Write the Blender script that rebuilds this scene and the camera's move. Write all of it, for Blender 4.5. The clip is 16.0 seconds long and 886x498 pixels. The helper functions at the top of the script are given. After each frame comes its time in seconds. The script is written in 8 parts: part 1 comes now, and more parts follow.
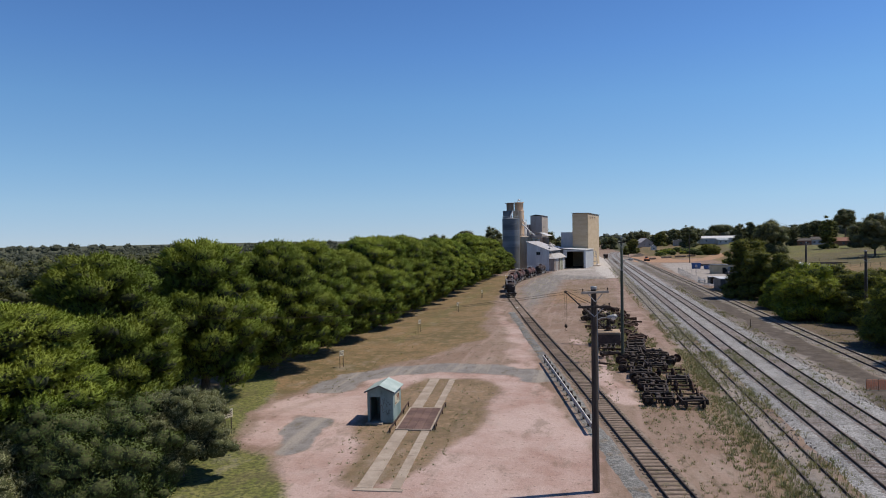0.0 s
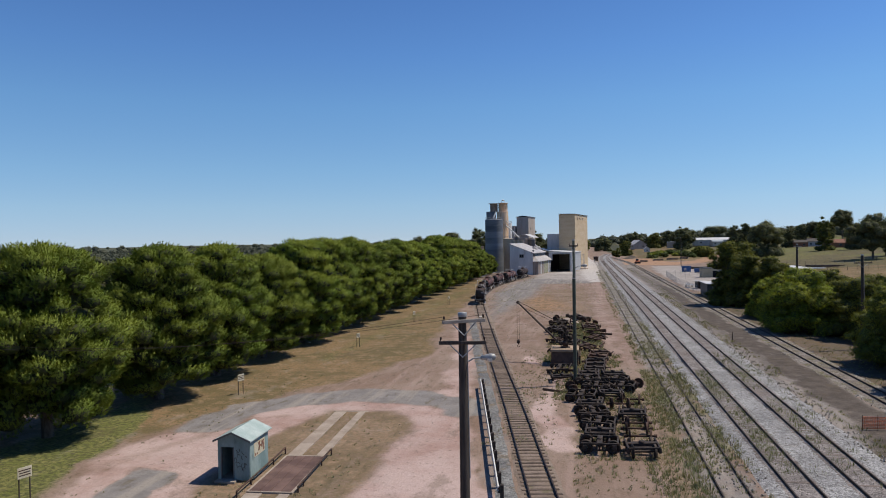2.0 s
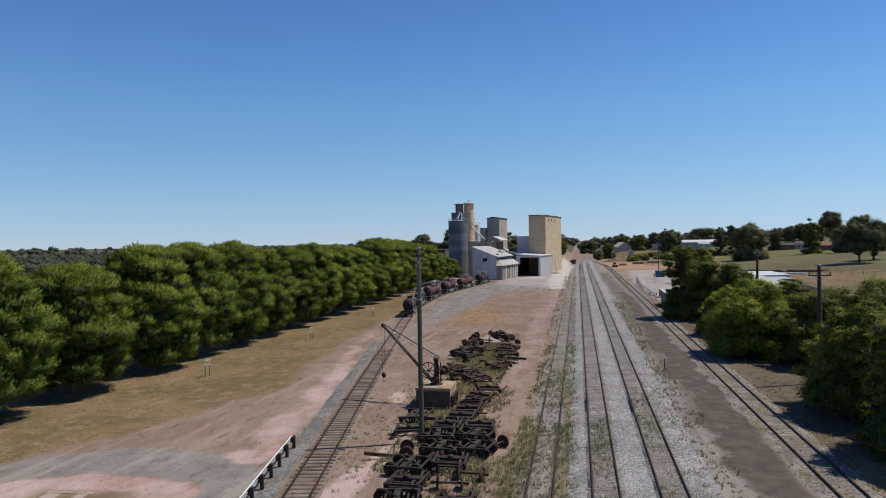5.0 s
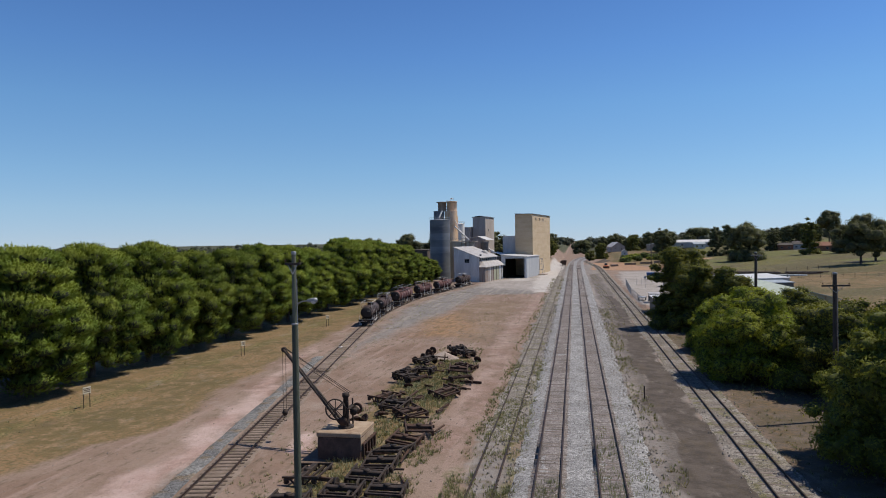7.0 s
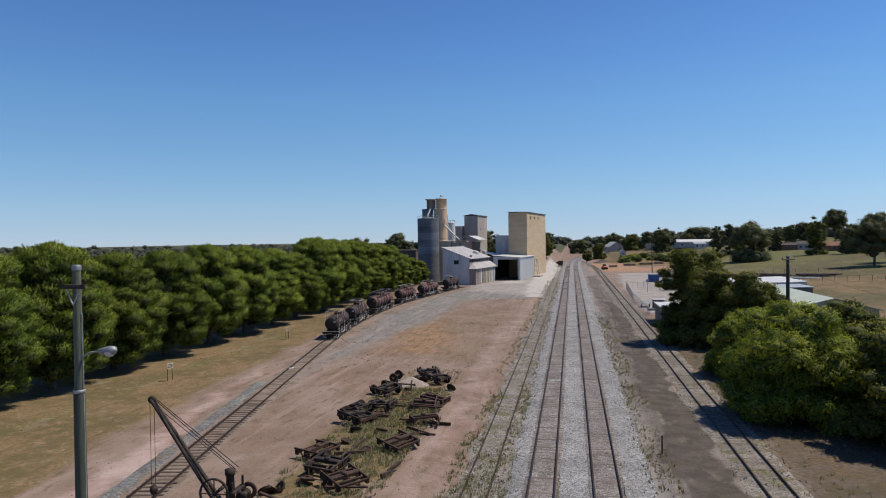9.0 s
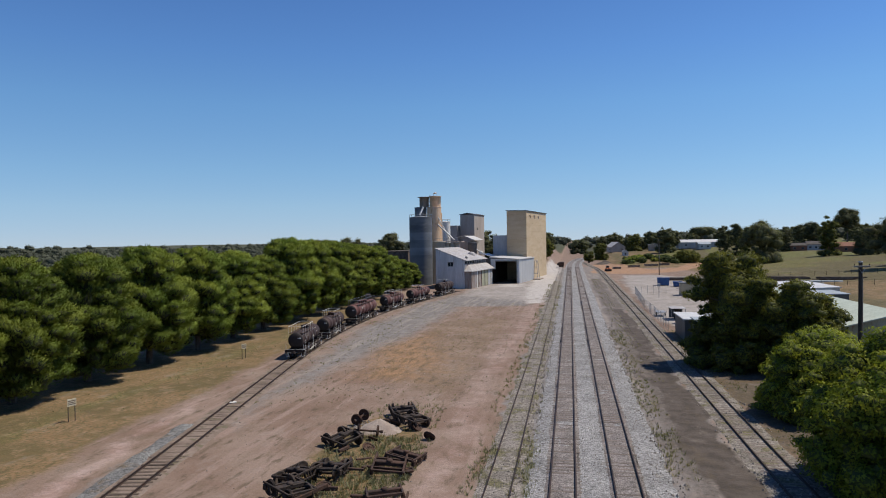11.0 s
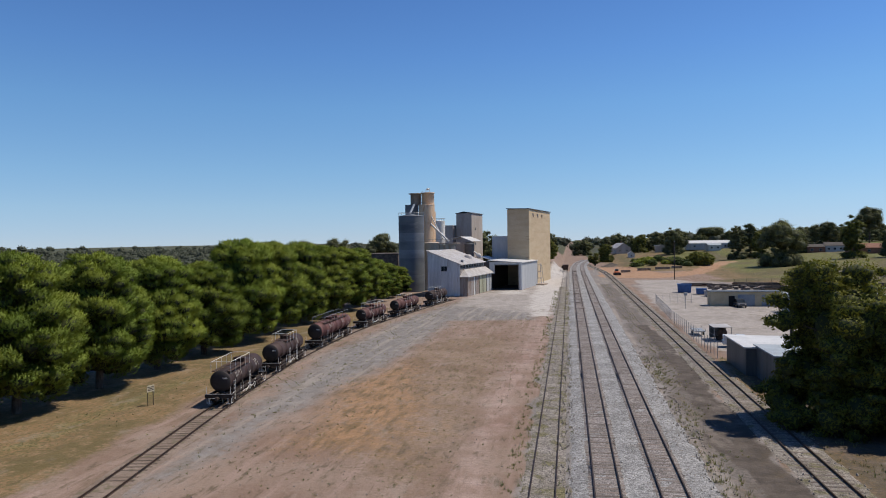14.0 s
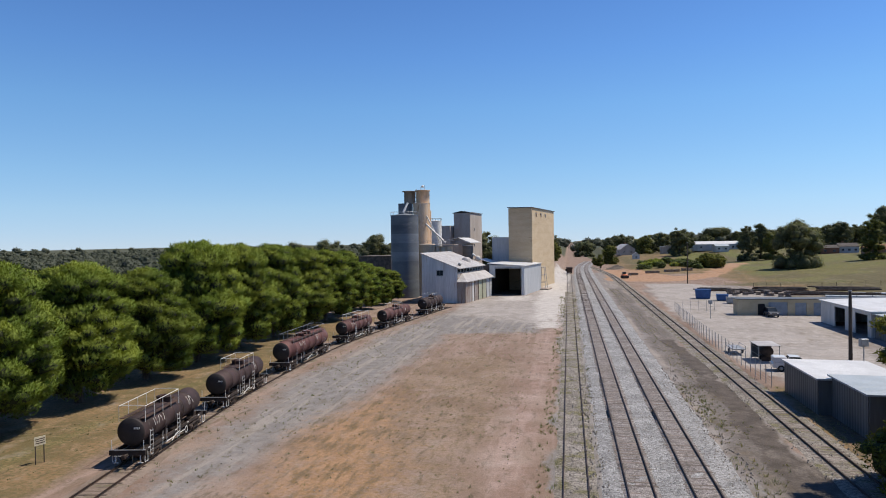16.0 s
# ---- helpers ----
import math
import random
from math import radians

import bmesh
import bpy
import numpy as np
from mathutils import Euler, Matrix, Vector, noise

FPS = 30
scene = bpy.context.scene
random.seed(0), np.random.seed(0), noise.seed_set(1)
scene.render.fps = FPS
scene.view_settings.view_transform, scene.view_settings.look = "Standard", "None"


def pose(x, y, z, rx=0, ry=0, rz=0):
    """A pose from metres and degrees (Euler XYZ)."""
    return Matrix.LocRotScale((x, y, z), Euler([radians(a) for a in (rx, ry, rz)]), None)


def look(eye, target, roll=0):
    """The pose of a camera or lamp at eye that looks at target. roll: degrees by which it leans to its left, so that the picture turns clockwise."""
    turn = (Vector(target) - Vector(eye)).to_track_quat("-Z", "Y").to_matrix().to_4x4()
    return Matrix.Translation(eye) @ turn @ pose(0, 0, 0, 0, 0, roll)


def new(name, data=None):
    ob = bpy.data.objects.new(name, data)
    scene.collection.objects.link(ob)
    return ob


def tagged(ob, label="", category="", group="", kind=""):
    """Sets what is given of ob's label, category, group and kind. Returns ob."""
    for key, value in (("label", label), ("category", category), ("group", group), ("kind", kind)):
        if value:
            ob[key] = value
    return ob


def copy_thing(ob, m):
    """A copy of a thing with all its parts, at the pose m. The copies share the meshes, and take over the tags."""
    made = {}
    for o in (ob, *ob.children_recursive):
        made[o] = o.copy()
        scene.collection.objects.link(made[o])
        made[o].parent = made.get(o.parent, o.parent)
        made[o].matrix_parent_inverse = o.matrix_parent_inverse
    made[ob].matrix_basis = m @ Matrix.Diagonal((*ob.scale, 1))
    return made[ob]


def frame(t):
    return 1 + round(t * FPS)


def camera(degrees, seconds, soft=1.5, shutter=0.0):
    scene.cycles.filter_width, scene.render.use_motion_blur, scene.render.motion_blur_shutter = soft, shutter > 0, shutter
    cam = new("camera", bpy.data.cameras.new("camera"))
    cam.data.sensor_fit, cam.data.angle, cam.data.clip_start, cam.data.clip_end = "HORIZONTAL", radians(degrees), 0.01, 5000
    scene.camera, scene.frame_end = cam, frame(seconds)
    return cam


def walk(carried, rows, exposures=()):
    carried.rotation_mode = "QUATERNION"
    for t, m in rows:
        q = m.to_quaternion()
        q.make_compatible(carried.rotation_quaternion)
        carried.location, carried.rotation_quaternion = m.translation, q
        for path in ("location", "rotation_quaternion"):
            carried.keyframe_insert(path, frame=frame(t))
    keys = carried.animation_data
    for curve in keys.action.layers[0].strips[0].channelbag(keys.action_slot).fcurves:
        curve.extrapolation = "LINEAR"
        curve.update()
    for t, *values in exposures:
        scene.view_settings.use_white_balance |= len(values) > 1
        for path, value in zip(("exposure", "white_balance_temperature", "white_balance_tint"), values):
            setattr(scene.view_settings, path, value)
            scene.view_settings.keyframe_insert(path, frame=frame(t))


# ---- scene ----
cam = camera(66.0, 16.0, soft=1.0)
METRES, EYE, TILT, LEAN, TURN = 96.0, 14.4, 0.0, 0.0, 11.6
ROWS = [
    (0.0, 0.0, 0.0000, 0.0, -0.015, -0.950, 0.96),
    (0.5, 0.016, 0.0318, -0.0003, -0.037, -0.935, 0.96),
    (1.0, 0.0346, 0.0630, -0.0004, -0.067, -0.890, 0.97),
    (1.5, 0.0553, 0.0936, -0.0005, -0.112, -0.845, 0.98),
    (2.0, 0.0795, 0.1254, -0.0006, -0.142, -0.801, 1.0),
    (2.5, 0.1034, 0.1547, 0.0, -0.180, -0.786, 0.99),
    (3.0, 0.1285, 0.1835, 0.0003, -0.232, -0.756, 0.97),
    (3.5, 0.153, 0.2099, 0.0009, -0.269, -0.733, 0.98),
    (4.0, 0.1795, 0.2386, 0.0013, -0.314, -0.703, 0.96),
    (6.5, 0.2777, 0.4037, 0.0018, -0.651, -0.696, 0.92),
    (7.0, 0.2891, 0.4407, 0.0021, -0.718, -0.726, 0.9),
    (7.5, 0.2992, 0.4787, 0.0028, -0.778, -0.771, 0.87),
    (8.0, 0.3083, 0.5174, 0.0027, -0.838, -0.748, 0.88),
    (8.5, 0.3164, 0.5586, 0.0033, -0.898, -0.793, 0.86),
    (9.0, 0.3231, 0.5984, 0.0035, -0.950, -0.793, 0.86),
    (11.5, 0.3478, 0.8075, 0.0048, -1.070, -0.801, 0.84),
    (12.0, 0.3518, 0.8490, 0.0051, -1.085, -0.793, 0.85),
    (12.5, 0.3555, 0.8901, 0.0055, -1.107, -0.793, 0.82),
    (13.0, 0.3591, 0.9314, 0.0056, -1.115, -0.778, 0.82),
    (13.5, 0.3621, 0.9695, 0.0059, -1.137, -0.763, 0.83),
    (14.0, 0.3658, 1.0101, 0.006, -1.137, -0.748, 0.84),
    (14.5, 0.3693, 1.0509, 0.0061, -1.152, -0.718, 0.86),
    (15.0, 0.3727, 1.0939, 0.0063, -1.160, -0.696, 0.86),
    (15.5, 0.3756, 1.1343, 0.0066, -1.182, -0.673, 0.89),
    (16.0, 0.3786, 1.1740, 0.0068, -1.190, -0.658, 0.92),
]
EXPOSURES = [(0.0, -0.12), (13.0, -0.12), (14.5, -0.04), (16.0, 0.12)]
walk(cam, [(t, pose(0, 0, EYE, TILT, LEAN, TURN) @ pose(METRES * x, METRES * y, METRES * z, 90 + pitch, roll, yaw)) for t, x, y, z, yaw, pitch, roll in ROWS], EXPOSURES)
SUN_AZ, SUN_EL = radians(69), radians(60)  # clockwise from +y, and above the ground


def make_world():
    w = bpy.data.worlds.new("sky")
    scene.world = w
    w.use_nodes = True
    n, l = w.node_tree.nodes, w.node_tree.links
    sky = n.new("ShaderNodeTexSky")
    sky.sky_type = "NISHITA"
    sky.sun_disc = False
    sky.sun_elevation, sky.sun_rotation = SUN_EL, SUN_AZ
    sky.air_density, sky.dust_density, sky.ozone_density, sky.altitude = 0.75, 0.0, 1.6, 300
    bg = n["Background"]
    bg.inputs["Strength"].default_value = SKY_STRENGTH
    tone = n.new("ShaderNodeMix")  # the deep blue of dry inland air
    tone.data_type, tone.blend_type = "RGBA", "MULTIPLY"
    tone.inputs[0].default_value = 1.0
    co, high = n.new("ShaderNodeTexCoord"), n.new("ShaderNodeMapping")  # clear air: the pale band at the skyline is thin
    high.inputs["Location"].default_value, high.inputs["Scale"].default_value = (0, 0, 0.045), (1, 1, 0.94)
    l.new(co.outputs["Generated"], high.inputs["Vector"])
    l.new(high.outputs["Vector"], sky.inputs["Vector"])
    l.new(sky.outputs["Color"], tone.inputs[6])
    sep, haze = n.new("ShaderNodeSeparateXYZ"), n.new("ShaderNodeValToRGB")  # dust in the low air: greyer at the skyline, deeper blue aloft
    l.new(co.outputs["Generated"], sep.inputs[0])
    l.new(sep.outputs["Z"], haze.inputs["Fac"])
    while len(haze.color_ramp.elements) < len(SKY_HAZE):
        haze.color_ramp.elements.new(0.5)
    for e, (z, c) in zip(haze.color_ramp.elements, SKY_HAZE):
        e.position, e.color = z, (*[v * k for v, k in zip(c, SKY_TONE)], 1)
    l.new(haze.outputs["Color"], tone.inputs[7])
    l.new(tone.outputs[2], bg.inputs["Color"])
    lamp = bpy.data.lights.new("sun", "SUN")
    lamp.energy, lamp.angle, lamp.color = SUN_STRENGTH, radians(0.53), (1.0, 0.905, 0.765)
    sun = new("sun", lamp)
    way = Vector((math.sin(SUN_AZ) * math.cos(SUN_EL), math.cos(SUN_AZ) * math.cos(SUN_EL), math.sin(SUN_EL)))
    sun.matrix_world = look(way * 300, (0, 0, 0))


SKY_STRENGTH, SUN_STRENGTH = 0.109, 4.8
SKY_TONE = (0.85, 1.09, 1.27)
SKY_HAZE = ((0.0, (1.06, 0.80, 0.76)), (0.05, (1.14, 0.96, 0.85)), (0.10, (1.10, 1.04, 0.94)), (0.19, (1.02, 1.10, 1.07)), (0.26, (0.90, 1.03, 1.13)), (0.36, (0.78, 0.92, 1.10)), (0.6, (0.64, 0.72, 0.84)), (1.0, (0.6, 0.68, 0.8)))
make_world()

# ---- materials ----


def nodes_of(name):
    m = bpy.data.materials.new(name)
    m.use_nodes = True
    return m, m.node_tree.nodes, m.node_tree.links, m.node_tree.nodes["Principled BSDF"]


def noise_node(n, l, vec, scale, detail=4.0, rough=0.55):
    t = n.new("ShaderNodeTexNoise")
    t.inputs["Scale"].default_value = scale
    t.inputs["Detail"].default_value = detail
    t.inputs["Roughness"].default_value = rough
    l.new(vec, t.inputs["Vector"])
    return t.outputs["Fac"]


def ramp(n, l, fac, lo, hi):
    r = n.new("ShaderNodeMapRange")
    r.interpolation_type = "SMOOTHSTEP"
    r.inputs["From Min"].default_value, r.inputs["From Max"].default_value = lo, hi
    l.new(fac, r.inputs["Value"])
    return r.outputs["Result"]


def mix(n, l, fac, a, b, mode="MIX"):
    m = n.new("ShaderNodeMix")
    m.data_type, m.blend_type = "RGBA", mode
    if isinstance(fac, (int, float)):
        m.inputs[0].default_value = fac
    else:
        l.new(fac, m.inputs[0])
    for k, v in ((6, a), (7, b)):
        if isinstance(v, tuple):
            m.inputs[k].default_value = (*v, 1)
        else:
            l.new(v, m.inputs[k])
    return m.outputs[2]


def value_of(n, l, fac, lo, hi):
    r = n.new("ShaderNodeMapRange")
    r.inputs["To Min"].default_value, r.inputs["To Max"].default_value = lo, hi
    l.new(fac, r.inputs["Value"])
    c = n.new("ShaderNodeCombineColor")
    for i in range(3):
        l.new(r.outputs["Result"], c.inputs[i])
    return c.outputs["Color"]


def deeper(c, k=0.75):
    return tuple(v * k for v in c)


def material(name, a, b, scale=0.8, fine=9.0, rough=0.85, metal=0.0, bump=0.3, stain=None, stain_at=(0.56, 0.66), stretch=(1, 1, 1), rnd=0.0, spread=(0.35, 0.65), bump_scale=0, grain=0.32):
    a, b, stain = deeper(a), deeper(b), deeper(stain) if stain else None
    m, n, l, p = nodes_of(name)
    geo = n.new("ShaderNodeNewGeometry")
    mp = n.new("ShaderNodeMapping")
    mp.inputs["Scale"].default_value = stretch
    l.new(geo.outputs["Position"], mp.inputs["Vector"])
    vec = mp.outputs["Vector"]
    col = mix(n, l, ramp(n, l, noise_node(n, l, vec, scale), *spread), a, b)
    f = noise_node(n, l, vec, fine, 5.0, 0.65)
    col = mix(n, l, 1.0, col, value_of(n, l, f, 1 - grain, 1 + grain), "MULTIPLY")
    if stain:
        col = mix(n, l, ramp(n, l, noise_node(n, l, vec, scale * 1.7, 6.0, 0.6), *stain_at), col, stain)
    if rnd:
        info = n.new("ShaderNodeObjectInfo")
        col = mix(n, l, 1.0, col, value_of(n, l, info.outputs["Random"], 1 - rnd, 1 + rnd), "MULTIPLY")
    l.new(col, p.inputs["Base Color"])
    p.inputs["Roughness"].default_value, p.inputs["Metallic"].default_value = rough, metal
    if bump:
        bn = n.new("ShaderNodeBump")
        bn.inputs["Strength"].default_value, bn.inputs["Distance"].default_value = bump, 0.05
        l.new(noise_node(n, l, vec, bump_scale, 4.0) if bump_scale else f, bn.inputs["Height"])
        l.new(bn.outputs["Normal"], p.inputs["Normal"])
    return m


def crushed_rock(name, a, b, stain, stain_at):
    """Loose broken stones, each of its own tone with dark gaps, over slow stains of dirt."""
    m, n, l, p = nodes_of(name)
    geo = n.new("ShaderNodeNewGeometry")
    pos = geo.outputs["Position"]
    col = mix(n, l, ramp(n, l, noise_node(n, l, pos, 0.35, 5.0), 0.35, 0.65), deeper(a), deeper(b))
    col = mix(n, l, ramp(n, l, noise_node(n, l, pos, 0.6, 6.0, 0.6), *stain_at), col, deeper(stain))
    height = []
    for scale, lo, hi in ((9.5, 0.55, 1.45), (4.5, 0.9, 1.1)):
        v = n.new("ShaderNodeTexVoronoi")
        v.inputs["Scale"].default_value = scale
        l.new(pos, v.inputs["Vector"])
        tone = n.new("ShaderNodeSeparateColor")
        l.new(v.outputs["Color"], tone.inputs[0])
        col = mix(n, l, 1.0, col, value_of(n, l, tone.outputs[0], lo, hi), "MULTIPLY")
        height.append(v.outputs["Distance"])
    l.new(col, p.inputs["Base Color"])
    p.inputs["Roughness"].default_value = 0.95
    p.inputs["Specular IOR Level"].default_value = 0.2
    bn = n.new("ShaderNodeBump")
    bn.invert = True
    bn.inputs["Strength"].default_value, bn.inputs["Distance"].default_value = 1.0, 0.06
    l.new(height[0], bn.inputs["Height"])
    l.new(bn.outputs["Normal"], p.inputs["Normal"])
    return m


def corrugated(name, a, b, axis_angle, pitch=0.25, stain=None, rough=0.5, metal=0.0, stain_at=(0.58, 0.68)):
    """Ribbed sheet steel: ribs stand across the direction axis_angle (radians from +x), streaked downwards."""
    m = material(name, a, b, 0.6, 5.0, rough, metal, 0.0, stain, stretch=(1, 1, 0.12), stain_at=stain_at)
    n, l = m.node_tree.nodes, m.node_tree.links
    p = n["Principled BSDF"]
    geo = n.new("ShaderNodeNewGeometry")
    dot = n.new("ShaderNodeVectorMath")
    dot.operation = "DOT_PRODUCT"
    k = 2 * math.pi / pitch
    dot.inputs[1].default_value = (math.cos(axis_angle) * k, math.sin(axis_angle) * k, 0)
    l.new(geo.outputs["Position"], dot.inputs[0])
    s = n.new("ShaderNodeMath")
    s.operation = "SINE"
    l.new(dot.outputs["Value"], s.inputs[0])
    bn = n.new("ShaderNodeBump")
    bn.inputs["Strength"].default_value, bn.inputs["Distance"].default_value = 0.5, 0.03
    l.new(s.outputs[0], bn.inputs["Height"])
    l.new(bn.outputs["Normal"], p.inputs["Normal"])
    return m


def foliage(name, a, b, scale=0.5, rnd=0.2, trans=0.35, vary=0.25):
    m, n, l, p = nodes_of(name)
    geo = n.new("ShaderNodeNewGeometry")
    col = mix(n, l, ramp(n, l, noise_node(n, l, geo.outputs["Position"], scale, 3.0), 0.35, 0.65), a, b)
    col = mix(n, l, 1.0, col, value_of(n, l, geo.outputs["Random Per Island"], 1 - vary, 1 + vary), "MULTIPLY")
    if rnd:
        info = n.new("ShaderNodeObjectInfo")
        col = mix(n, l, 1.0, col, value_of(n, l, info.outputs["Random"], 1 - rnd, 1 + rnd), "MULTIPLY")
    l.new(col, p.inputs["Base Color"])
    p.inputs["Roughness"].default_value = 0.7
    p.inputs["Specular IOR Level"].default_value = 0.2
    tr = n.new("ShaderNodeBsdfTranslucent")
    l.new(mix(n, l, 1.0, col, (1.0, 1.0, 0.55), "MULTIPLY"), tr.inputs["Color"])
    ms = n.new("ShaderNodeMixShader")
    ms.inputs[0].default_value = trans
    out = n["Material Output"]
    l.new(p.outputs[0], ms.inputs[1])
    l.new(tr.outputs[0], ms.inputs[2])
    l.new(ms.outputs[0], out.inputs["Surface"])
    return m


ROT = radians(-9.5)  # the works stand turned a little from the rails
M = {}
M["rail"] = material("rusty_rail_steel", (0.045, 0.032, 0.026), (0.085, 0.05, 0.036), 1.5, 20, 0.6, 0.4, 0.1)
M["sleeper"] = material("weathered_sleeper_timber", (0.17, 0.135, 0.12), (0.24, 0.2, 0.18), 1.2, 14, 0.95, 0, 0.5, rnd=0.3)
M["sleeper_dark"] = material("old_sleeper_timber", (0.105, 0.076, 0.06), (0.18, 0.135, 0.105), 1.2, 14, 0.95, 0, 0.5, rnd=0.35)
M["ballast"] = crushed_rock("crushed_rock_ballast", (0.285, 0.283, 0.288), (0.39, 0.388, 0.394), (0.27, 0.245, 0.22), (0.58, 0.78))
M["dirt_fill"] = material("trodden_brown_dirt", (0.22, 0.165, 0.13), (0.31, 0.24, 0.195), 0.5, 6.0, 0.95, 0, 0.6, (0.17, 0.145, 0.09), (0.52, 0.66), grain=0.6)
M["ballast_old"] = crushed_rock("dirty_old_ballast", (0.24, 0.215, 0.19), (0.34, 0.31, 0.285), (0.19, 0.175, 0.10), (0.48, 0.64))
M["ballast_fouled"] = crushed_rock("oil_browned_ballast", (0.25, 0.226, 0.22), (0.325, 0.296, 0.289), (0.22, 0.195, 0.185), (0.45, 0.66))
M["ballast_blue"] = crushed_rock("blue_grey_crushed_rock", (0.18, 0.18, 0.185), (0.27, 0.27, 0.265), (0.23, 0.185, 0.14), (0.5, 0.66))
M["wood_pole"] = material("grey_weathered_pole_timber", (0.055, 0.042, 0.034), (0.10, 0.08, 0.066), 2.0, 12, 0.95, 0, 0.5, stretch=(6, 6, 0.4))
M["green_pole"] = material("treated_greenish_pole_timber", (0.125, 0.14, 0.10), (0.20, 0.21, 0.15), 2.0, 12, 0.9, 0, 0.4, stretch=(6, 6, 0.4))
M["grey_arm"] = material("bleached_grey_timber", (0.27, 0.245, 0.22), (0.38, 0.35, 0.32), 2.0, 12, 0.95, 0, 0.4)
M["splice"] = material("dark_green_pole_timber", (0.07, 0.085, 0.06), (0.12, 0.13, 0.095), 2.0, 12, 0.9, 0, 0.4, stretch=(6, 6, 0.4))
M["dark_metal"] = material("black_rusted_iron", (0.036, 0.028, 0.024), (0.08, 0.056, 0.045), 2.5, 16, 0.75, 0.3, 0.3, (0.10, 0.045, 0.025), (0.62, 0.72))
M["rust"] = material("brown_rusted_iron", (0.055, 0.035, 0.028), (0.11, 0.06, 0.042), 2.0, 16, 0.85, 0.2, 0.3, (0.17, 0.075, 0.04), (0.58, 0.7))
M["tank"] = material("faded_maroon_tank_paint", (0.085, 0.030, 0.028), (0.145, 0.062, 0.055), 0.7, 9, 0.75, 0.1, 0.2, (0.15, 0.10, 0.095), (0.6, 0.74), rnd=0.3)
M["tank_dark"] = material("sooty_maroon_tank_paint", (0.034, 0.018, 0.017), (0.068, 0.037, 0.034), 0.7, 9, 0.75, 0.1, 0.2, (0.10, 0.075, 0.07), (0.6, 0.74), rnd=0.2)
M["tank_black"] = material("near_black_tank_end", (0.014, 0.011, 0.011), (0.032, 0.024, 0.023), 0.9, 9, 0.7, 0, 0.2, (0.05, 0.035, 0.03), (0.6, 0.74))
M["white_paint"] = material("dirty_white_paint", (0.76, 0.75, 0.71), (0.94, 0.93, 0.89), 1.5, 12, 0.6, 0, 0.1)
M["faded_white"] = material("faded_white_paint", (0.40, 0.37, 0.34), (0.58, 0.55, 0.51), 1.5, 12, 0.8, 0, 0.1, (0.2, 0.12, 0.1), (0.52, 0.64))
M["grey_steel"] = material("galvanised_steel", (0.36, 0.37, 0.38), (0.5, 0.51, 0.52), 1.5, 12, 0.5, 0.4, 0.1)
M["concrete"] = material("pale_worn_concrete", (0.36, 0.29, 0.235), (0.47, 0.395, 0.33), 0.8, 10, 0.95, 0, 0.3, (0.34, 0.26, 0.2), (0.58, 0.72))
M["block_brick"] = material("dark_brown_brick", (0.10, 0.062, 0.05), (0.17, 0.105, 0.085), 1.2, 10, 0.95, 0, 0.3, (0.07, 0.05, 0.045), (0.55, 0.7))
M["crane_block"] = material("tan_worn_concrete", (0.40, 0.29, 0.20), (0.52, 0.40, 0.29), 0.8, 10, 0.95, 0, 0.3, (0.27, 0.17, 0.11), (0.56, 0.7))
M["teal"] = material("faded_teal_shed_paint", (0.20, 0.30, 0.30), (0.32, 0.42, 0.41), 0.9, 10, 0.8, 0, 0.2, (0.14, 0.2, 0.2), (0.6, 0.72), stretch=(1, 1, 0.4))
M["teal_roof"] = material("pale_green_roof_sheet", (0.44, 0.55, 0.52), (0.58, 0.67, 0.64), 0.9, 10, 0.55, 0.1, 0.1)
M["tan_panel"] = material("tan_silo_panels", (0.64, 0.485, 0.305), (0.71, 0.56, 0.37), 0.5, 7, 0.7, 0, 0.1, (0.50, 0.375, 0.23), (0.6, 0.7), stretch=(0.3, 0.3, 1.2))
M["grey_panel"] = material("grey_brown_concrete_panels", (0.47, 0.41, 0.36), (0.55, 0.49, 0.44), 0.4, 7, 0.85, 0, 0.1, stretch=(1, 1, 0.2))
M["silo_steel"] = material("dull_blue_grey_silo_steel", (0.13, 0.145, 0.17), (0.20, 0.22, 0.245), 0.25, 7, 0.7, 0.1, 0.05, (0.26, 0.27, 0.28), (0.56, 0.72), stretch=(0.35, 0.35, 1.1), rnd=0.22)
M["silo_orange"] = material("orange_stained_concrete_silo", (0.72, 0.48, 0.30), (0.84, 0.64, 0.46), 0.5, 7, 0.9, 0, 0.1, (0.50, 0.29, 0.15), (0.56, 0.7), stretch=(1, 1, 0.25))
M["silo_pale"] = material("tan_stained_concrete", (0.74, 0.60, 0.45), (0.84, 0.72, 0.58), 0.5, 7, 0.9, 0, 0.1, stretch=(1, 1, 0.25))
M["silo_brown"] = material("brown_stained_concrete_silo", (0.34, 0.255, 0.20), (0.46, 0.37, 0.29), 0.5, 7, 0.9, 0, 0.1, stretch=(1, 1, 0.25))
M["tin_wall"] = corrugated("pale_blue_corrugated_wall", (0.60, 0.63, 0.66), (0.76, 0.78, 0.80), ROT, 0.4, (0.42, 0.37, 0.34), stain_at=(0.6, 0.72))
M["tin_side"] = corrugated("pale_grey_corrugated_wall", (0.50, 0.52, 0.55), (0.60, 0.62, 0.64), ROT + math.pi / 2, 0.5)
M["tin_rusty"] = corrugated("rusty_patched_corrugated_wall", (0.42, 0.40, 0.385), (0.30, 0.25, 0.225), ROT + math.pi / 2, 0.4, (0.22, 0.115, 0.075), stain_at=(0.5, 0.62))
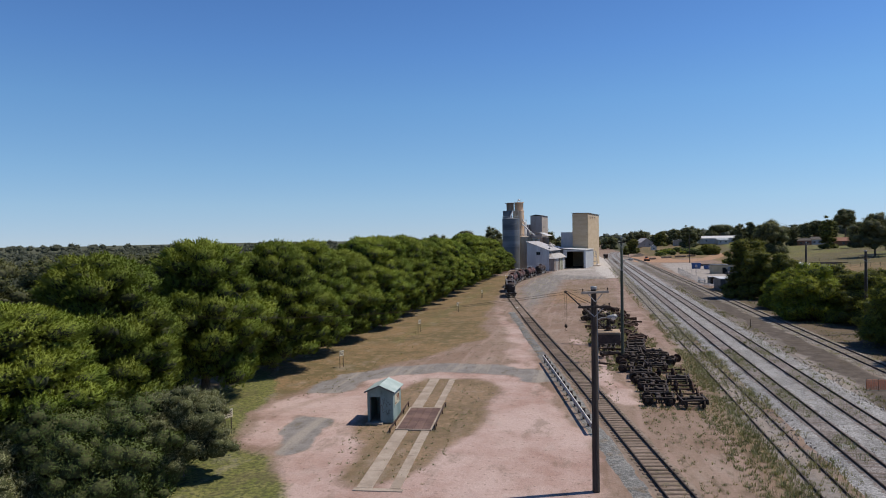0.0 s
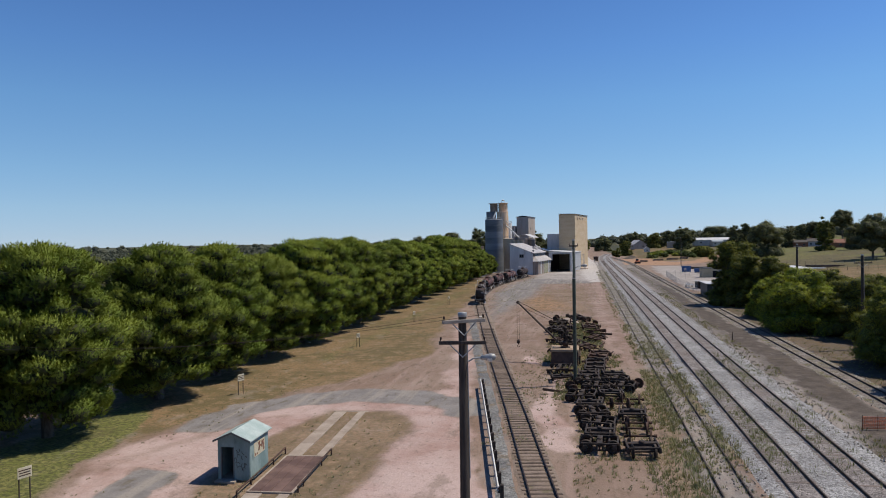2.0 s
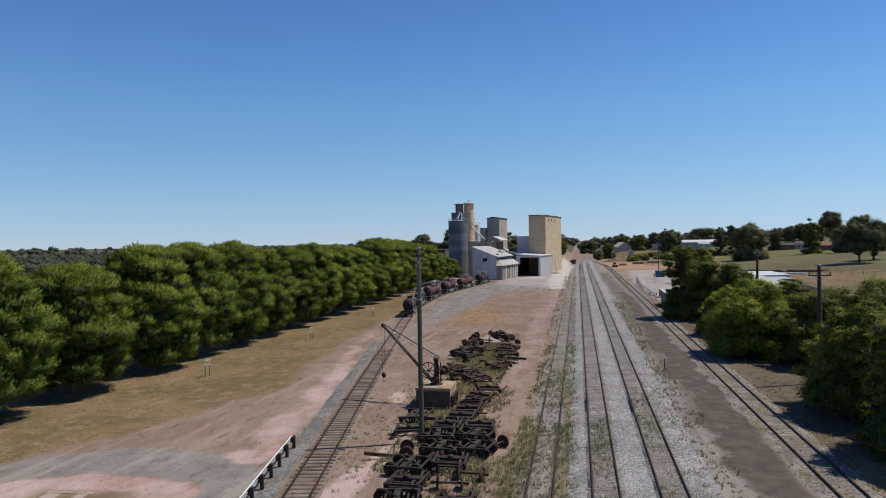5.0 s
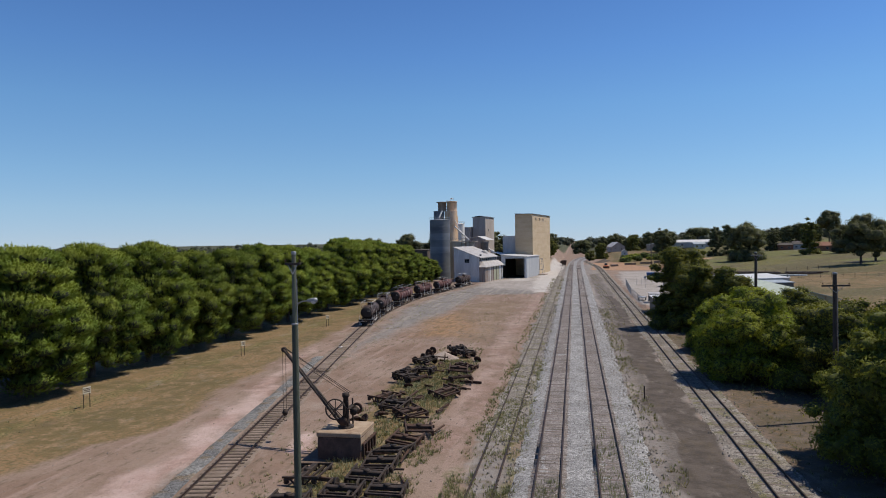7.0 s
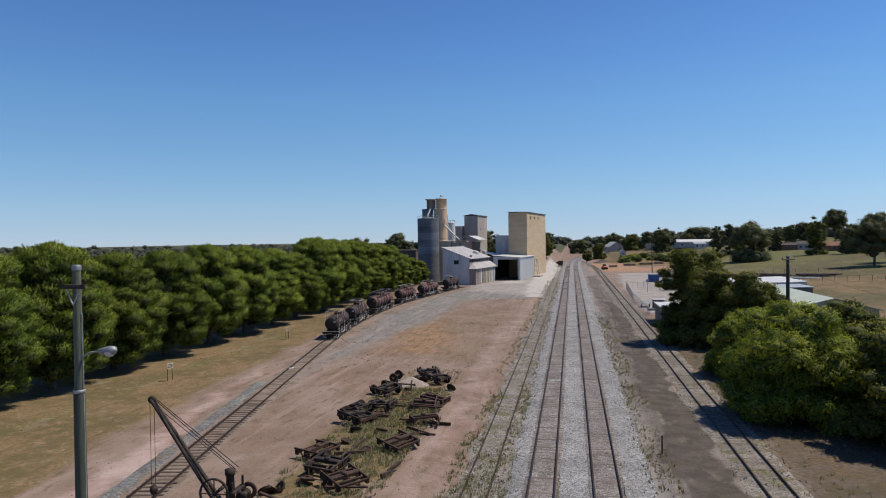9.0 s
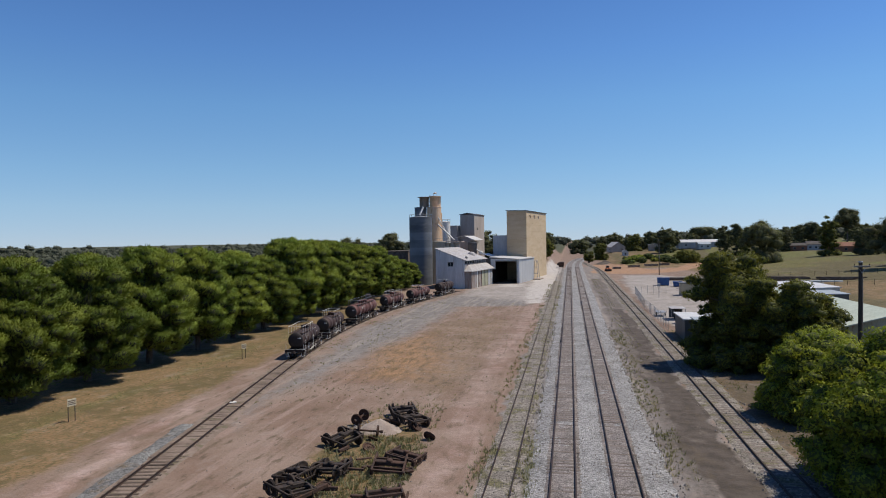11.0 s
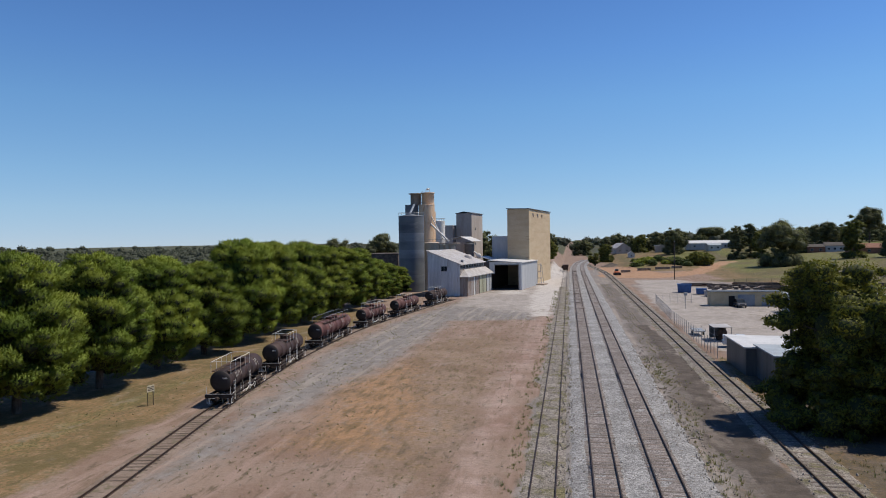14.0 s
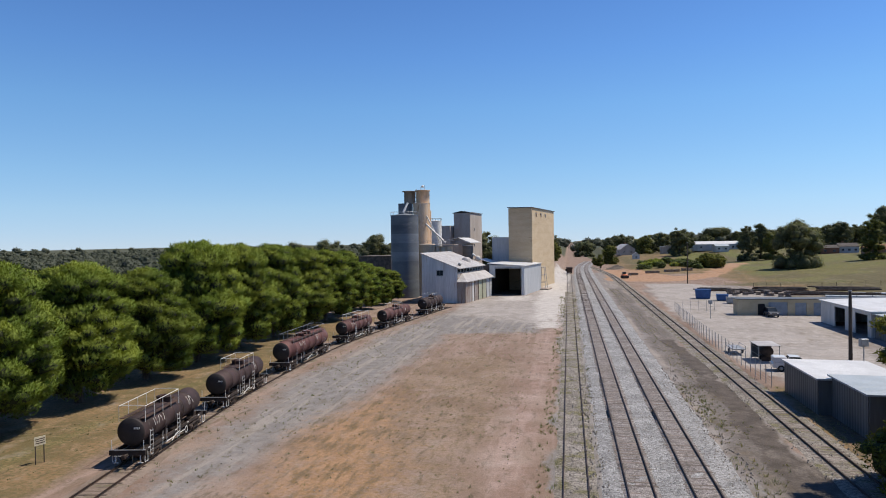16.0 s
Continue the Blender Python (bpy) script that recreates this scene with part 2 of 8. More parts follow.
M["tin_roof"] = corrugated("dusty_corrugated_roof", (0.46, 0.43, 0.42), (0.60, 0.58, 0.57), ROT + math.pi / 2, 0.4, (0.42, 0.36, 0.33))
M["white_roof"] = material("bright_white_roof_sheet", (0.66, 0.66, 0.66), (0.78, 0.78, 0.78), 0.5, 7, 0.5, 0, 0.05)
M["grey_roof"] = corrugated("blue_grey_roof_sheet", (0.40, 0.45, 0.49), (0.47, 0.52, 0.56), math.pi / 2, 0.5)
M["green_roof"] = corrugated("pale_green_grey_roof_sheet", (0.50, 0.58, 0.50), (0.58, 0.65, 0.57), math.pi / 2, 0.5, rough=0.85)
M["dark_wall"] = corrugated("dark_grey_corrugated_wall", (0.10, 0.11, 0.115), (0.15, 0.16, 0.165), math.pi / 2, 0.5)
M["cream_wall"] = material("cream_block_wall", (0.56, 0.47, 0.31), (0.64, 0.55, 0.38), 0.5, 8, 0.9, 0, 0.1)
M["white_wall"] = corrugated("white_sheet_wall", (0.62, 0.62, 0.60), (0.72, 0.72, 0.70), math.pi / 2, 0.5)
M["brick"] = material("red_brown_brick_wall", (0.24, 0.11, 0.075), (0.31, 0.155, 0.105), 1.5, 12, 0.9, 0, 0.2)
M["black"] = material("black_opening", (0.012, 0.012, 0.013), (0.02, 0.02, 0.02), 1, 8, 0.9, 0, 0)
M["door"] = material("grey_blue_door_paint", (0.27, 0.32, 0.37), (0.35, 0.40, 0.45), 1, 8, 0.6, 0, 0.1)
M["glass"] = material("dark_window_glass", (0.02, 0.03, 0.04), (0.04, 0.05, 0.06), 1, 8, 0.1, 0, 0)
M["blue"] = material("blue_skip_paint", (0.03, 0.10, 0.30), (0.05, 0.15, 0.38), 1, 8, 0.5, 0, 0.1)
M["orange"] = material("orange_barrier_mesh", (1.0, 0.26, 0.10), (1.2, 0.36, 0.16), 1, 8, 0.7, 0, 0.1)
M["red_soil_deck"] = material("brown_weighbridge_planks", (0.13, 0.075, 0.065), (0.21, 0.13, 0.11), 0.8, 10, 0.9, 0, 0.3, rnd=0.15)
M["sign"] = material("cream_sign_face", (0.60, 0.54, 0.38), (0.70, 0.65, 0.5), 3, 12, 0.7, 0, 0.1)
M["dark_roof"] = material("dark_old_roofing", (0.07, 0.062, 0.058), (0.12, 0.105, 0.098), 0.9, 8, 0.95, 0, 0.2)
M["bark"] = material("grey_brown_bark", (0.10, 0.08, 0.065), (0.19, 0.15, 0.12), 3, 14, 0.95, 0, 0.6, stretch=(2, 2, 0.5))
M["rubber"] = material("black_tyre_rubber", (0.02, 0.02, 0.02), (0.03, 0.03, 0.03), 2, 12, 0.9, 0, 0.1)
M["car_white"] = material("white_car_paint", (0.75, 0.75, 0.75), (0.8, 0.8, 0.8), 1, 8, 0.25, 0, 0)
M["car_grey"] = material("grey_car_paint", (0.12, 0.13, 0.15), (0.15, 0.16, 0.18), 1, 8, 0.25, 0.2, 0)
M["pile"] = material("pale_gravel_heap", (0.36, 0.29, 0.25), (0.46, 0.39, 0.345), 0.9, 10, 0.95, 0, 0.8)
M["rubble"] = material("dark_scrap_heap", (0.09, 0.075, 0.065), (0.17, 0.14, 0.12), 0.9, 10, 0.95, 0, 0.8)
M["pine"] = foliage("pine_needles", (0.115, 0.168, 0.028), (0.195, 0.24, 0.042), 0.22, 0.16, 0.25, 0.15)
# pine hearts and pad cores: inner shade put into a near-black green
M["pine_core"] = material("pine_inner_shade", (0.03, 0.04, 0.008), (0.06, 0.072, 0.013), 0.6, 7, 0.9, 0, 1.0, (0.015, 0.02, 0.006), (0.5, 0.62), grain=0.7)
M["shrub_green"] = foliage("dull_green_fine_leaves", (0.075, 0.112, 0.032), (0.125, 0.158, 0.05), 0.5, 0.1, 0.25)
M["shrub"] = foliage("grey_green_leaves", (0.135, 0.145, 0.075), (0.21, 0.215, 0.125), 0.5, 0.1, 0.25)
M["leaf_dark"] = foliage("dark_green_leaves", (0.10, 0.112, 0.02), (0.168, 0.168, 0.028), 0.4, 0.15, 0.3)
M["leaf_light"] = foliage("bright_green_leaves", (0.19, 0.245, 0.03), (0.32, 0.35, 0.05), 0.4, 0.15, 0.4)
M["leaf_olive"] = foliage("olive_yellow_leaves", (0.15, 0.175, 0.03), (0.25, 0.265, 0.05), 0.4, 0.15, 0.35)
# crown cores are coloured darker than their leaves, for shade deep in the clumps
M["light_core"] = material("bright_leaf_inner_shade", (0.075, 0.095, 0.018), (0.12, 0.14, 0.028), 0.6, 6, 0.9, 0, 0.5)
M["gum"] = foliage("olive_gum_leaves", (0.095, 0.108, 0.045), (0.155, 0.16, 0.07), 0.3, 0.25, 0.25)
M["gum_core"] = material("gum_inner_shade", (0.05, 0.056, 0.026), (0.08, 0.084, 0.04), 0.3, 6, 0.9, 0, 0.5)
M["core"] = material("foliage_inner_shade", (0.045, 0.056, 0.014), (0.075, 0.086, 0.022), 0.6, 6, 0.9, 0, 0.5)
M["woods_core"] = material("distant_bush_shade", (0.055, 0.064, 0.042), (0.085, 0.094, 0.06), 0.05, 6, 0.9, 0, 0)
M["weathered_green"] = material("faded_green_sheet_paint", (0.36, 0.37, 0.27), (0.46, 0.46, 0.35), 0.8, 9, 0.8, 0, 0.1, (0.3, 0.2, 0.13), (0.6, 0.72), stretch=(1, 1, 0.3))
M["woods"] = foliage("distant_bush_leaves", (0.058, 0.068, 0.045), (0.09, 0.098, 0.066), 0.05, 0.0, 0.2)
M["weed"] = foliage("dry_green_weeds", (0.22, 0.205, 0.11), (0.31, 0.28, 0.17), 0.15, 0.0, 0.3)
M["weed_green"] = foliage("grey_green_weeds", (0.165, 0.18, 0.095), (0.24, 0.25, 0.15), 0.15, 0.0, 0.3)
M["stone"] = material("loose_stones", (0.24, 0.215, 0.195), (0.42, 0.38, 0.34), 3, 12, 0.95, 0, 0.3)

# ---- mesh building ----


class Build:
    """Gathers vertices and faces of one part."""

    def __init__(self):
        self.v, self.f, self.m, self.s = [], [], [], []
        self.mi, self.smooth = 0, False

    def add(self, verts, faces):
        k = len(self.v)
        self.v.extend(tuple(p) for p in verts)
        self.f.extend(tuple(i + k for i in q) for q in faces)
        self.m.extend([self.mi] * len(faces))
        self.s.extend([self.smooth] * len(faces))
        return self

    def box(self, c, s, b=0.0, m=None):
        """A box of centre c and size s, its edges chamfered by b; m: a matrix that places it."""
        hx, hy, hz = s[0] / 2, s[1] / 2, s[2] / 2
        b = min(b, hx * 0.9, hy * 0.9, hz * 0.9)
        if b <= 0:
            vs = [Vector((x, y, z)) for x in (-hx, hx) for y in (-hy, hy) for z in (-hz, hz)]
            fs = [(0, 1, 3, 2), (4, 6, 7, 5), (0, 4, 5, 1), (2, 3, 7, 6), (0, 2, 6, 4), (1, 5, 7, 3)]
        else:
            vs, fs, at = [], [], {}
            for x in (-1, 1):
                for y in (-1, 1):
                    for z in (-1, 1):
                        for ax in range(3):
                            p = [x * (hx - b), y * (hy - b), z * (hz - b)]
                            p[ax] = (x, y, z)[ax] * (hx, hy, hz)[ax]
                            at[(x, y, z, ax)] = len(vs)
                            vs.append(Vector(p))
            for ax in range(3):
                o = [i for i in range(3) if i != ax]
                for sg in (-1, 1):
                    q = []
                    for a, d in ((-1, -1), (1, -1), (1, 1), (-1, 1)):
                        k = [0, 0, 0]
                        k[ax], k[o[0]], k[o[1]] = sg, a, d
                        q.append(at[(*k, ax)])
                    fs.append(tuple(q if (sg > 0) != (ax == 1) else reversed(q)))
                for a in (-1, 1):
                    for d in (-1, 1):
                        q = []
                        for e, w in ((-1, 0), (1, 0), (1, 1), (-1, 1)):
                            k = [0, 0, 0]
                            k[ax], k[o[0]], k[o[1]] = e, a, d
                            q.append(at[(*k, o[w])])
                        fs.append(tuple(q))
            for x in (-1, 1):
                for y in (-1, 1):
                    for z in (-1, 1):
                        fs.append(tuple(at[(x, y, z, ax)] for ax in range(3)))
        t = Matrix.Translation(c) if m is None else m @ Matrix.Translation(c)
        return self.add([t @ p for p in vs], fs)

    def prism(self, outline, y0, y1):
        """An outline in x and z, pulled from y0 to y1."""
        k = len(outline)
        vs = [(x, y0, z) for x, z in outline] + [(x, y1, z) for x, z in outline]
        fs = [tuple(range(k)), tuple(reversed(range(k, 2 * k)))]
        fs += [((i + 1) % k, i, i + k, (i + 1) % k + k) for i in range(k)]
        return self.add(vs, fs)

    def tube(self, a, b, r, r2=None, n=10, cap=True):
        a, b = Vector(a), Vector(b)
        r2 = r if r2 is None else r2
        d = (b - a).normalized()
        u = d.orthogonal().normalized()
        w = d.cross(u)
        vs = []
        for p, q in ((a, r), (b, r2)):
            for i in range(n):
                t = 2 * math.pi * i / n
                vs.append(p + (u * math.cos(t) + w * math.sin(t)) * q)
        keep, self.smooth = self.smooth, True if n > 6 else self.smooth
        self.add(vs, [(i, (i + 1) % n, (i + 1) % n + n, i + n) for i in range(n)])
        self.smooth = keep
        if cap:
            self.add(vs, [tuple(reversed(range(n))), tuple(range(n, 2 * n))])
        return self

    def lathe(self, profile, origin, axis=(0, 0, 1), n=24, closed=False):
        """Rings (radius, height) turned round an axis through origin."""
        o, d = Vector(origin), Vector(axis).normalized()
        u = d.orthogonal().normalized()
        w = d.cross(u)
        vs, fs = [], []
        for r, h in profile:
            for i in range(n):
                t = 2 * math.pi * i / n
                vs.append(o + d * h + (u * math.cos(t) + w * math.sin(t)) * r)
        k = len(profile)
        for j in range(k if closed else k - 1):
            a, b = j * n, ((j + 1) % k) * n
            fs += [(a + i, a + (i + 1) % n, b + (i + 1) % n, b + i) for i in range(n)]
        keep, self.smooth = self.smooth, True
        self.add(vs, fs)
        self.smooth = keep
        return self

    def path(self, pts, r, n=6):
        for a, b in zip(pts, pts[1:]):
            self.tube(a, b, r, r, n)
        return self

    def mesh(self, name, *mats):
        me = bpy.data.meshes.new(name)
        me.from_pydata(self.v, [], self.f)
        for t in mats:
            me.materials.append(t)
        me.polygons.foreach_set("material_index", self.m)
        me.polygons.foreach_set("use_smooth", self.s)
        me.update()
        return me


def part(name, b, mats, parent, label=""):
    """Links what was built as one mesh under a thing or a part."""
    ob = new(name, b.mesh(name, *(mats if isinstance(mats, tuple) else (mats,))))
    ob.parent = parent
    if label:
        ob["label"] = label
    return ob


def thing(name, m, label, category, group="", kind=""):
    ob = new(name)
    ob.empty_display_size = 0.5
    ob.matrix_basis = m
    return tagged(ob, label, category, group, kind)


def solid(name, b, mats, m, label, category, group="", kind=""):
    """A thing of a single mesh."""
    ob = new(name, b.mesh(name, *(mats if isinstance(mats, tuple) else (mats,))))
    ob.matrix_basis = m
    return tagged(ob, label, category, group, kind)


def quick_mesh(name, verts, tris, mat_index, mats, smooth=None, normals=None):
    """A large mesh of triangles from arrays."""
    me = bpy.data.meshes.new(name)
    nv, nt = len(verts), len(tris)
    me.vertices.add(nv)
    me.vertices.foreach_set("co", np.asarray(verts, np.float32).ravel())
    me.loops.add(nt * 3)
    me.loops.foreach_set("vertex_index", np.asarray(tris, np.int32).ravel())
    me.polygons.add(nt)
    me.polygons.foreach_set("loop_start", np.arange(0, nt * 3, 3, dtype=np.int32))
    me.polygons.foreach_set("loop_total", np.full(nt, 3, np.int32))
    for t in mats:
        me.materials.append(t)
    me.polygons.foreach_set("material_index", np.asarray(mat_index, np.int32))
    me.polygons.foreach_set("use_smooth", np.zeros(nt, bool) if smooth is None else smooth)
    me.update(calc_edges=True)
    me.validate()
    if normals is not None:
        me.normals_split_custom_set_from_vertices(normals)
    return me


def spline(pts, step):
    """Points at even steps along a smooth curve through pts (x, y)."""
    p = [np.array(q, float) for q in pts]
    p = [2 * p[0] - p[1]] + p + [2 * p[-1] - p[-2]]
    out = []
    for i in range(1, len(p) - 2):
        for t in np.linspace(0, 1, 24, endpoint=False):
            a, b, c, d = p[i - 1], p[i], p[i + 1], p[i + 2]
            out.append(0.5 * (2 * b + (c - a) * t + (2 * a - 5 * b + 4 * c - d) * t * t + (3 * b - a - 3 * c + d) * t ** 3))
    out.append(p[-2])
    out = np.array(out)
    s = np.concatenate([[0], np.cumsum(np.linalg.norm(np.diff(out, axis=0), axis=1))])
    q = np.arange(0, s[-1], step)
    return np.stack([np.interp(q, s, out[:, 0]), np.interp(q, s, out[:, 1])], 1)

# ---- the ground ----
TRACK_A = [(8.3, 19), (5.1, 38.2), (2.2, 54.5), (-0.75, 71), (-3.95, 88), (-7.05, 104.8), (-11.7, 131), (-14.5, 147), (-16.2, 157), (-18.7, 174.3), (-20.1, 191.7), (-20.4, 214), (-18.8, 232), (-16.4, 253), (-14.0, 272)]
CENTRE_A = spline(TRACK_A, 1.0)


def smooth(x, a, b):
    t = np.clip((x - a) / (b - a), 0, 1)
    return t * t * (3 - 2 * t)


def value_noise(x, y, scale, seed):
    """Smooth noise from 0 to 1 over arrays."""
    u, v = x / scale, y / scale
    i, j = np.floor(u), np.floor(v)
    a, b = u - i, v - j
    a, b = a * a * (3 - 2 * a), b * b * (3 - 2 * b)

    def h(p, q):
        s = np.sin(p * 127.1 + q * 311.7 + seed * 74.7) * 43758.5453
        return s - np.floor(s)
    return (h(i, j) * (1 - a) + h(i + 1, j) * a) * (1 - b) + (h(i, j + 1) * (1 - a) + h(i + 1, j + 1) * a) * b


def fbm(x, y, scale, seed):
    return (value_noise(x, y, scale, seed) * 0.5 + value_noise(x, y, scale / 2.1, seed + 3) * 0.3 + value_noise(x, y, scale / 4.3, seed + 7) * 0.2)


def inside(x, y, poly, soft):
    """Signed, softened membership of a polygon: 1 inside, 0 outside."""
    n = len(poly)
    inn = np.zeros(x.shape, bool)
    dist = np.full(x.shape, 1e9)
    for k in range(n):
        (x0, y0), (x1, y1) = poly[k], poly[(k + 1) % n]
        cross = ((y0 > y) != (y1 > y)) & (x < (x1 - x0) * (y - y0) / ((y1 - y0) or 1e-9) + x0)
        inn ^= cross
        t = np.clip(((x - x0) * (x1 - x0) + (y - y0) * (y1 - y0)) / ((x1 - x0) ** 2 + (y1 - y0) ** 2), 0, 1)
        dist = np.minimum(dist, np.hypot(x - x0 - t * (x1 - x0), y - y0 - t * (y1 - y0)))
    return smooth(np.where(inn, dist, -dist), -soft, soft)


def along(x, y, pts, width, soft):
    """A band of that half width round a line of points."""
    dist = np.full(x.shape, 1e9)
    for (x0, y0), (x1, y1) in zip(pts, pts[1:]):
        t = np.clip(((x - x0) * (x1 - x0) + (y - y0) * (y1 - y0)) / ((x1 - x0) ** 2 + (y1 - y0) ** 2), 0, 1)
        dist = np.minimum(dist, np.hypot(x - x0 - t * (x1 - x0), y - y0 - t * (y1 - y0)))
    return 1 - smooth(dist, width - soft, width + soft)


def land(x, y):
    """Height of the ground."""
    x, y = np.asarray(x, float), np.asarray(y, float)
    h = 0.10 * (fbm(x, y, 14, 2) - 0.5) * (1 - along(x, y, [(18, -100), (18, 900)], 9, 3))
    # the slope with the houses, and the mound by the line
    h = h + 5.0 * smooth(x, 62, 170) * smooth(y, 170, 330) + 5.0 * smooth(x, 75, 400) * smooth(y, 330, 700)
    h = h + 3.4 * np.exp(-(((x - 58) / 24) ** 2 + ((y - 455) / 34) ** 2)) * smooth(x, 34, 44)
    # the cutting behind the works
    h = h + 5.5 * smooth(x, -70, -10) * (1 - smooth(x, 5, 12)) * smooth(y, 375, 405) + 4.0 * smooth(x, 36, 50) * smooth(y, 520, 600)
    # far hills
    r = np.hypot(x, y)
    h = h + (fbm(x, y, 900, 5) - 0.62) * 26 * smooth(r, 900, 2600) * (1 - along(x, y, [(19, 0), (19, 5000)], 20, 15))
    h = h - 9.0 * smooth(-x, 60, 420) * (1 - smooth(r, 900, 2400))
    return h


def axis(lo, hi, step, far):
    c = list(np.arange(lo, hi + 1e-6, step))
    for sign, start in ((1, hi), (-1, lo)):
        d, p = step, start
        while abs(p) < far:
            d *= 1.16
            p += sign * d
            c.append(p)
    return np.array(sorted(c))


def make_ground():
    xs, ys = axis(-44, 66, 0.55, 4300), axis(20, 330, 0.7, 4300)
    X, Y = np.meshgrid(xs, ys)
    wob = lambda s, k, amp: (fbm(X, Y, s, k) - 0.5) * amp
    x, y = X + wob(5, 11, 3.2), Y + wob(5, 12, 3.2)
    red = np.maximum.reduce([
        inside(x, y, [(-15, 22), (-19.5, 41), (-23.4, 45), (-25.6, 50), (-27.3, 56), (-25, 63), (-21, 70), (-6, 78), (-5, 70), (-3, 62), (-0.5, 53), (0.3, 44), (2, 22)], 1.5),
        inside(x, y, [(-8.8, 76), (-9.6, 90), (-13.6, 112), (-18, 138), (-16.5, 138), (-12, 116), (-8, 102), (-5.6, 88), (-5, 74)], 1.8) * 0.64,
        along(x, y, [(10, 95), (9.0, 130), (8.8, 160), (9.6, 200), (10.6, 235)], 2.6, 2.6) * 0.44,
        along(x, y, [(3.0, 60), (2.0, 72), (3, 82)], 1.1, 1.0) * 0.9,
        along(x, y, [(-0.6, 92), (-1.2, 96)], 1.0, 1.0) * 0.8])
    island = inside(x, y, [(-18.4, 51), (-15, 38), (-12, 36.5), (-9.5, 39), (-8.6, 46), (-7, 55), (-7.6, 65), (-10.5, 69.5), (-16.5, 69), (-18, 60)], 1.2)
    red = red * (1 - 0.68 * island)
    arc = along(x, y, [(-24.2, 63), (-23.4, 67), (-19.6, 71.3), (-15, 73.6), (-10.5, 74.0), (-6.5, 72.2), (-5.0, 69)], 2.2, 1.2)
    pool = along(x, y, [(-20.2, 43.5), (-21.2, 47.5), (-21.6, 51)], 1.4, 0.7)
    scuffs = np.maximum(along(x, y, [(-24.6, 51), (-24.4, 55), (-22.5, 60)], 1.1, 1.0), along(x, y, [(-22.8, 62), (-18.5, 66)], 0.9, 1.0))
    red = red * (1 - 0.5 * scuffs)
    red = red * (1 - np.maximum(arc, pool))
    grav = np.maximum.reduce([
        arc,
        pool,
        along(x, y, [tuple(p + (-2.2, 0)) for p in CENTRE_A[::6] if p[1] < 122], 0.8, 0.7) * 0.5,
        inside(x, y, [(-9, 128), (-9.5, 156), (-6, 172), (-6, 226), (9, 228), (9, 262), (-13, 262), (-17, 232), (-18, 190), (-15, 160), (-12, 135)], 6.0) * 0.82,
        inside(x, y, [(12, 100), (16, 100), (16, 420), (11, 420)], 1.0) * 0.9,
        inside(x, y, [(10.8, 28), (15.2, 28), (15.2, 102), (11.6, 102)], 1.0) * 0.6,
        inside(x, y, [(22, 20), (29.5, 20), (29.5, 430), (22, 430)], 1.0) * 0.62,
        inside(x, y, [(33, 190), (33, 330), (62, 345), (80, 300), (62, 262), (64, 200)], 3.0) * 0.6])
    pale = np.maximum.reduce([
        inside(x, y, [(-12, 256), (11.5, 236), (12.5, 300), (13, 440), (8, 440), (4, 322), (0, 300), (-9, 300), (-12, 282)], 6.0) * 0.92,
        inside(x, y, [(33.5, 196), (33.5, 262), (37, 350), (52, 350), (64, 300), (62, 256), (56, 246), (52, 222), (47, 196)], 3.0) * 0.95])
    dust = np.maximum.reduce([
        inside(x, y, [(7.5, 234), (11, 234), (12.5, 300), (13, 440), (8, 440), (5, 322), (5, 280)], 4.0),
        inside(x, y, [(-6, 286), (4, 286), (4, 304), (-6, 304)], 6.0) * 0.7])
    dry = np.maximum.reduce([
        inside(x, y, [(-30, 56), (-28, 57), (-25.5, 65), (-20, 78), (-14, 96), (-18, 130), (-20, 160), (-23, 200), (-24, 250), (-40, 250), (-40, 40), (-30, 30)], 3.0),
        island * 0.55,
        inside(x, y, [(8.6, 30), (15, 30), (15, 128), (12, 128), (10.9, 96), (10.2, 76)], 1.0) * 0.42,
        inside(x, y, [(22.5, 20), (24.6, 20), (25, 190), (27, 260), (24, 330), (23, 330)], 0.8) * 0.28,
        inside(x, y, [(2.5, 84), (7.5, 84), (6, 130), (1, 136), (-1, 120)], 1.8) * 0.85,
        inside(x, y, [(31.5, 20), (120, 20), (120, 320), (66, 320), (60, 200), (31.5, 190)], 2.0) * 0.8,
        inside(x, y, [(-6, 150), (8, 135), (9, 200), (4, 215), (-8, 200)], 4) * 0.45,
        inside(x, y, [(40, 400), (66, 405), (110, 470), (120, 640), (34, 640), (36, 470)], 6) * 0.85,
        smooth(X, 60, 75) * smooth(Y, 180, 260) * 0.9])
    green = np.maximum.reduce([
        inside(x, y, [(-36, 28), (-15.5, 28), (-17, 36), (-20.0, 41), (-24, 44.5), (-26.3, 49), (-28.3, 57), (-31, 64), (-36, 72)], 1.4) * 0.85,
        along(x, y, [(-25.5, 92), (-26, 130), (-26.5, 200)], 2.2, 2.0) * 0.45,
        smooth(X, 66, 90) * smooth(Y, 285, 345) * (0.58 + 0.4 * smooth(fbm(X, Y, 40, 9), 0.35, 0.6)),
        inside(x, y, [(40, 420), (80, 420), (86, 500), (44, 560)], 14) * (0.15 + 0.7 * smooth(fbm(X, Y, 14, 19), 0.4, 0.6)),
        along(x, y, [(14.7, 60), (15.0, 130)], 0.8, 0.6) * 0.5,
        along(x, y, [(10.6, 34), (11.2, 90)], 1.0, 0.9) * 0.42])
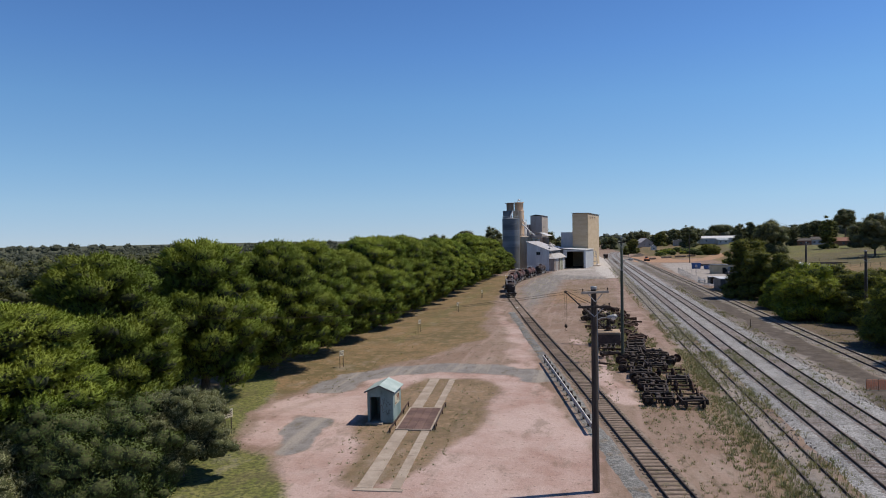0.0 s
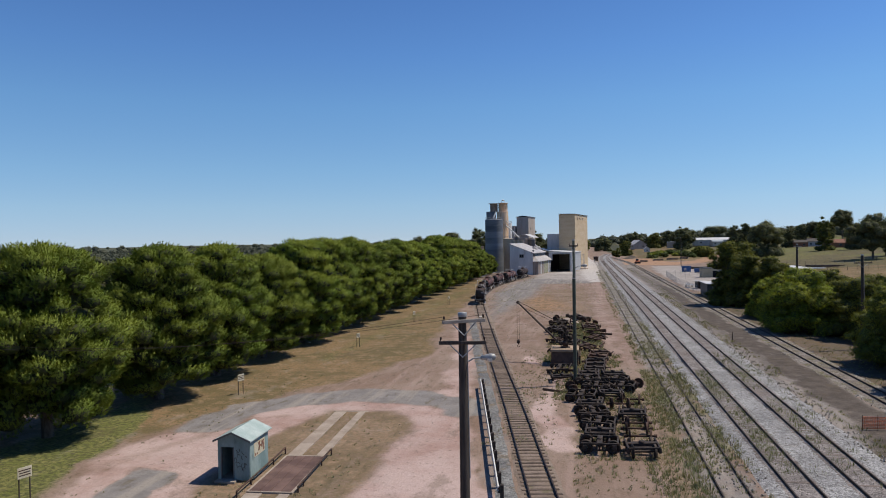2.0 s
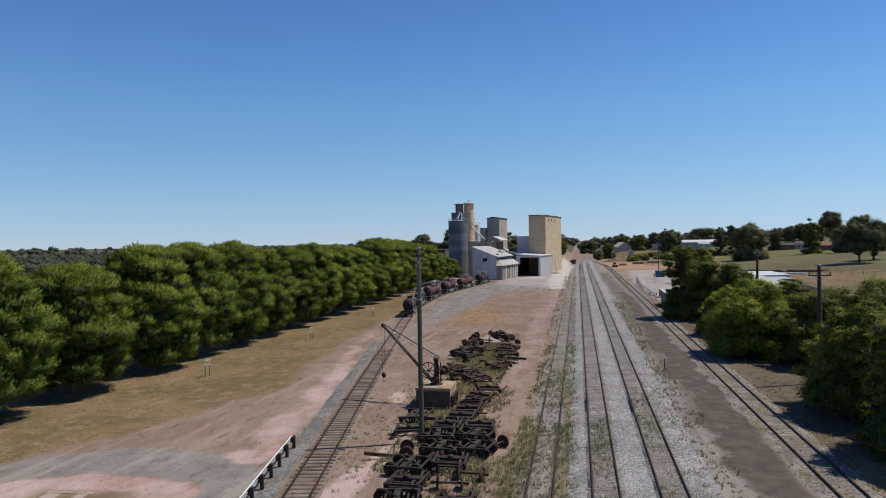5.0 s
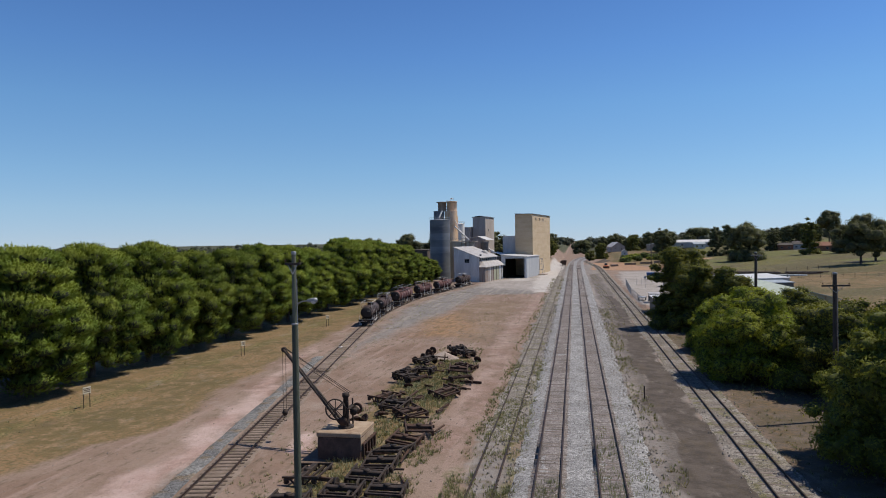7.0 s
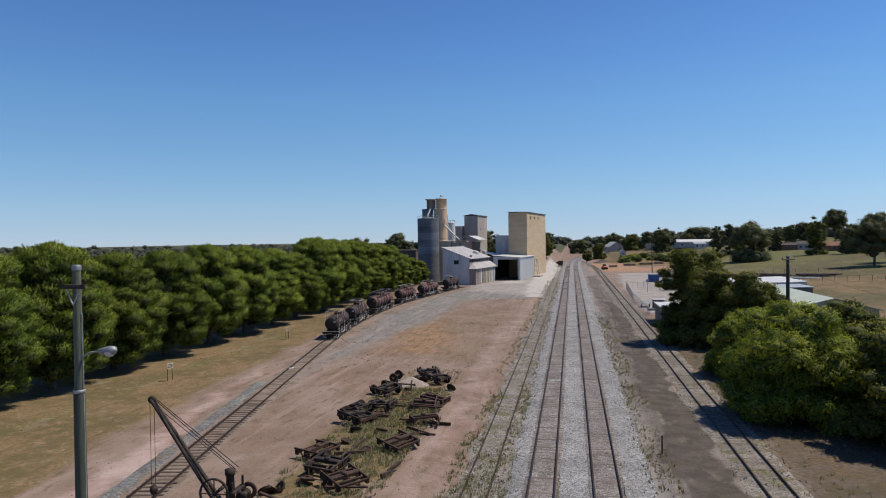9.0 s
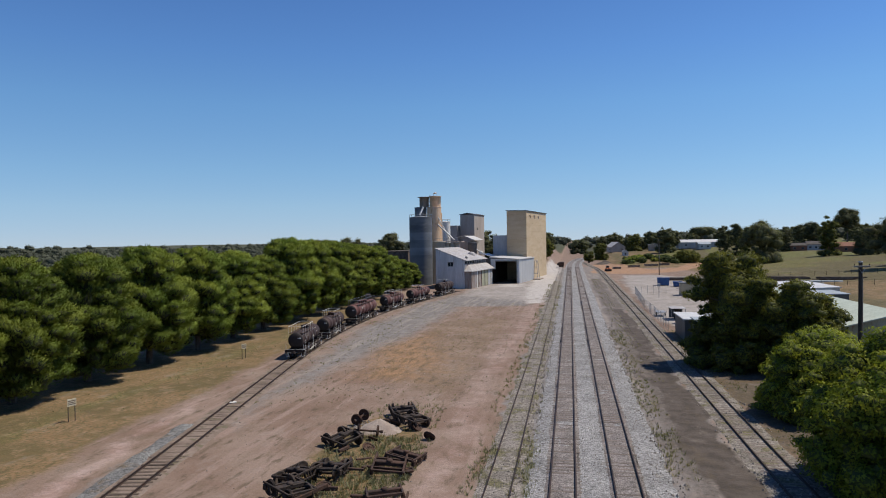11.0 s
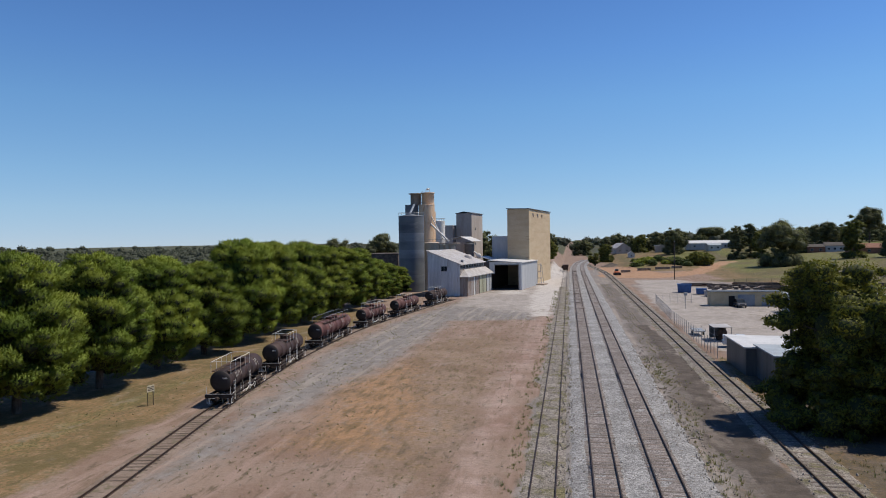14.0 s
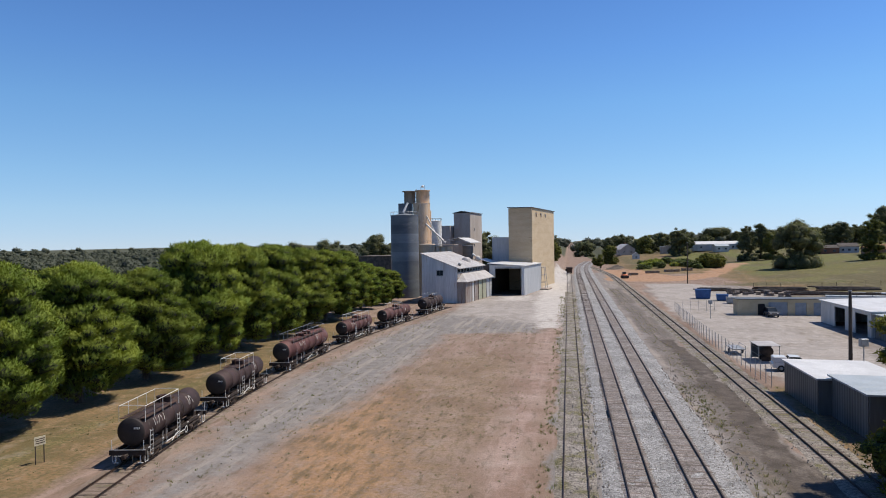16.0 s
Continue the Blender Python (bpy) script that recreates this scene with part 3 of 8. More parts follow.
    # cinders beside the goods line; the last patch darkens the ground beneath the trees
    dark_ground = np.maximum.reduce([
        inside(x, y, [(25.0, 88), (28.6, 88), (28.6, 222), (26.5, 222), (25.3, 150)], 0.9),
        inside(x, y, [(22.5, 20), (29, 20), (29, 90), (25, 90)], 1.2) * 0.8,
        inside(x, y, [(23.4, 88), (28.8, 88), (28.8, 330), (23.8, 330)], 1.2) * 0.52,
        inside(x, y, [(30, 80), (44, 80), (44, 178), (33, 184), (31, 150)], 2.0) * 0.55])
    earth = np.maximum.reduce([
        inside(x, y, [(-7, 146), (4, 146), (4.5, 160), (1, 174), (-4, 190), (-9, 182), (-11, 170)], 9.0) * 0.66,
        inside(x, y, [(-10, 376), (9, 376), (9, 420), (-12, 420)], 3.0)])
    clay = inside(x, y, [(26, 366), (45, 360), (58, 372), (70, 392), (104, 492), (97, 496), (68, 412), (53, 390), (40, 440), (30, 470), (28, 420)], 3.0)
    scrub = np.maximum(smooth(X, 50, 68) * smooth(Y, 175, 240), smooth(X, 36, 50) * smooth(Y, 400, 430)) * (0.2 + 0.5 * smooth(fbm(X, Y, 18, 31), 0.36, 0.62)) * (1 - clay)
    far = np.maximum(smooth(-X, 46, 60), smooth(np.hypot(X, Y), 560, 700)) * (1 - along(X, Y, [(19, 0), (19, 3000)], 9, 3))
    road = along(X, Y, [(-47, -60), (-46, 120), (-43, 230), (-44, 330)], 4.0, 0.4)
    Z = land(X, Y)
    ny, nx = X.shape
    idx = np.arange(ny * nx).reshape(ny, nx)
    a, b, c, d = idx[:-1, :-1].ravel(), idx[:-1, 1:].ravel(), idx[1:, 1:].ravel(), idx[1:, :-1].ravel()
    tris = np.concatenate([np.stack([a, b, c], 1), np.stack([a, c, d], 1)])
    verts = np.stack([X.ravel(), Y.ravel(), Z.ravel()], 1)
    me = quick_mesh("ground", verts, tris, np.zeros(len(tris)), (ground_material(),), np.ones(len(tris), bool))
    for name, four in (("zones_a", (red, grav, pale, dry)), ("zones_b", (green, dark_ground, earth, far)), ("zones_c", (road, dust, scrub, clay))):
        at = me.attributes.new(name, "FLOAT_COLOR", "POINT")
        at.data.foreach_set("color", np.stack([q.ravel() for q in four], 1).astype(np.float32).ravel())
    ob = new("ground", me)
    tagged(ob, "dry railway yard of red dirt, gravel and parched grass", "ground", kind="structure")


def ground_material():
    m, n, l, p = nodes_of("yard_ground")
    geo = n.new("ShaderNodeNewGeometry")
    pos = geo.outputs["Position"]
    n1, n2, n3, n4 = (noise_node(n, l, pos, s, 6.0, 0.6) for s in (0.13, 0.7, 3.2, 14.0))
    tracks = n.new("ShaderNodeMapping")  # wheel marks run along the yard
    tracks.inputs["Scale"].default_value = (1.0, 0.06, 1.0)
    tracks.inputs["Rotation"].default_value = (0, 0, radians(4))
    l.new(pos, tracks.inputs["Vector"])
    n5 = noise_node(n, l, tracks.outputs["Vector"], 0.9, 4.0)

    def blotch(a, b, fac=n2, lo=0.36, hi=0.64):
        return mix(n, l, ramp(n, l, fac, lo, hi), deeper(a, 0.7), deeper(b, 0.7))

    def zone(attr, k, lo=0.30, hi=0.70):
        key = (attr, k)
        if key not in made:
            at = n.new("ShaderNodeAttribute")
            at.attribute_name = attr
            sep = n.new("ShaderNodeSeparateColor")
            l.new(at.outputs["Color"], sep.inputs[0])
            for i in range(3):
                made[(attr, i)] = sep.outputs[i]
            made[(attr, 3)] = at.outputs["Alpha"]
        add = n.new("ShaderNodeMath")
        add.operation = "MULTIPLY_ADD"
        add.inputs[1].default_value = 0.9
        l.new(grit, add.inputs[0])
        l.new(made[key], add.inputs[2])
        sub = n.new("ShaderNodeMath")
        sub.operation = "SUBTRACT"
        sub.inputs[1].default_value = 0.45
        l.new(add.outputs[0], sub.inputs[0])
        return ramp(n, l, sub.outputs[0], lo, hi)

    made = {}
    avg = n.new("ShaderNodeMath")
    avg.operation = "MULTIPLY_ADD"
    avg.inputs[1].default_value = 0.5
    half = n.new("ShaderNodeMath")
    half.operation = "MULTIPLY"
    half.inputs[1].default_value = 0.5
    l.new(n2, half.inputs[0])
    l.new(n3, avg.inputs[0])
    l.new(half.outputs[0], avg.inputs[2])
    grit = avg.outputs[0]
    col = blotch((0.285, 0.195, 0.15), (0.36, 0.27, 0.218), n1)
    col = mix(n, l, ramp(n, l, n5, 0.5, 0.68), col, deeper((0.37, 0.27, 0.225)))
    streaks = n.new("ShaderNodeMapping")  # dead weeds and oil lie in broken streaks along the yard
    streaks.inputs["Scale"].default_value = (1.0, 0.28, 1.0)
    streaks.inputs["Rotation"].default_value = (0, 0, radians(-7))
    l.new(pos, streaks.inputs["Vector"])
    n6 = noise_node(n, l, streaks.outputs["Vector"], 1.3, 7.0, 0.68)
    weedy = ramp(n, l, n6, 0.53, 0.66)
    litter = deeper((0.135, 0.105, 0.07))
    col = mix(n, l, weedy, col, mix(n, l, 0.78, col, litter))
    col = mix(n, l, zone("zones_b", 3), col, blotch((0.075, 0.085, 0.05), (0.115, 0.12, 0.07), n1))
    col = mix(n, l, zone("zones_a", 3), col, mix(n, l, ramp(n, l, n3, 0.42, 0.62), mix(n, l, weedy, mix(n, l, ramp(n, l, n2, 0.46, 0.66), blotch((0.165, 0.128, 0.06), (0.33, 0.21, 0.115), n1, 0.4, 0.6), deeper((0.35, 0.235, 0.145))), deeper((0.15, 0.118, 0.062))), deeper((0.18, 0.145, 0.07))))
    col = mix(n, l, zone("zones_a", 1), col, mix(n, l, ramp(n, l, n5, 0.48, 0.66), mix(n, l, weedy, blotch((0.25, 0.232, 0.225), (0.32, 0.30, 0.292), n2), deeper((0.19, 0.165, 0.135))), deeper((0.36, 0.325, 0.295))))
    col = mix(n, l, zone("zones_b", 2), col, mix(n, l, ramp(n, l, n3, 0.5, 0.66), mix(n, l, ramp(n, l, n6, 0.45, 0.6), blotch((0.37, 0.22, 0.12), (0.46, 0.285, 0.17), n2), deeper((0.19, 0.135, 0.075))), deeper((0.34, 0.20, 0.085))))
    col = mix(n, l, zone("zones_a", 0), col, mix(n, l, ramp(n, l, n1, 0.38, 0.62), mix(n, l, ramp(n, l, n5, 0.5, 0.8), blotch((0.45, 0.30, 0.26), (0.52, 0.37, 0.33), n2), deeper((0.55, 0.42, 0.385))), deeper((0.57, 0.435, 0.40))))
    col = mix(n, l, zone("zones_b", 0), col, mix(n, l, ramp(n, l, n3, 0.4, 0.62), blotch((0.18, 0.195, 0.055), (0.275, 0.265, 0.095), n2), deeper((0.09, 0.10, 0.036))))
    col = mix(n, l, zone("zones_b", 1), col, blotch((0.095, 0.08, 0.07), (0.15, 0.126, 0.11), n2))
    col = mix(n, l, zone("zones_a", 2), col, mix(n, l, ramp(n, l, n2, 0.45, 0.75), blotch((0.37, 0.335, 0.31), (0.46, 0.42, 0.395), n1), deeper((0.52, 0.48, 0.455))))
    col = mix(n, l, zone("zones_c", 1), col, blotch((0.56, 0.52, 0.49), (0.68, 0.64, 0.61), n2))
    col = mix(n, l, zone("zones_c", 2), col, blotch((0.115, 0.10, 0.05), (0.185, 0.16, 0.08), n2))
    col = mix(n, l, zone("zones_c", 3), col, blotch((0.43, 0.255, 0.155), (0.51, 0.325, 0.21), n2))
    col = mix(n, l, zone("zones_c", 0), col, blotch((0.20, 0.20, 0.20), (0.26, 0.26, 0.26), n2))
    col = mix(n, l, ramp(n, l, n3, 0.57, 0.68), col, mix(n, l, 0.5, col, deeper((0.14, 0.105, 0.075))))
    drift = n.new("ShaderNodeMapping")  # trampled weeds and spilt dirt in ragged drifts
    drift.inputs["Scale"].default_value = (1.0, 0.55, 1.0)
    drift.inputs["Rotation"].default_value = (0, 0, radians(20))
    l.new(pos, drift.inputs["Vector"])
    n7 = noise_node(n, l, drift.outputs["Vector"], 0.33, 9.0, 0.72)
    col = mix(n, l, ramp(n, l, n7, 0.53, 0.66), col, mix(n, l, 0.42, col, deeper((0.15, 0.118, 0.075))))
    col = mix(n, l, ramp(n, l, n7, 0.46, 0.34), col, mix(n, l, 0.25, col, deeper((0.46, 0.40, 0.36))))
    col = mix(n, l, 1.0, col, value_of(n, l, n4, 0.45, 1.55), "MULTIPLY")
    l.new(col, p.inputs["Base Color"])
    p.inputs["Roughness"].default_value = 0.95
    p.inputs["Specular IOR Level"].default_value = 0.2
    bn = n.new("ShaderNodeBump")
    bn.inputs["Strength"].default_value, bn.inputs["Distance"].default_value = 0.5, 0.12
    l.new(n3, bn.inputs["Height"])
    l.new(bn.outputs["Normal"], p.inputs["Normal"])
    return m


make_ground()

# ---- railway tracks ----
RAIL = 0.20


def sweep(b, pts, off, prof):
    """A profile of (sideways, up) pulled along pts, off to the right of the line."""
    p = np.asarray(pts)
    t = np.gradient(p, axis=0)
    t /= np.linalg.norm(t, axis=1)[:, None]
    nrm = np.stack([t[:, 1], -t[:, 0]], 1)
    k, vs, fs = len(prof), [], []
    for q, m in zip(p, nrm):
        for s, z in prof:
            vs.append((q[0] + m[0] * (off + s), q[1] + m[1] * (off + s), z))
    for i in range(len(p) - 1):
        for j in range(k):
            a, c = i * k + j, i * k + (j + 1) % k
            fs.append((a, c, c + k, a + k))
    fs += [tuple(reversed(range(k))), tuple(range((len(p) - 1) * k, len(p) * k))]
    return b.add(vs, fs)


def rail_profile(z):
    return [(-0.065, z - 0.14), (0.065, z - 0.14), (0.02, z - 0.11), (0.02, z - 0.04), (0.036, z - 0.035), (0.036, z), (-0.036, z), (-0.036, z - 0.035), (-0.02, z - 0.04), (-0.02, z - 0.11)]


def sleeper_mesh(name, mat, long):
    b = Build().box((0, 0, 0), (long, 0.23, 0.14), 0.02)
    return b.mesh(name, mat)


def track(name, pts, label, rail_z, sleeper_mat, near, proud, every=0.62, jitter=0.03, miss=0.0, long=2.45):
    """Two rails on sleepers along a line; near: the stretch of y whose sleepers are parts of their own."""
    root = thing(name, Matrix(), label, "railway track")
    line = spline(pts, 2.0)
    for off in (-0.7525, 0.7525):
        part("rail", sweep(Build(), line, off, rail_profile(rail_z)), M["rail"], root)
    fine = spline(pts, every)
    me, rest, count = sleeper_mesh("sleeper", M[sleeper_mat], long), Build(), 0
    rng = random.Random(len(name))
    for i in range(1, len(fine) - 1):
        if rng.random() < miss:
            continue
        d = fine[i + 1] - fine[i - 1]
        m = pose(fine[i][0] + rng.uniform(-0.05, 0.05), fine[i][1], rail_z - 0.14 - 0.07 + rng.uniform(-0.02, 0.012) + proud, 0, 0, math.degrees(math.atan2(-d[0], d[1])) + rng.uniform(-1, 1) * jitter * 40)
        if near[0] < fine[i][1] < near[1] and count < 300:
            ob = new("sleeper", me)
            ob.parent, ob.matrix_basis = root, m
            count += 1
        elif fine[i][1] < 420:
            rest.box((0, 0, 0), (long, 0.23, 0.14), 0, m)
    if rest.f:
        ob = part("buried_timber", rest, M[sleeper_mat], root)
        ob["kind"] = "stuff"
    return root


def bed(name, outline, z0, pts, mat, label):
    """Heaped ballast with sloping shoulders along a line, its top uneven."""
    line = spline(pts, 1.5)
    b = Build()
    b.smooth = True
    p = np.asarray(line)
    t = np.gradient(p, axis=0)
    t /= np.linalg.norm(t, axis=1)[:, None]
    k = len(outline)
    rng = random.Random(5)
    vs, fs = [], []
    for q, d in zip(p, t):
        for j, (s, z) in enumerate(outline):
            edge = j in (0, k - 1)
            s2 = s + (rng.uniform(-0.35, 0.35) if edge else 0)
            vs.append((q[0] + d[1] * s2, q[1] - d[0] * s2, z0 + z + (0 if edge else rng.uniform(-0.007, 0.007))))
    for i in range(len(p) - 1):
        for j in range(k - 1):
            fs.append((i * k + j, i * k + j + 1, (i + 1) * k + j + 1, (i + 1) * k + j))
    b.add(vs, fs)
    return solid(name, b, mat, Matrix(), label, "ballast", kind="stuff")


def straight(x, y0, y1, step=20):
    return [(x, y) for y in np.arange(y0, y1 + 0.1, step)]


def far_bend(x, end):
    """The running lines, straight and then bending away far off."""
    return straight(x, 15, 395) + [(x + 0.3, 430), (x + 0.8, 470), (x + 3, 520), (x + 8, 580)][:end]


bed("ballast_bed", [(-4.6, -0.14), (-3.7, 0.09), (-2.9, 0.11), (-2.2, 0.105), (-1.0, 0.105), (-0.3, 0.12), (0.3, 0.12), (1.0, 0.105), (2.6, 0.105), (3.2, 0.11), (4.0, 0.09), (5.4, -0.14)], 0.0, [(p[0] + 1.9, p[1]) for p in far_bend(16.95, 4)], M["ballast"], "pale grey crushed rock ballast under the running lines")
bed("ballast_bed", [(-2.4, -0.14), (-1.5, 0.045), (0, 0.05), (1.5, 0.045), (2.4, -0.14)], 0.0, straight(30.3, 15, 375) + [(29.5, 410), (27.2, 450), (24.6, 490)], M["ballast_old"], "weedy grey ballast under the goods line")
bed("ballast_bed", [(-2.0, -0.14), (-1.2, 0.02), (0, 0.03), (1.2, 0.02), (2.0, -0.14)], 0.0, straight(13.2, 96, 330), M["ballast_old"], "thin weedy ballast under the disused siding")
bed("ballast_bed", [(-3.1, -0.14), (-2.4, 0.05), (-1.5, 0.055), (-1.1, -0.14)], 0.0, TRACK_A[:7], M["ballast_blue"], "dark weathered ballast under the stabling siding")
for x in (16.95, 20.70):
    bed("fouled_ballast", [(-1.12, 0.07), (-1.02, 0.118), (-0.4, 0.112), (0.4, 0.112), (1.02, 0.118), (1.12, 0.07)], 0.0, far_bend(x, 4), M["ballast_fouled"], "brown oily ballast packed between the sleepers of the running line")
near_a = [tuple(q) for q in CENTRE_A[::4] if q[1] < 128]
far_a = [tuple(q) for q in CENTRE_A[::4] if q[1] > 120]
bed("dirt_bed", [(-1.7, -0.12), (-1.2, 0.02), (0, 0.03), (1.2, 0.02), (1.9, -0.12)], 0.0, near_a, M["dirt_fill"], "brown dirt trodden in between the sleepers")
bed("dirt_bed", [(-2.2, -0.12), (-1.2, 0.05), (-0.6, 0.055), (0.6, 0.055), (1.2, 0.05), (2.2, -0.12)], 0.0, far_a, M["dirt_fill"], "brown dirt burying the sleepers of the siding")
track("stabling_siding", TRACK_A, "rusty siding on weathered timber sleepers, tank wagons standing on it", RAIL, "sleeper_dark", (30, 160), 0.006, 0.66, long=2.15)
track("disused_siding", straight(13.2, 25, 440), "rusty disused siding half buried in weeds and gravel", 0.14, "sleeper", (96, 260), -0.012, 0.66)
track("running_line", far_bend(16.95, 4), "railway running line on grey crushed rock ballast", RAIL + 0.06, "sleeper", (60, 245), 0.0, long=2.2)
track("running_line", far_bend(20.70, 4), "railway running line on grey crushed rock ballast", RAIL + 0.06, "sleeper", (60, 245), -0.004, long=2.2)
track("goods_line", straight(30.3, 15, 375) + [(29.5, 410), (27.2, 450), (24.6, 490)], "goods line on timber sleepers beside the depot fence", RAIL, "sleeper", (60, 245), 0.0, 0.66)

# ---- trees ----


def blades(rng, n, centre, radii, length, width, spiky, up, jitter=0.12, low=-0.35):
    """n pointed leaves over an ellipsoid: points and directions, as arrays of triangles' corners."""
    d = rng.normal(size=(int(n * 1.6) + 8, 3))
    d /= np.linalg.norm(d, axis=1)[:, None]
    d = d[d[:, 2] > low][:n]
    n = len(d)
    pos = centre + d * radii * rng.uniform(1 - jitter * 2.0, 1 + jitter, (n, 1))
    r = rng.normal(size=(n, 3))
    tang = np.cross(d, r)
    tang /= np.linalg.norm(tang, axis=1)[:, None]
    k = rng.uniform(0, 1, (n, 1)) < spiky
    way = np.where(k, d * 0.7 + tang * 0.5, tang * 0.95 + d * 0.2) + np.array([0, 0, up])
    way /= np.linalg.norm(way, axis=1)[:, None]
    side = np.cross(way, d + 0.22 * r)
    side /= np.linalg.norm(side, axis=1)[:, None]
    ln = rng.uniform(0.6, 1.3, (n, 1)) * length
    wd = rng.uniform(0.7, 1.3, (n, 1)) * width / 2
    return np.stack([pos - side * wd - way * ln * 0.3, pos + side * wd - way * ln * 0.3, pos + way * ln * 0.7], 1)


ICO = {}


def ico(level=2):
    if level not in ICO:
        bm = bmesh.new()
        bmesh.ops.create_icosphere(bm, subdivisions=level, radius=1.0)
        ICO[level] = (np.array([v.co[:] for v in bm.verts]), np.array([[v.index for v in f.verts] for f in bm.faces]))
        bm.free()
    return ICO[level]


def crown_mesh(name, puffs, rng, per_area, length, width, mats, spiky=0.5, up=0.25, core=0.75, low=-0.35, ragged=0.18, soft=0.72):
    """A crown: leafy clumps, each with a core coloured dark for inner shade and many leaves round it."""
    V, T, MI, NO, k = [], [], [], [], 0
    C, R = np.array([p[0] for p in puffs], float), np.array([p[1] for p in puffs], float)
    big = R.max(1)
    for i in range(len(puffs)):
        c, r = C[i], R[i]
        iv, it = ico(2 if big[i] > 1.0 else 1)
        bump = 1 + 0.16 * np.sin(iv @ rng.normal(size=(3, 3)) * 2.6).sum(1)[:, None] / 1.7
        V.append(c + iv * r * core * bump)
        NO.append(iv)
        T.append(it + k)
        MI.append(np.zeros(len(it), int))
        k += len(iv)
        area = 4 * math.pi * (r[0] * r[1] * r[2]) ** (2 / 3)
        b = blades(rng, int(area * per_area), c, r, length, width, spiky, up, ragged, low)
        near = np.nonzero((np.linalg.norm(C - c, axis=1) < big + big[i]) & (np.arange(len(C)) != i) & (big > 0.35))[0]
        if len(near):  # leaves buried in another clump are left out
            q = (b.mean(1)[:, None, :] - C[None, near]) / (R[None, near] * 0.8)
            b = b[((q ** 2).sum(2) > 1).all(1)]
        out = (b.mean(1) - c) / r
        out /= np.linalg.norm(out, axis=1)[:, None] + 1e-6
        flat = np.cross(b[:, 1] - b[:, 0], b[:, 2] - b[:, 0])
        flat /= np.linalg.norm(flat, axis=1)[:, None] + 1e-9
        turn = (flat * out).sum(1) < 0  # every leaf faces outwards, and shades softly with its clump
        b[turn] = b[turn][:, [1, 0, 2]]
        flat[turn] *= -1
        nrm = out * soft + flat * (1 - soft)
        nrm /= np.linalg.norm(nrm, axis=1)[:, None] + 1e-6
        NO.append(np.repeat(nrm, 3, axis=0))
        V.append(b.reshape(-1, 3))
        T.append(np.arange(len(b) * 3).reshape(-1, 3) + k)
        MI.append(np.ones(len(b), int))
        k += len(b) * 3
    mi = np.concatenate(MI)
    return quick_mesh(name, np.concatenate(V), np.concatenate(T), mi, mats, np.ones(len(mi), bool), np.concatenate(NO))


def trunk_build(rng, height, r, limbs, spread, start=0.3):
    b = Build()
    lean = Vector((rng.uniform(-0.4, 0.4), rng.uniform(-0.4, 0.4), 0))
    pts = [Vector((0, 0, -0.3)), Vector((0, 0, height * 0.3)) + lean * 0.4, Vector((0, 0, height * 0.65)) + lean, Vector((0, 0, height * 0.9)) + lean * 1.3]
    rr = [r * 1.35, r, r * 0.6, r * 0.2]
    for a, c, p, q in zip(pts, pts[1:], rr, rr[1:]):
        b.tube(a, c, p, q, 9)
    for i in range(limbs):
        t = rng.uniform(start, 0.8)
        base = pts[1].lerp(pts[3], max(0, (t - 0.3) / 0.6)) if t > 0.3 else pts[0].lerp(pts[1], t / 0.3)
        a = i * 2.4 + rng.uniform(-0.4, 0.4)
        tip = base + Vector((math.cos(a), math.sin(a), rng.uniform(0.25, 0.7))) * spread * rng.uniform(0.6, 1.0)
        mid = base.lerp(tip, 0.5) + Vector((0, 0, spread * 0.08))
        b.tube(base, mid, r * 0.42, r * 0.28, 7)
        b.tube(mid, tip, r * 0.28, r * 0.08, 7)
    return b


def clustered(rng, puffs, k, low=0.15):
    """Breaks each clump into smaller ones on its upper, outer side, round a hidden middle."""
    out = []
    for c, r in puffs:
        c, r = Vector(c), Vector(r)
        out.append((tuple(c), tuple(r * 0.86)))
        way = Vector((c.x, c.y, 0))
        way = way.normalized() if way.length > 0.3 else Vector((0, 0, 0))
        for _ in range(k):
            d = (Vector((rng.gauss(0, 1), rng.gauss(0, 1), rng.gauss(low, 0.8))).normalized() + way * 0.5 + Vector((0, 0, 0.25))).normalized()
            s = rng.uniform(0.36, 0.58)
            p = c + Vector((d.x * r.x, d.y * r.y, d.z * r.z)) * rng.uniform(0.70, 0.98)
            out.append((tuple(p), (r.x * s, r.y * s, r.x * s * rng.uniform(0.55, 0.85))))
    return out


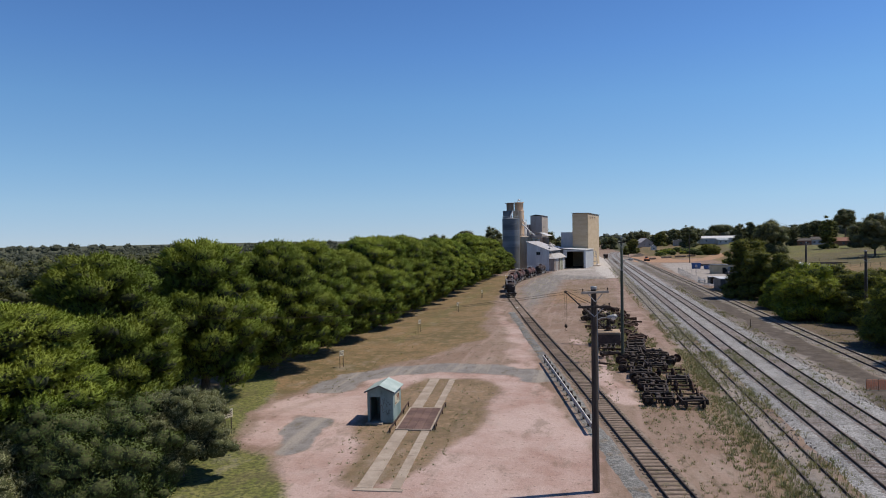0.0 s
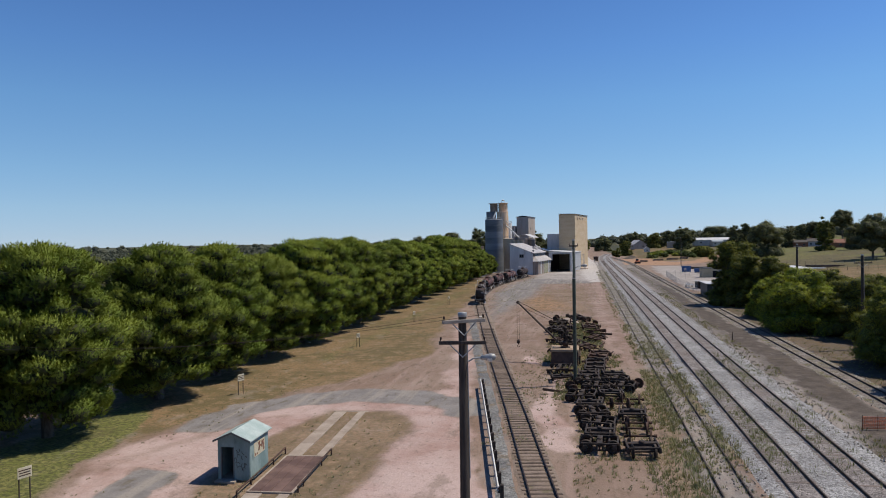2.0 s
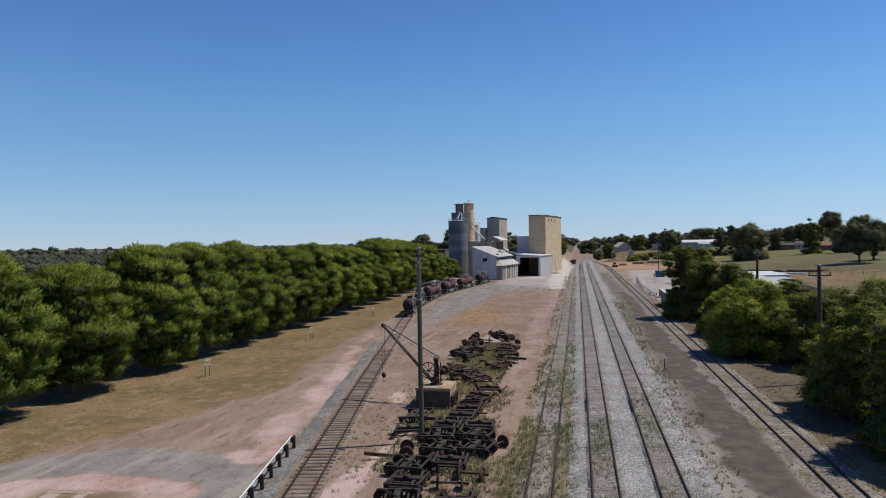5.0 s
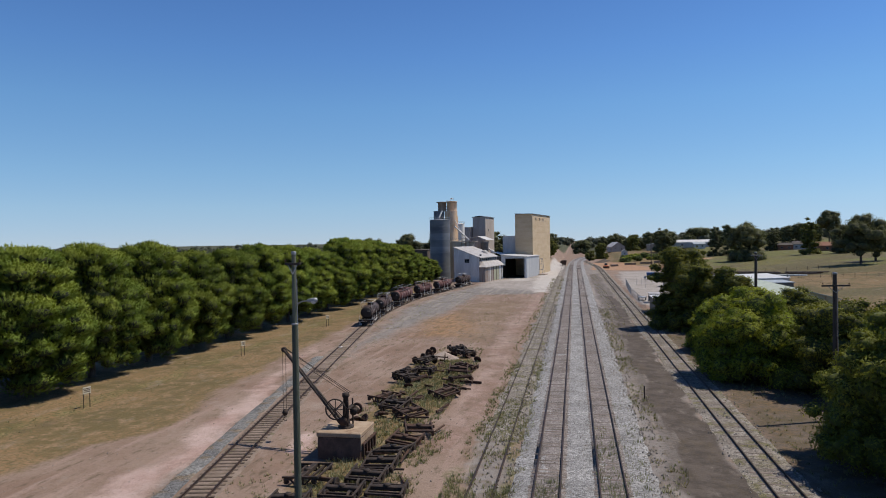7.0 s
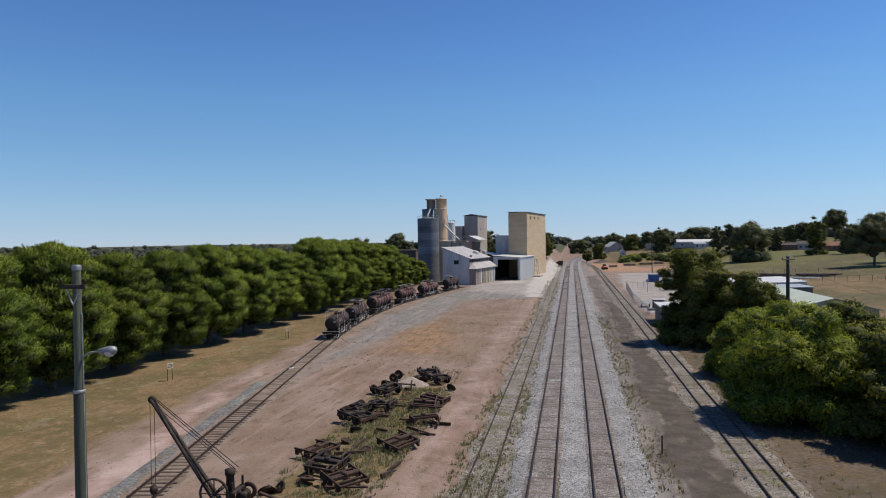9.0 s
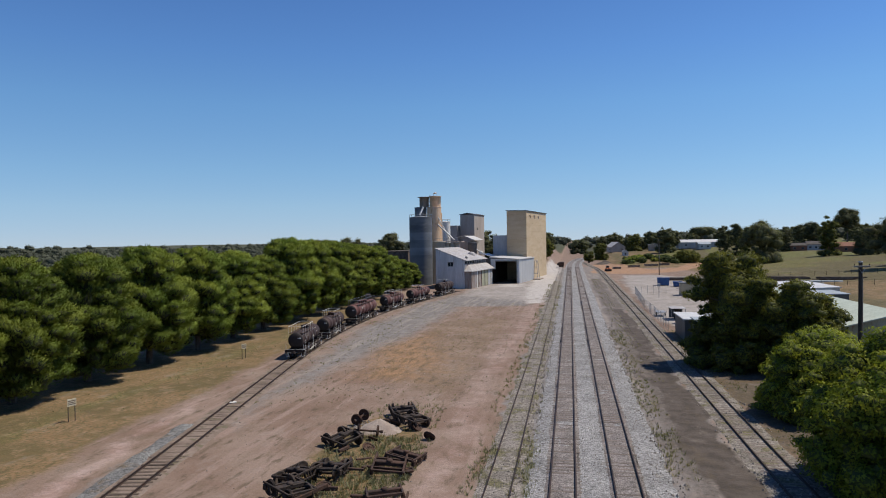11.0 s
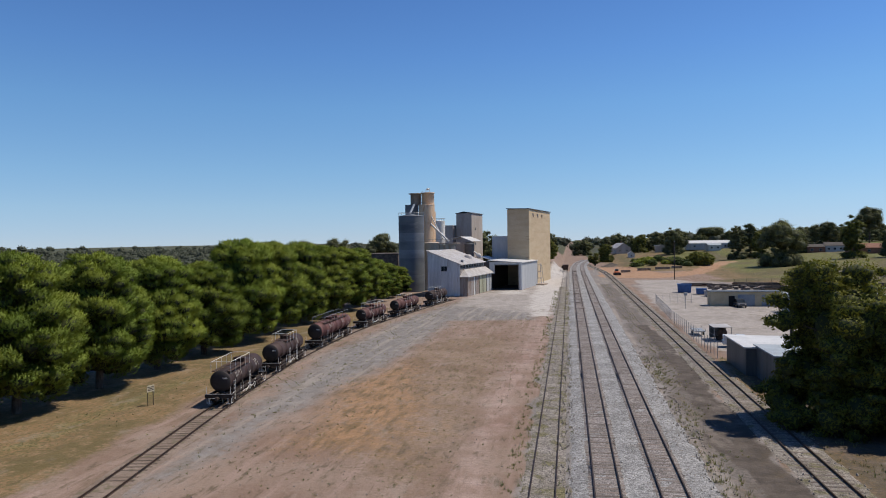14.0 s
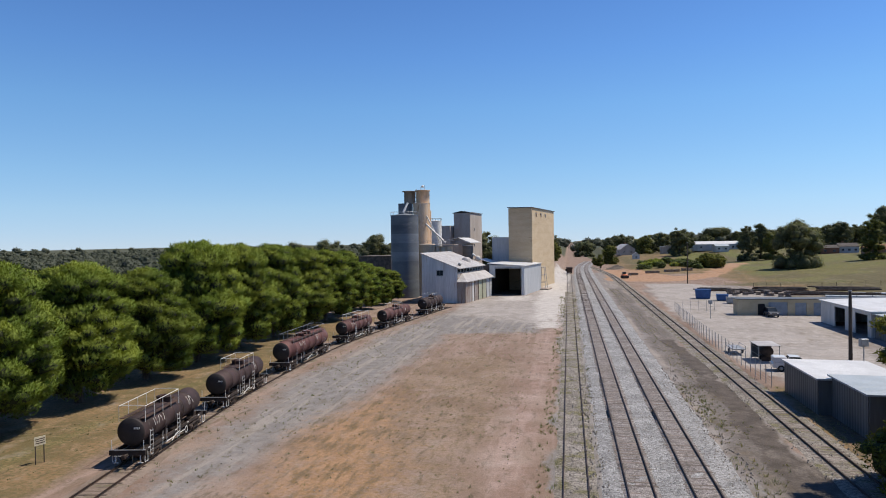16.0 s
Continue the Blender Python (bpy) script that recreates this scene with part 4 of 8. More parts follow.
def pine_lobes(rng, H, R, z0):
    """Flat upswept pads at the limb ends: (centre, radii, outward angle), in uneven tiers."""
    out = []
    for layer in range(10):
        u = layer / 9
        z = z0 + 0.5 + (H - z0 - 1.5) * u
        prof = R * (0.82 + 0.20 * math.sin(math.pi * min(1, u * 1.3))) * max(0.02, 1 - (max(0, u - 0.22) / 0.80) ** 2.5) ** 0.42
        n = max(2, int(round(2 * math.pi * prof / 2.5)))
        ph = rng.uniform(0, 6.28)
        for i in range(n):
            a = ph + 6.283 * (i + rng.uniform(-0.35, 0.35)) / n
            s = rng.uniform(1.0, 2.0)
            q = max(0.15, prof * rng.uniform(0.78, 1.10) - s * 0.7)
            out.append(((math.cos(a) * q, math.sin(a) * q, min(z + rng.uniform(-0.8, 0.8), H - s * 0.55)), (s, s * rng.uniform(0.8, 1.1), s * rng.uniform(0.5, 0.75)), a))
    for i in range(16):  # the domed top
        a, q = i * 2.4, R * 0.62 * math.sqrt((i + 0.3) / 16)
        s = rng.uniform(1.1, 1.8)
        out.append(((math.cos(a) * q, math.sin(a) * q, H - 0.9 - 1.9 * (q / (R * 0.62)) ** 2 + rng.uniform(-0.4, 0.4)), (s, s, s * 0.62), a))
    return out


def pine_crown(seed, H, R, z0):
    """A pine's crown: pads of short upswept shoots, each a brush of needles, round a heart coloured dark for inner
    shade.
    """
    rng, npr = random.Random(seed), np.random.default_rng(seed)
    lobes = pine_lobes(rng, H, R, z0)
    C, S = np.array([p[0] for p in lobes]), np.array([p[1] for p in lobes])
    A = np.array([p[2] for p in lobes])
    # axes of each pad: outwards and up, sideways, and its own up
    tilt = npr.uniform(0.05, 0.4, len(A))
    ax = np.stack([np.cos(A) * np.cos(tilt), np.sin(A) * np.cos(tilt), np.sin(tilt)], 1)
    ay = np.stack([-np.sin(A), np.cos(A), np.zeros(len(A))], 1)
    az = np.cross(ax, ay)
    F = np.stack([ax, ay, az], 1)  # rows: axes
    V, T, MI, NO, k = [], [], [], [], 0
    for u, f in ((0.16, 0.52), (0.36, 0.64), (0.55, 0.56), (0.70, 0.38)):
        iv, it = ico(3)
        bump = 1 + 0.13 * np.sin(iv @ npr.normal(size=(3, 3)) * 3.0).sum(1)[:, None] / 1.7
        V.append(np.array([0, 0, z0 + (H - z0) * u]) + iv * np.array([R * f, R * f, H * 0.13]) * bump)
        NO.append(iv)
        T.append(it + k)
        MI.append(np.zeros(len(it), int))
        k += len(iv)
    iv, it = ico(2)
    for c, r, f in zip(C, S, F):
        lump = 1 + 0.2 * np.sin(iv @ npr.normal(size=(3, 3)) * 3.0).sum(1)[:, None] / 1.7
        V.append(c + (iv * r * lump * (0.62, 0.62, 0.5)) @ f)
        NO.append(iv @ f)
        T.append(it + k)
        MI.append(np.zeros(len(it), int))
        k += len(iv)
    count = np.maximum(30, (S[:, 0] * S[:, 1] * 92)).astype(int)
    own = np.repeat(np.arange(len(C)), count)
    d = npr.normal(size=(len(own), 3)) + np.array([0.35, 0, 0.45])
    d /= np.linalg.norm(d, axis=1)[:, None]
    keep = d[:, 2] > -0.9
    own, d = own[keep], d[keep]
    pos = C[own] + np.einsum("ni,nij->nj", d * S[own] * npr.uniform(0.62, 1.06, (len(own), 1)), F[own])
    q = np.einsum("nlk,lik->nli", pos[:, None, :] - C[None], F) / (S[None] * 0.62)
    deep = (q ** 2).sum(2) < 1
    deep[np.arange(len(own)), own] = False
    keep = ~deep.any(1)
    own, d, pos = own[keep], d[keep], pos[keep]
    nrm = np.einsum("ni,nij->nj", d / S[own], F[own])
    nrm /= np.linalg.norm(nrm, axis=1)[:, None]
    way = nrm * 0.55 + ax[own] * 0.45 + np.array([0, 0, 0.55]) + npr.normal(size=pos.shape) * 0.28
    way /= np.linalg.norm(way, axis=1)[:, None]
    ln = npr.uniform(0.28, 0.6, (len(pos), 1))
    per = 13
    ii = np.repeat(np.arange(len(pos)), per)
    t = npr.uniform(0.0, 1.0, (len(ii), 1))
    base = pos[ii] + way[ii] * ln[ii] * (t - 0.35)
    perp = np.cross(way[ii], npr.normal(size=base.shape))
    perp /= np.linalg.norm(perp, axis=1)[:, None] + 1e-9
    go = way[ii] * (0.55 + 0.5 * t) + perp * (0.75 - 0.45 * t)
    go /= np.linalg.norm(go, axis=1)[:, None]
    side = np.cross(go, npr.normal(size=base.shape))
    side /= np.linalg.norm(side, axis=1)[:, None] + 1e-9
    w = npr.uniform(0.024, 0.044, (len(ii), 1))
    tip = base + go * npr.uniform(0.16, 0.27, (len(ii), 1))
    tri = np.stack([base - side * w, base + side * w, tip], 1)
    flat = np.cross(tri[:, 1] - tri[:, 0], tri[:, 2] - tri[:, 0])
    flat /= np.linalg.norm(flat, axis=1)[:, None] + 1e-9
    turn = (flat * nrm[ii]).sum(1) < 0
    tri[turn] = tri[turn][:, [1, 0, 2]]
    flat[turn] *= -1
    soft = nrm[ii] * 0.78 + perp * 0.12 + flat * 0.13
    soft /= np.linalg.norm(soft, axis=1)[:, None]
    V.append(tri.reshape(-1, 3))
    NO.append(np.repeat(soft, 3, axis=0))
    T.append(np.arange(len(tri) * 3).reshape(-1, 3) + k)
    MI.append(np.ones(len(tri), int))
    mi = np.concatenate(MI)
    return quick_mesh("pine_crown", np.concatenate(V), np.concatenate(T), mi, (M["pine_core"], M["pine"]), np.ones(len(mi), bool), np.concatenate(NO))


def make_tree(name, label, category, m, trunk, crown, group=""):
    root = thing(name, m, label, category, group)
    part("trunk", trunk, M["bark"], root)
    ob = new("crown", crown)
    ob.parent = root
    return root


def round_puffs(rng, H, R, z0, n, s0, s1, squash=0.8, skirt=0):
    """Clumps spread unevenly over a rounded crown, with gaps."""
    out = []
    cz, hz = (H + z0) / 2, (H - z0) / 2
    for i in range(n):
        d = Vector((rng.gauss(0, 1), rng.gauss(0, 1), rng.gauss(0.15, 1))).normalized()
        q = rng.uniform(0.55, 0.95)
        s = rng.uniform(s0, s1)
        out.append(((d.x * (R - s * 0.7) * q, d.y * (R - s * 0.7) * q, cz + d.z * (hz - s * 0.6) * q), (s, s, s * squash)))
    for i in range(skirt):  # boughs that hang to the ground
        a = 6.283 * (i + rng.uniform(-0.3, 0.3)) / skirt
        s = rng.uniform(s0, s1)
        q = (R - s * 0.7) * rng.uniform(0.75, 1.0)
        out.append(((math.cos(a) * q, math.sin(a) * q, s * rng.uniform(0.5, 1.3)), (s, s, s * 1.1)))
    out.append(((0, 0, cz), (R * 0.45, R * 0.45, hz * 0.5)))
    return out


PINES = [(-34.5, 35.0, 11.6, 6.2), (-36.0, 45.5, 13.6, 6.3), (-34.5, 57.5, 14.8, 6.3), (-33.6, 70.0, 14.6, 6.2), (-34.0, 81.0, 14.2, 5.8), (-34.0, 92.0, 13.8, 5.9), (-34.4, 104.5, 14.6, 6.2), (-34.2, 114.0, 14.9, 5.8),
         (-34.0, 124.0, 15.1, 6.1), (-34.2, 134.0, 14.3, 5.8), (-34.0, 144.0, 14.6, 6.0), (-34.0, 155.0, 14.1, 5.9), (-33.6, 165.5, 14.3, 5.9), (-33.8, 176.0, 13.9, 5.8), (-34.0, 187.0, 12.6, 5.7), (-34.4, 198.5, 15.7, 6.3), (-34.4, 209.5, 16.2, 6.4), (-34.2, 221.0, 15.5, 6.0),
         (-34.0, 232.0, 14.6, 5.9), (-33.6, 243.5, 14.3, 5.8), (-33.6, 254.0, 13.4, 5.6), (-33.2, 265.0, 11.0, 5.0), (-32.6, 275.5, 9.4, 4.6), (-32.2, 285.0, 8.4, 4.2)]


def make_pines():
    kinds = []
    for s in range(4):
        rng = random.Random(40 + s)
        near = pine_crown(40 + s, 14.5, 6.1, 1.9)
        trunk = trunk_build(rng, 12.0, 0.36, 7, 4.2, 0.16)
        kinds.append((near, trunk))
    rng = random.Random(9)
    for i, (x, y, H, R) in enumerate(PINES):
        near, trunk = kinds[(i * 3 + i // 4) % 4]
        root = make_tree("pine_tree", "broad dense pine with bright green needles, in a long row" if H > 12 else "low rounded pine at the end of the row", "pine tree",
                         pose(x, y, 0, 0, 0, rng.uniform(0, 360)), trunk, near, "row of pines")
        w, v = rng.uniform(0.93, 1.04) * R / 6.2, rng.uniform(0.93, 1.0) * H / 14.5
        root.scale = (w, w, v)


make_pines()


def leafy(name, label, cat, x, y, H, R, z0, n, s0, s1, mats, per, length, width, seed, spiky=0.35, up=0.0, r=0.3, limbs=6, low=-0.6, ragged=0.22, core=0.72, squash=0.8, group=""):
    rng, npr = random.Random(seed), np.random.default_rng(seed)
    me = crown_mesh("crown", fine_puffs(rng, H, R, z0, n, s0, s1, squash, 16 if z0 < 0.3 and R > 4.5 else 0), npr, per, length, width, mats, spiky, up, core, low, ragged)
    return make_tree(name, label, cat, pose(x, y, float(land(x, y)), 0, 0, rng.uniform(0, 360)), trunk_build(rng, H * 0.85, r, limbs, R * 0.7), me, group)


def fine_puffs(rng, H, *rest):
    p = round_puffs(rng, H, *rest)
    return clustered(rng, p, 5, 0.0) if H < 14 and rest[0] < 7.1 else p


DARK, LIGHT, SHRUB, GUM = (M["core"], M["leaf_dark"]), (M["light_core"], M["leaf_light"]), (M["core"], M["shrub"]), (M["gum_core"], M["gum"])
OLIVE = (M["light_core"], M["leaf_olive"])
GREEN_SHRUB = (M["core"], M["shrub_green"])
leafy("shrub_tree", "spreading dull green fine-leaved tree beside the dirt road", "tree", -28.6, 34.6, 5.5, 6.3, 0.0, 64, 1.0, 1.7, GREEN_SHRUB, 48, 0.17, 0.075, 71, 0.45, 0.15, limbs=0, ragged=0.22)
leafy("shrub_tree", "grey-leaved feathery small tree against the green one", "tree", -24.6, 37.6, 5.6, 4.1, 0.0, 44, 0.8, 1.4, SHRUB, 56, 0.15, 0.05, 70, 0.6, 0.3, limbs=0, ragged=0.26)
leafy("shrub_tree", "grey-green feathery tree beside the dirt road", "tree", -32.0, 31.5, 4.8, 5.0, 0.0, 34, 1.0, 1.7, SHRUB, 44, 0.17, 0.06, 72, 0.5, 0.3, limbs=0, ragged=0.22)
leafy("shade_tree", "dark green broad-leaved tree beside the goods line", "tree", 35.7, 160.5, 13.9, 5.7, 0.2, 70, 0.9, 1.9, DARK, 26, 0.26, 0.14, 73, r=0.4)
leafy("shade_tree", "dark green broad-leaved tree by the depot sheds", "tree", 42.2, 168.0, 8.2, 4.4, 0.4, 34, 1.1, 2.0, DARK, 11, 0.28, 0.17, 74)
leafy("pepper_tree", "bright green drooping tree beside the goods line", "tree", 36.8, 121.5, 9.4, 5.9, -0.6, 66, 1.2, 2.1, LIGHT, 34, 0.24, 0.12, 75, up=-0.35)
leafy("pepper_tree", "bright green drooping tree beside the goods line", "tree", 43.5, 130.0, 8.6, 5.8, -0.4, 50, 1.1, 2.0, DARK, 22, 0.26, 0.14, 76, up=-0.35)
leafy("pepper_tree", "dull green drooping tree beside the goods line", "tree", 44.0, 115.0, 9.4, 6.3, -0.4, 56, 1.1, 2.0, DARK, 24, 0.26, 0.14, 77, up=-0.35)
leafy("pepper_tree", "large yellow-green drooping tree by the power pole", "tree", 40.6, 93.5, 10.9, 7.09, -0.6, 76, 1.2, 2.1, OLIVE, 34, 0.24, 0.12, 78, up=-0.35)
leafy("pepper_tree", "dark green drooping tree beside the goods line", "tree", 40.6, 80.8, 12.4, 7.05, -0.4, 64, 1.1, 2.1, DARK, 18, 0.34, 0.17, 79, up=-0.35)
leafy("pepper_tree", "dull green drooping tree beside the goods line", "tree", 49.5, 106.5, 9.2, 6.2, 0.0, 44, 1.1, 2.0, OLIVE, 20, 0.3, 0.15, 80, up=-0.35)
leafy("pepper_tree", "bright green drooping tree overhanging the goods line", "tree", 37.2, 138.5, 7.2, 4.6, -0.4, 44, 1.0, 1.8, LIGHT, 30, 0.24, 0.12, 83, up=-0.35)
leafy("shade_tree", "dull green tree crowding the depot sheds", "tree", 41.4, 157.5, 10.2, 4.8, 0.2, 46, 0.9, 1.8, DARK, 20, 0.28, 0.15, 81)
leafy("pepper_tree", "bright green low tree in front of the shade trees", "tree", 40.8, 147.5, 6.4, 3.5, -0.3, 30, 1.0, 1.7, LIGHT, 26, 0.24, 0.12, 82, up=-0.3)

# gums and house trees on the rise
RISE = [(-74, 70, 13, 5.5, 1.5, GUM), (-86, 84, 15, 6, 1.5, GUM), (-98, 66, 12, 6, 1, GUM), (-110, 92, 14, 7, 1.5, GUM), (-92, 108, 13, 6, 1.5, GUM), (-124, 78, 13, 7, 1, GUM), (-136, 110, 15, 7, 1, GUM), (-116, 130, 13, 7, 1, GUM), (-104, 150, 13, 7, 1, GUM), (-150, 90, 15, 8, 1, GUM),
        (-82, 130, 11, 6, 1, GUM), (-142, 140, 14, 8, 1, GUM), (-170, 130, 15, 8, 1, GUM), (-128, 170, 13, 8, 1, GUM),
        (42, 640, 15.2, 5.1, 2.3, GUM), (56, 700, 14.8, 8.6, 3.0, GUM), (65, 610, 14.6, 6.5, 0.7, DARK), (81, 640, 15.5, 7.6, 2.3, GUM), (83, 575, 19.0, 7.6, 2.3, GUM), (91, 590, 15.0, 5.3, 2.2, GUM),
        (123, 660, 15.2, 10.9, 6.8, GUM), (134, 640, 11.5, 6.0, 2.3, GUM), (107, 505, 20.3, 5.7, 1.6, GUM), (116, 515, 21.1, 5.4, 1.7, GUM), (118, 500, 15.4, 5.2, 0.8, DARK), (105, 418, 21.8, 10.1, 2.6, GUM),
        (145, 520, 15.3, 5.5, 1.5, GUM), (165, 560, 14.2, 6.1, 1.4, GUM), (173, 560, 16.1, 8.0, 2.4, GUM), (185, 570, 13.5, 6.3, 2.0, GUM), (141, 438, 20.9, 5.4, 0.4, DARK), (168, 490, 23.9, 8.7, 9.6, GUM),
        (37, 530, 12.5, 4.7, 0.0, DARK), (29, 500, 7.3, 3.8, 0.0, DARK), (125, 330, 19.6, 10.5, 3.9, GUM), (136, 345, 17.4, 7.6, 2.6, GUM), (155, 430, 15.0, 6.5, 1.5, GUM),
        (173, 440, 13.3, 6.7, 1.3, GUM), (63, 636, 10.9, 5.2, 0.6, GUM), (76, 652, 8.3, 6.5, 0.6, GUM), (87, 601, 8.3, 5.3, 0.6, GUM), (102, 634, 8.6, 5.7, 0.6, GUM), (114, 649, 10.6, 6.2, 0.6, GUM),
        (117, 678, 11.9, 5.9, 0.6, GUM), (129, 596, 9.4, 7.4, 0.6, GUM), (144, 595, 10.9, 6.1, 0.6, GUM), (151, 626, 8.3, 5.6, 0.6, GUM), (164, 635, 9.4, 6.8, 0.6, GUM), (174, 610, 11.6, 7.1, 0.6, GUM),
        (188, 586, 10.4, 7.6, 0.6, GUM), (196, 628, 12.4, 5.4, 0.6, GUM), (211, 595, 8.7, 6.5, 0.6, GUM), (221, 555, 11.4, 6.7, 0.6, GUM), (230, 630, 11.1, 6.8, 0.6, GUM), (242, 598, 11.8, 7.8, 0.6, GUM),
        (254, 585, 8.3, 7.1, 0.6, GUM), (268, 597, 11.7, 5.9, 0.6, GUM), (276, 569, 8.1, 6.4, 0.6, GUM), (283, 544, 8.3, 7.3, 0.6, GUM), (295, 536, 9.8, 7.6, 0.6, GUM), (26, 700, 14, 9, 1, GUM),
        (-1, 640, 15, 8, 2, GUM), (150, 310, 12, 7, 2, GUM), (172, 350, 14, 8, 2, GUM), (-16, 392, 9, 6, 1, GUM), (-22, 410, 14.5, 7, 1, GUM), (-40, 420, 19.5, 8, 1, GUM),
        (-52, 400, 20.5, 8, 1, GUM), (-64, 385, 18.5, 8, 1, GUM), (-80, 372, 17.5, 9, 1, GUM), (-95, 380, 16.5, 9, 1, GUM), (-6, 430, 11, 7, 1, GUM), (-30, 395, 16.5, 7, 1, GUM),
        (-72, 410, 20.5, 8, 1, GUM), (-110, 372, 12, 9, 1, GUM), (6, 408, 9, 4, 0.5, DARK)]
for i, (x, y, H, R, z0, mats) in enumerate(RISE):
    small = H < 9
    leafy("bush" if small else "gum_tree", "dark rounded bush on the grassy rise" if small else "olive-green gum tree among the town houses" if x < -66 and y < 200 else "tall olive-green gum tree with an open crown" if mats is GUM else "dense dark green tree beside the houses", "bush" if small else "tree",
          x, y, H, R, z0 - 0.12 * H if z0 < 0.3 * H else z0, 70 if not small else 24, max(0.85, R * 0.12), max(1.7, R * 0.29), mats, 7.0, 0.5, 0.24, 100 + i, 0.4, 0.1, 0.35, 6, ragged=0.3, core=0.72, group="trees on the rise")
leafy("bush", "dense dark rounded bush on the mound beside the orange track", "bush", 75, 436, 6.4, 6.4, -0.8, 44, 1.3, 2.2, DARK, 8, 0.5, 0.26, 299, 0.4, 0.1, 0.2, 0, group="scrub on the mound")
SCRUB = random.Random(17)
for i in range(20):  # low scrub on the mound
    x, y = SCRUB.uniform(44, 70), SCRUB.uniform(428, 452)
    leafy("scrub_bush", "low yellow-green scrub bush on the mound", "bush", x, y, SCRUB.uniform(1.6, 3.0), SCRUB.uniform(2.2, 4.2), -0.6, 18, 0.8, 1.4, SCRUB.choice((OLIVE, LIGHT, GREEN_SHRUB)), 8, 0.34, 0.18, 300 + i, 0.4, 0.2, 0.08, 0, group="scrub on the mound")


def make_woods():
    """Bushland and town trees that fill the land beyond the pines and along the skyline."""
    rng = np.random.default_rng(3)
    iv, it = ico()
    V, T, MI, k = [], [], [], 0
    spots = []
    for _ in range(3400):
        x, y = -rng.uniform(58, 900), rng.uniform(-40, 1500)
        spots.append((x, y, rng.uniform(1.6, 4.4)))
    for _ in range(1000):
        a, r = rng.uniform(-1.0, 0.9), rng.uniform(700, 2300)
        x, y = math.sin(a) * r, math.cos(a) * r
        if r > 860 or abs(x - 22) > 14 + 0.01 * r:
            spots.append((x, y, rng.uniform(3, 5.5)))
    for x, y, s in spots:
        dist = math.hypot(x, y)
        s *= 1 + dist / 2500
        r = np.array([s, s, s * rng.uniform(0.6, 0.9)])
        c = np.array([x, y, float(land(x, y)) + s * 0.75])
        V.append(c + iv * r * 0.8 * (1 + 0.2 * np.sin(iv @ rng.normal(size=(3, 3)) * 3).sum(1)[:, None] / 1.7))
        T.append(it + k)
        MI.append(np.zeros(len(it), int))
        k += len(iv)
        b = blades(rng, 54 if dist < 700 else 36, c, r, s * 0.42, s * 0.24, 0.4, 0.2, 0.2)
        V.append(b.reshape(-1, 3))
        T.append(np.arange(len(b) * 3).reshape(-1, 3) + k)
        MI.append(np.ones(len(b), int))
        k += len(b) * 3
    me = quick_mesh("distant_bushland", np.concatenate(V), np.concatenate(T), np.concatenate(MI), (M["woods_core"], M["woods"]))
    tagged(new("distant_bushland", me), "dull olive bushland stretching to the horizon", "bushland", kind="stuff")


make_woods()

# ---- the grain works ----


def wall_panel(b, x0, x1, z0, z1, y, t=0.2, holes=()):
    """An upright wall in x and z at depth y, one piece, with rectangular holes (x0, x1, z0, z1) right through it."""
    xs = sorted({x0, x1, *[v for h in holes for v in h[:2]]})
    zs = sorted({z0, z1, *[v for h in holes for v in h[2:]]})
    nx, nz = len(xs), len(zs)
    full = {(i, j) for i in range(nx - 1) for j in range(nz - 1)
            if not any(h[0] <= xs[i] and xs[i + 1] <= h[1] and h[2] <= zs[j] and zs[j + 1] <= h[3] for h in holes)}
    at, vs, fs = {}, [], []

    def v(i, j, s):
        if (i, j, s) not in at:
            at[(i, j, s)] = len(vs)
            vs.append((xs[i], y + s * t / 2, zs[j]))
        return at[(i, j, s)]
    for i, j in full:
        fs.append((v(i, j, -1), v(i + 1, j, -1), v(i + 1, j + 1, -1), v(i, j + 1, -1)))
        fs.append((v(i, j, 1), v(i, j + 1, 1), v(i + 1, j + 1, 1), v(i + 1, j, 1)))
        for (di, dj), (p, q) in (((-1, 0), ((i, j), (i, j + 1))), ((1, 0), ((i + 1, j + 1), (i + 1, j))), ((0, -1), ((i + 1, j), (i, j))), ((0, 1), ((i, j + 1), (i + 1, j + 1)))):
            if (i + di, j + dj) not in full:
                fs.append((v(*p, -1), v(*q, -1), v(*q, 1), v(*p, 1)))
    return b.add(vs, fs)


def window_part(parent, x, y, z, w, h, depth=0.12, turn=0.0):
    """A framed window set in a wall that faces -y before the turn."""
    m = pose(x, y, z, 0, 0, turn)
    f = Build()
    for c, s in (((0, 0, h / 2), (w + 0.16, depth, 0.1)), ((0, 0, -h / 2), (w + 0.16, depth + 0.06, 0.1)), ((-w / 2, 0, 0), (0.1, depth, h)), ((w / 2, 0, 0), (0.1, depth, h)), ((0, 0, 0), (0.06, depth * 0.7, h))):
        f.box(c, s, 0.015, m)
    ob = part("window", f, M["grey_steel"], parent)
    part("pane", Build().box((0, 0.02, 0), (w, 0.02, h), 0, m), M["glass"], ob)
    return ob


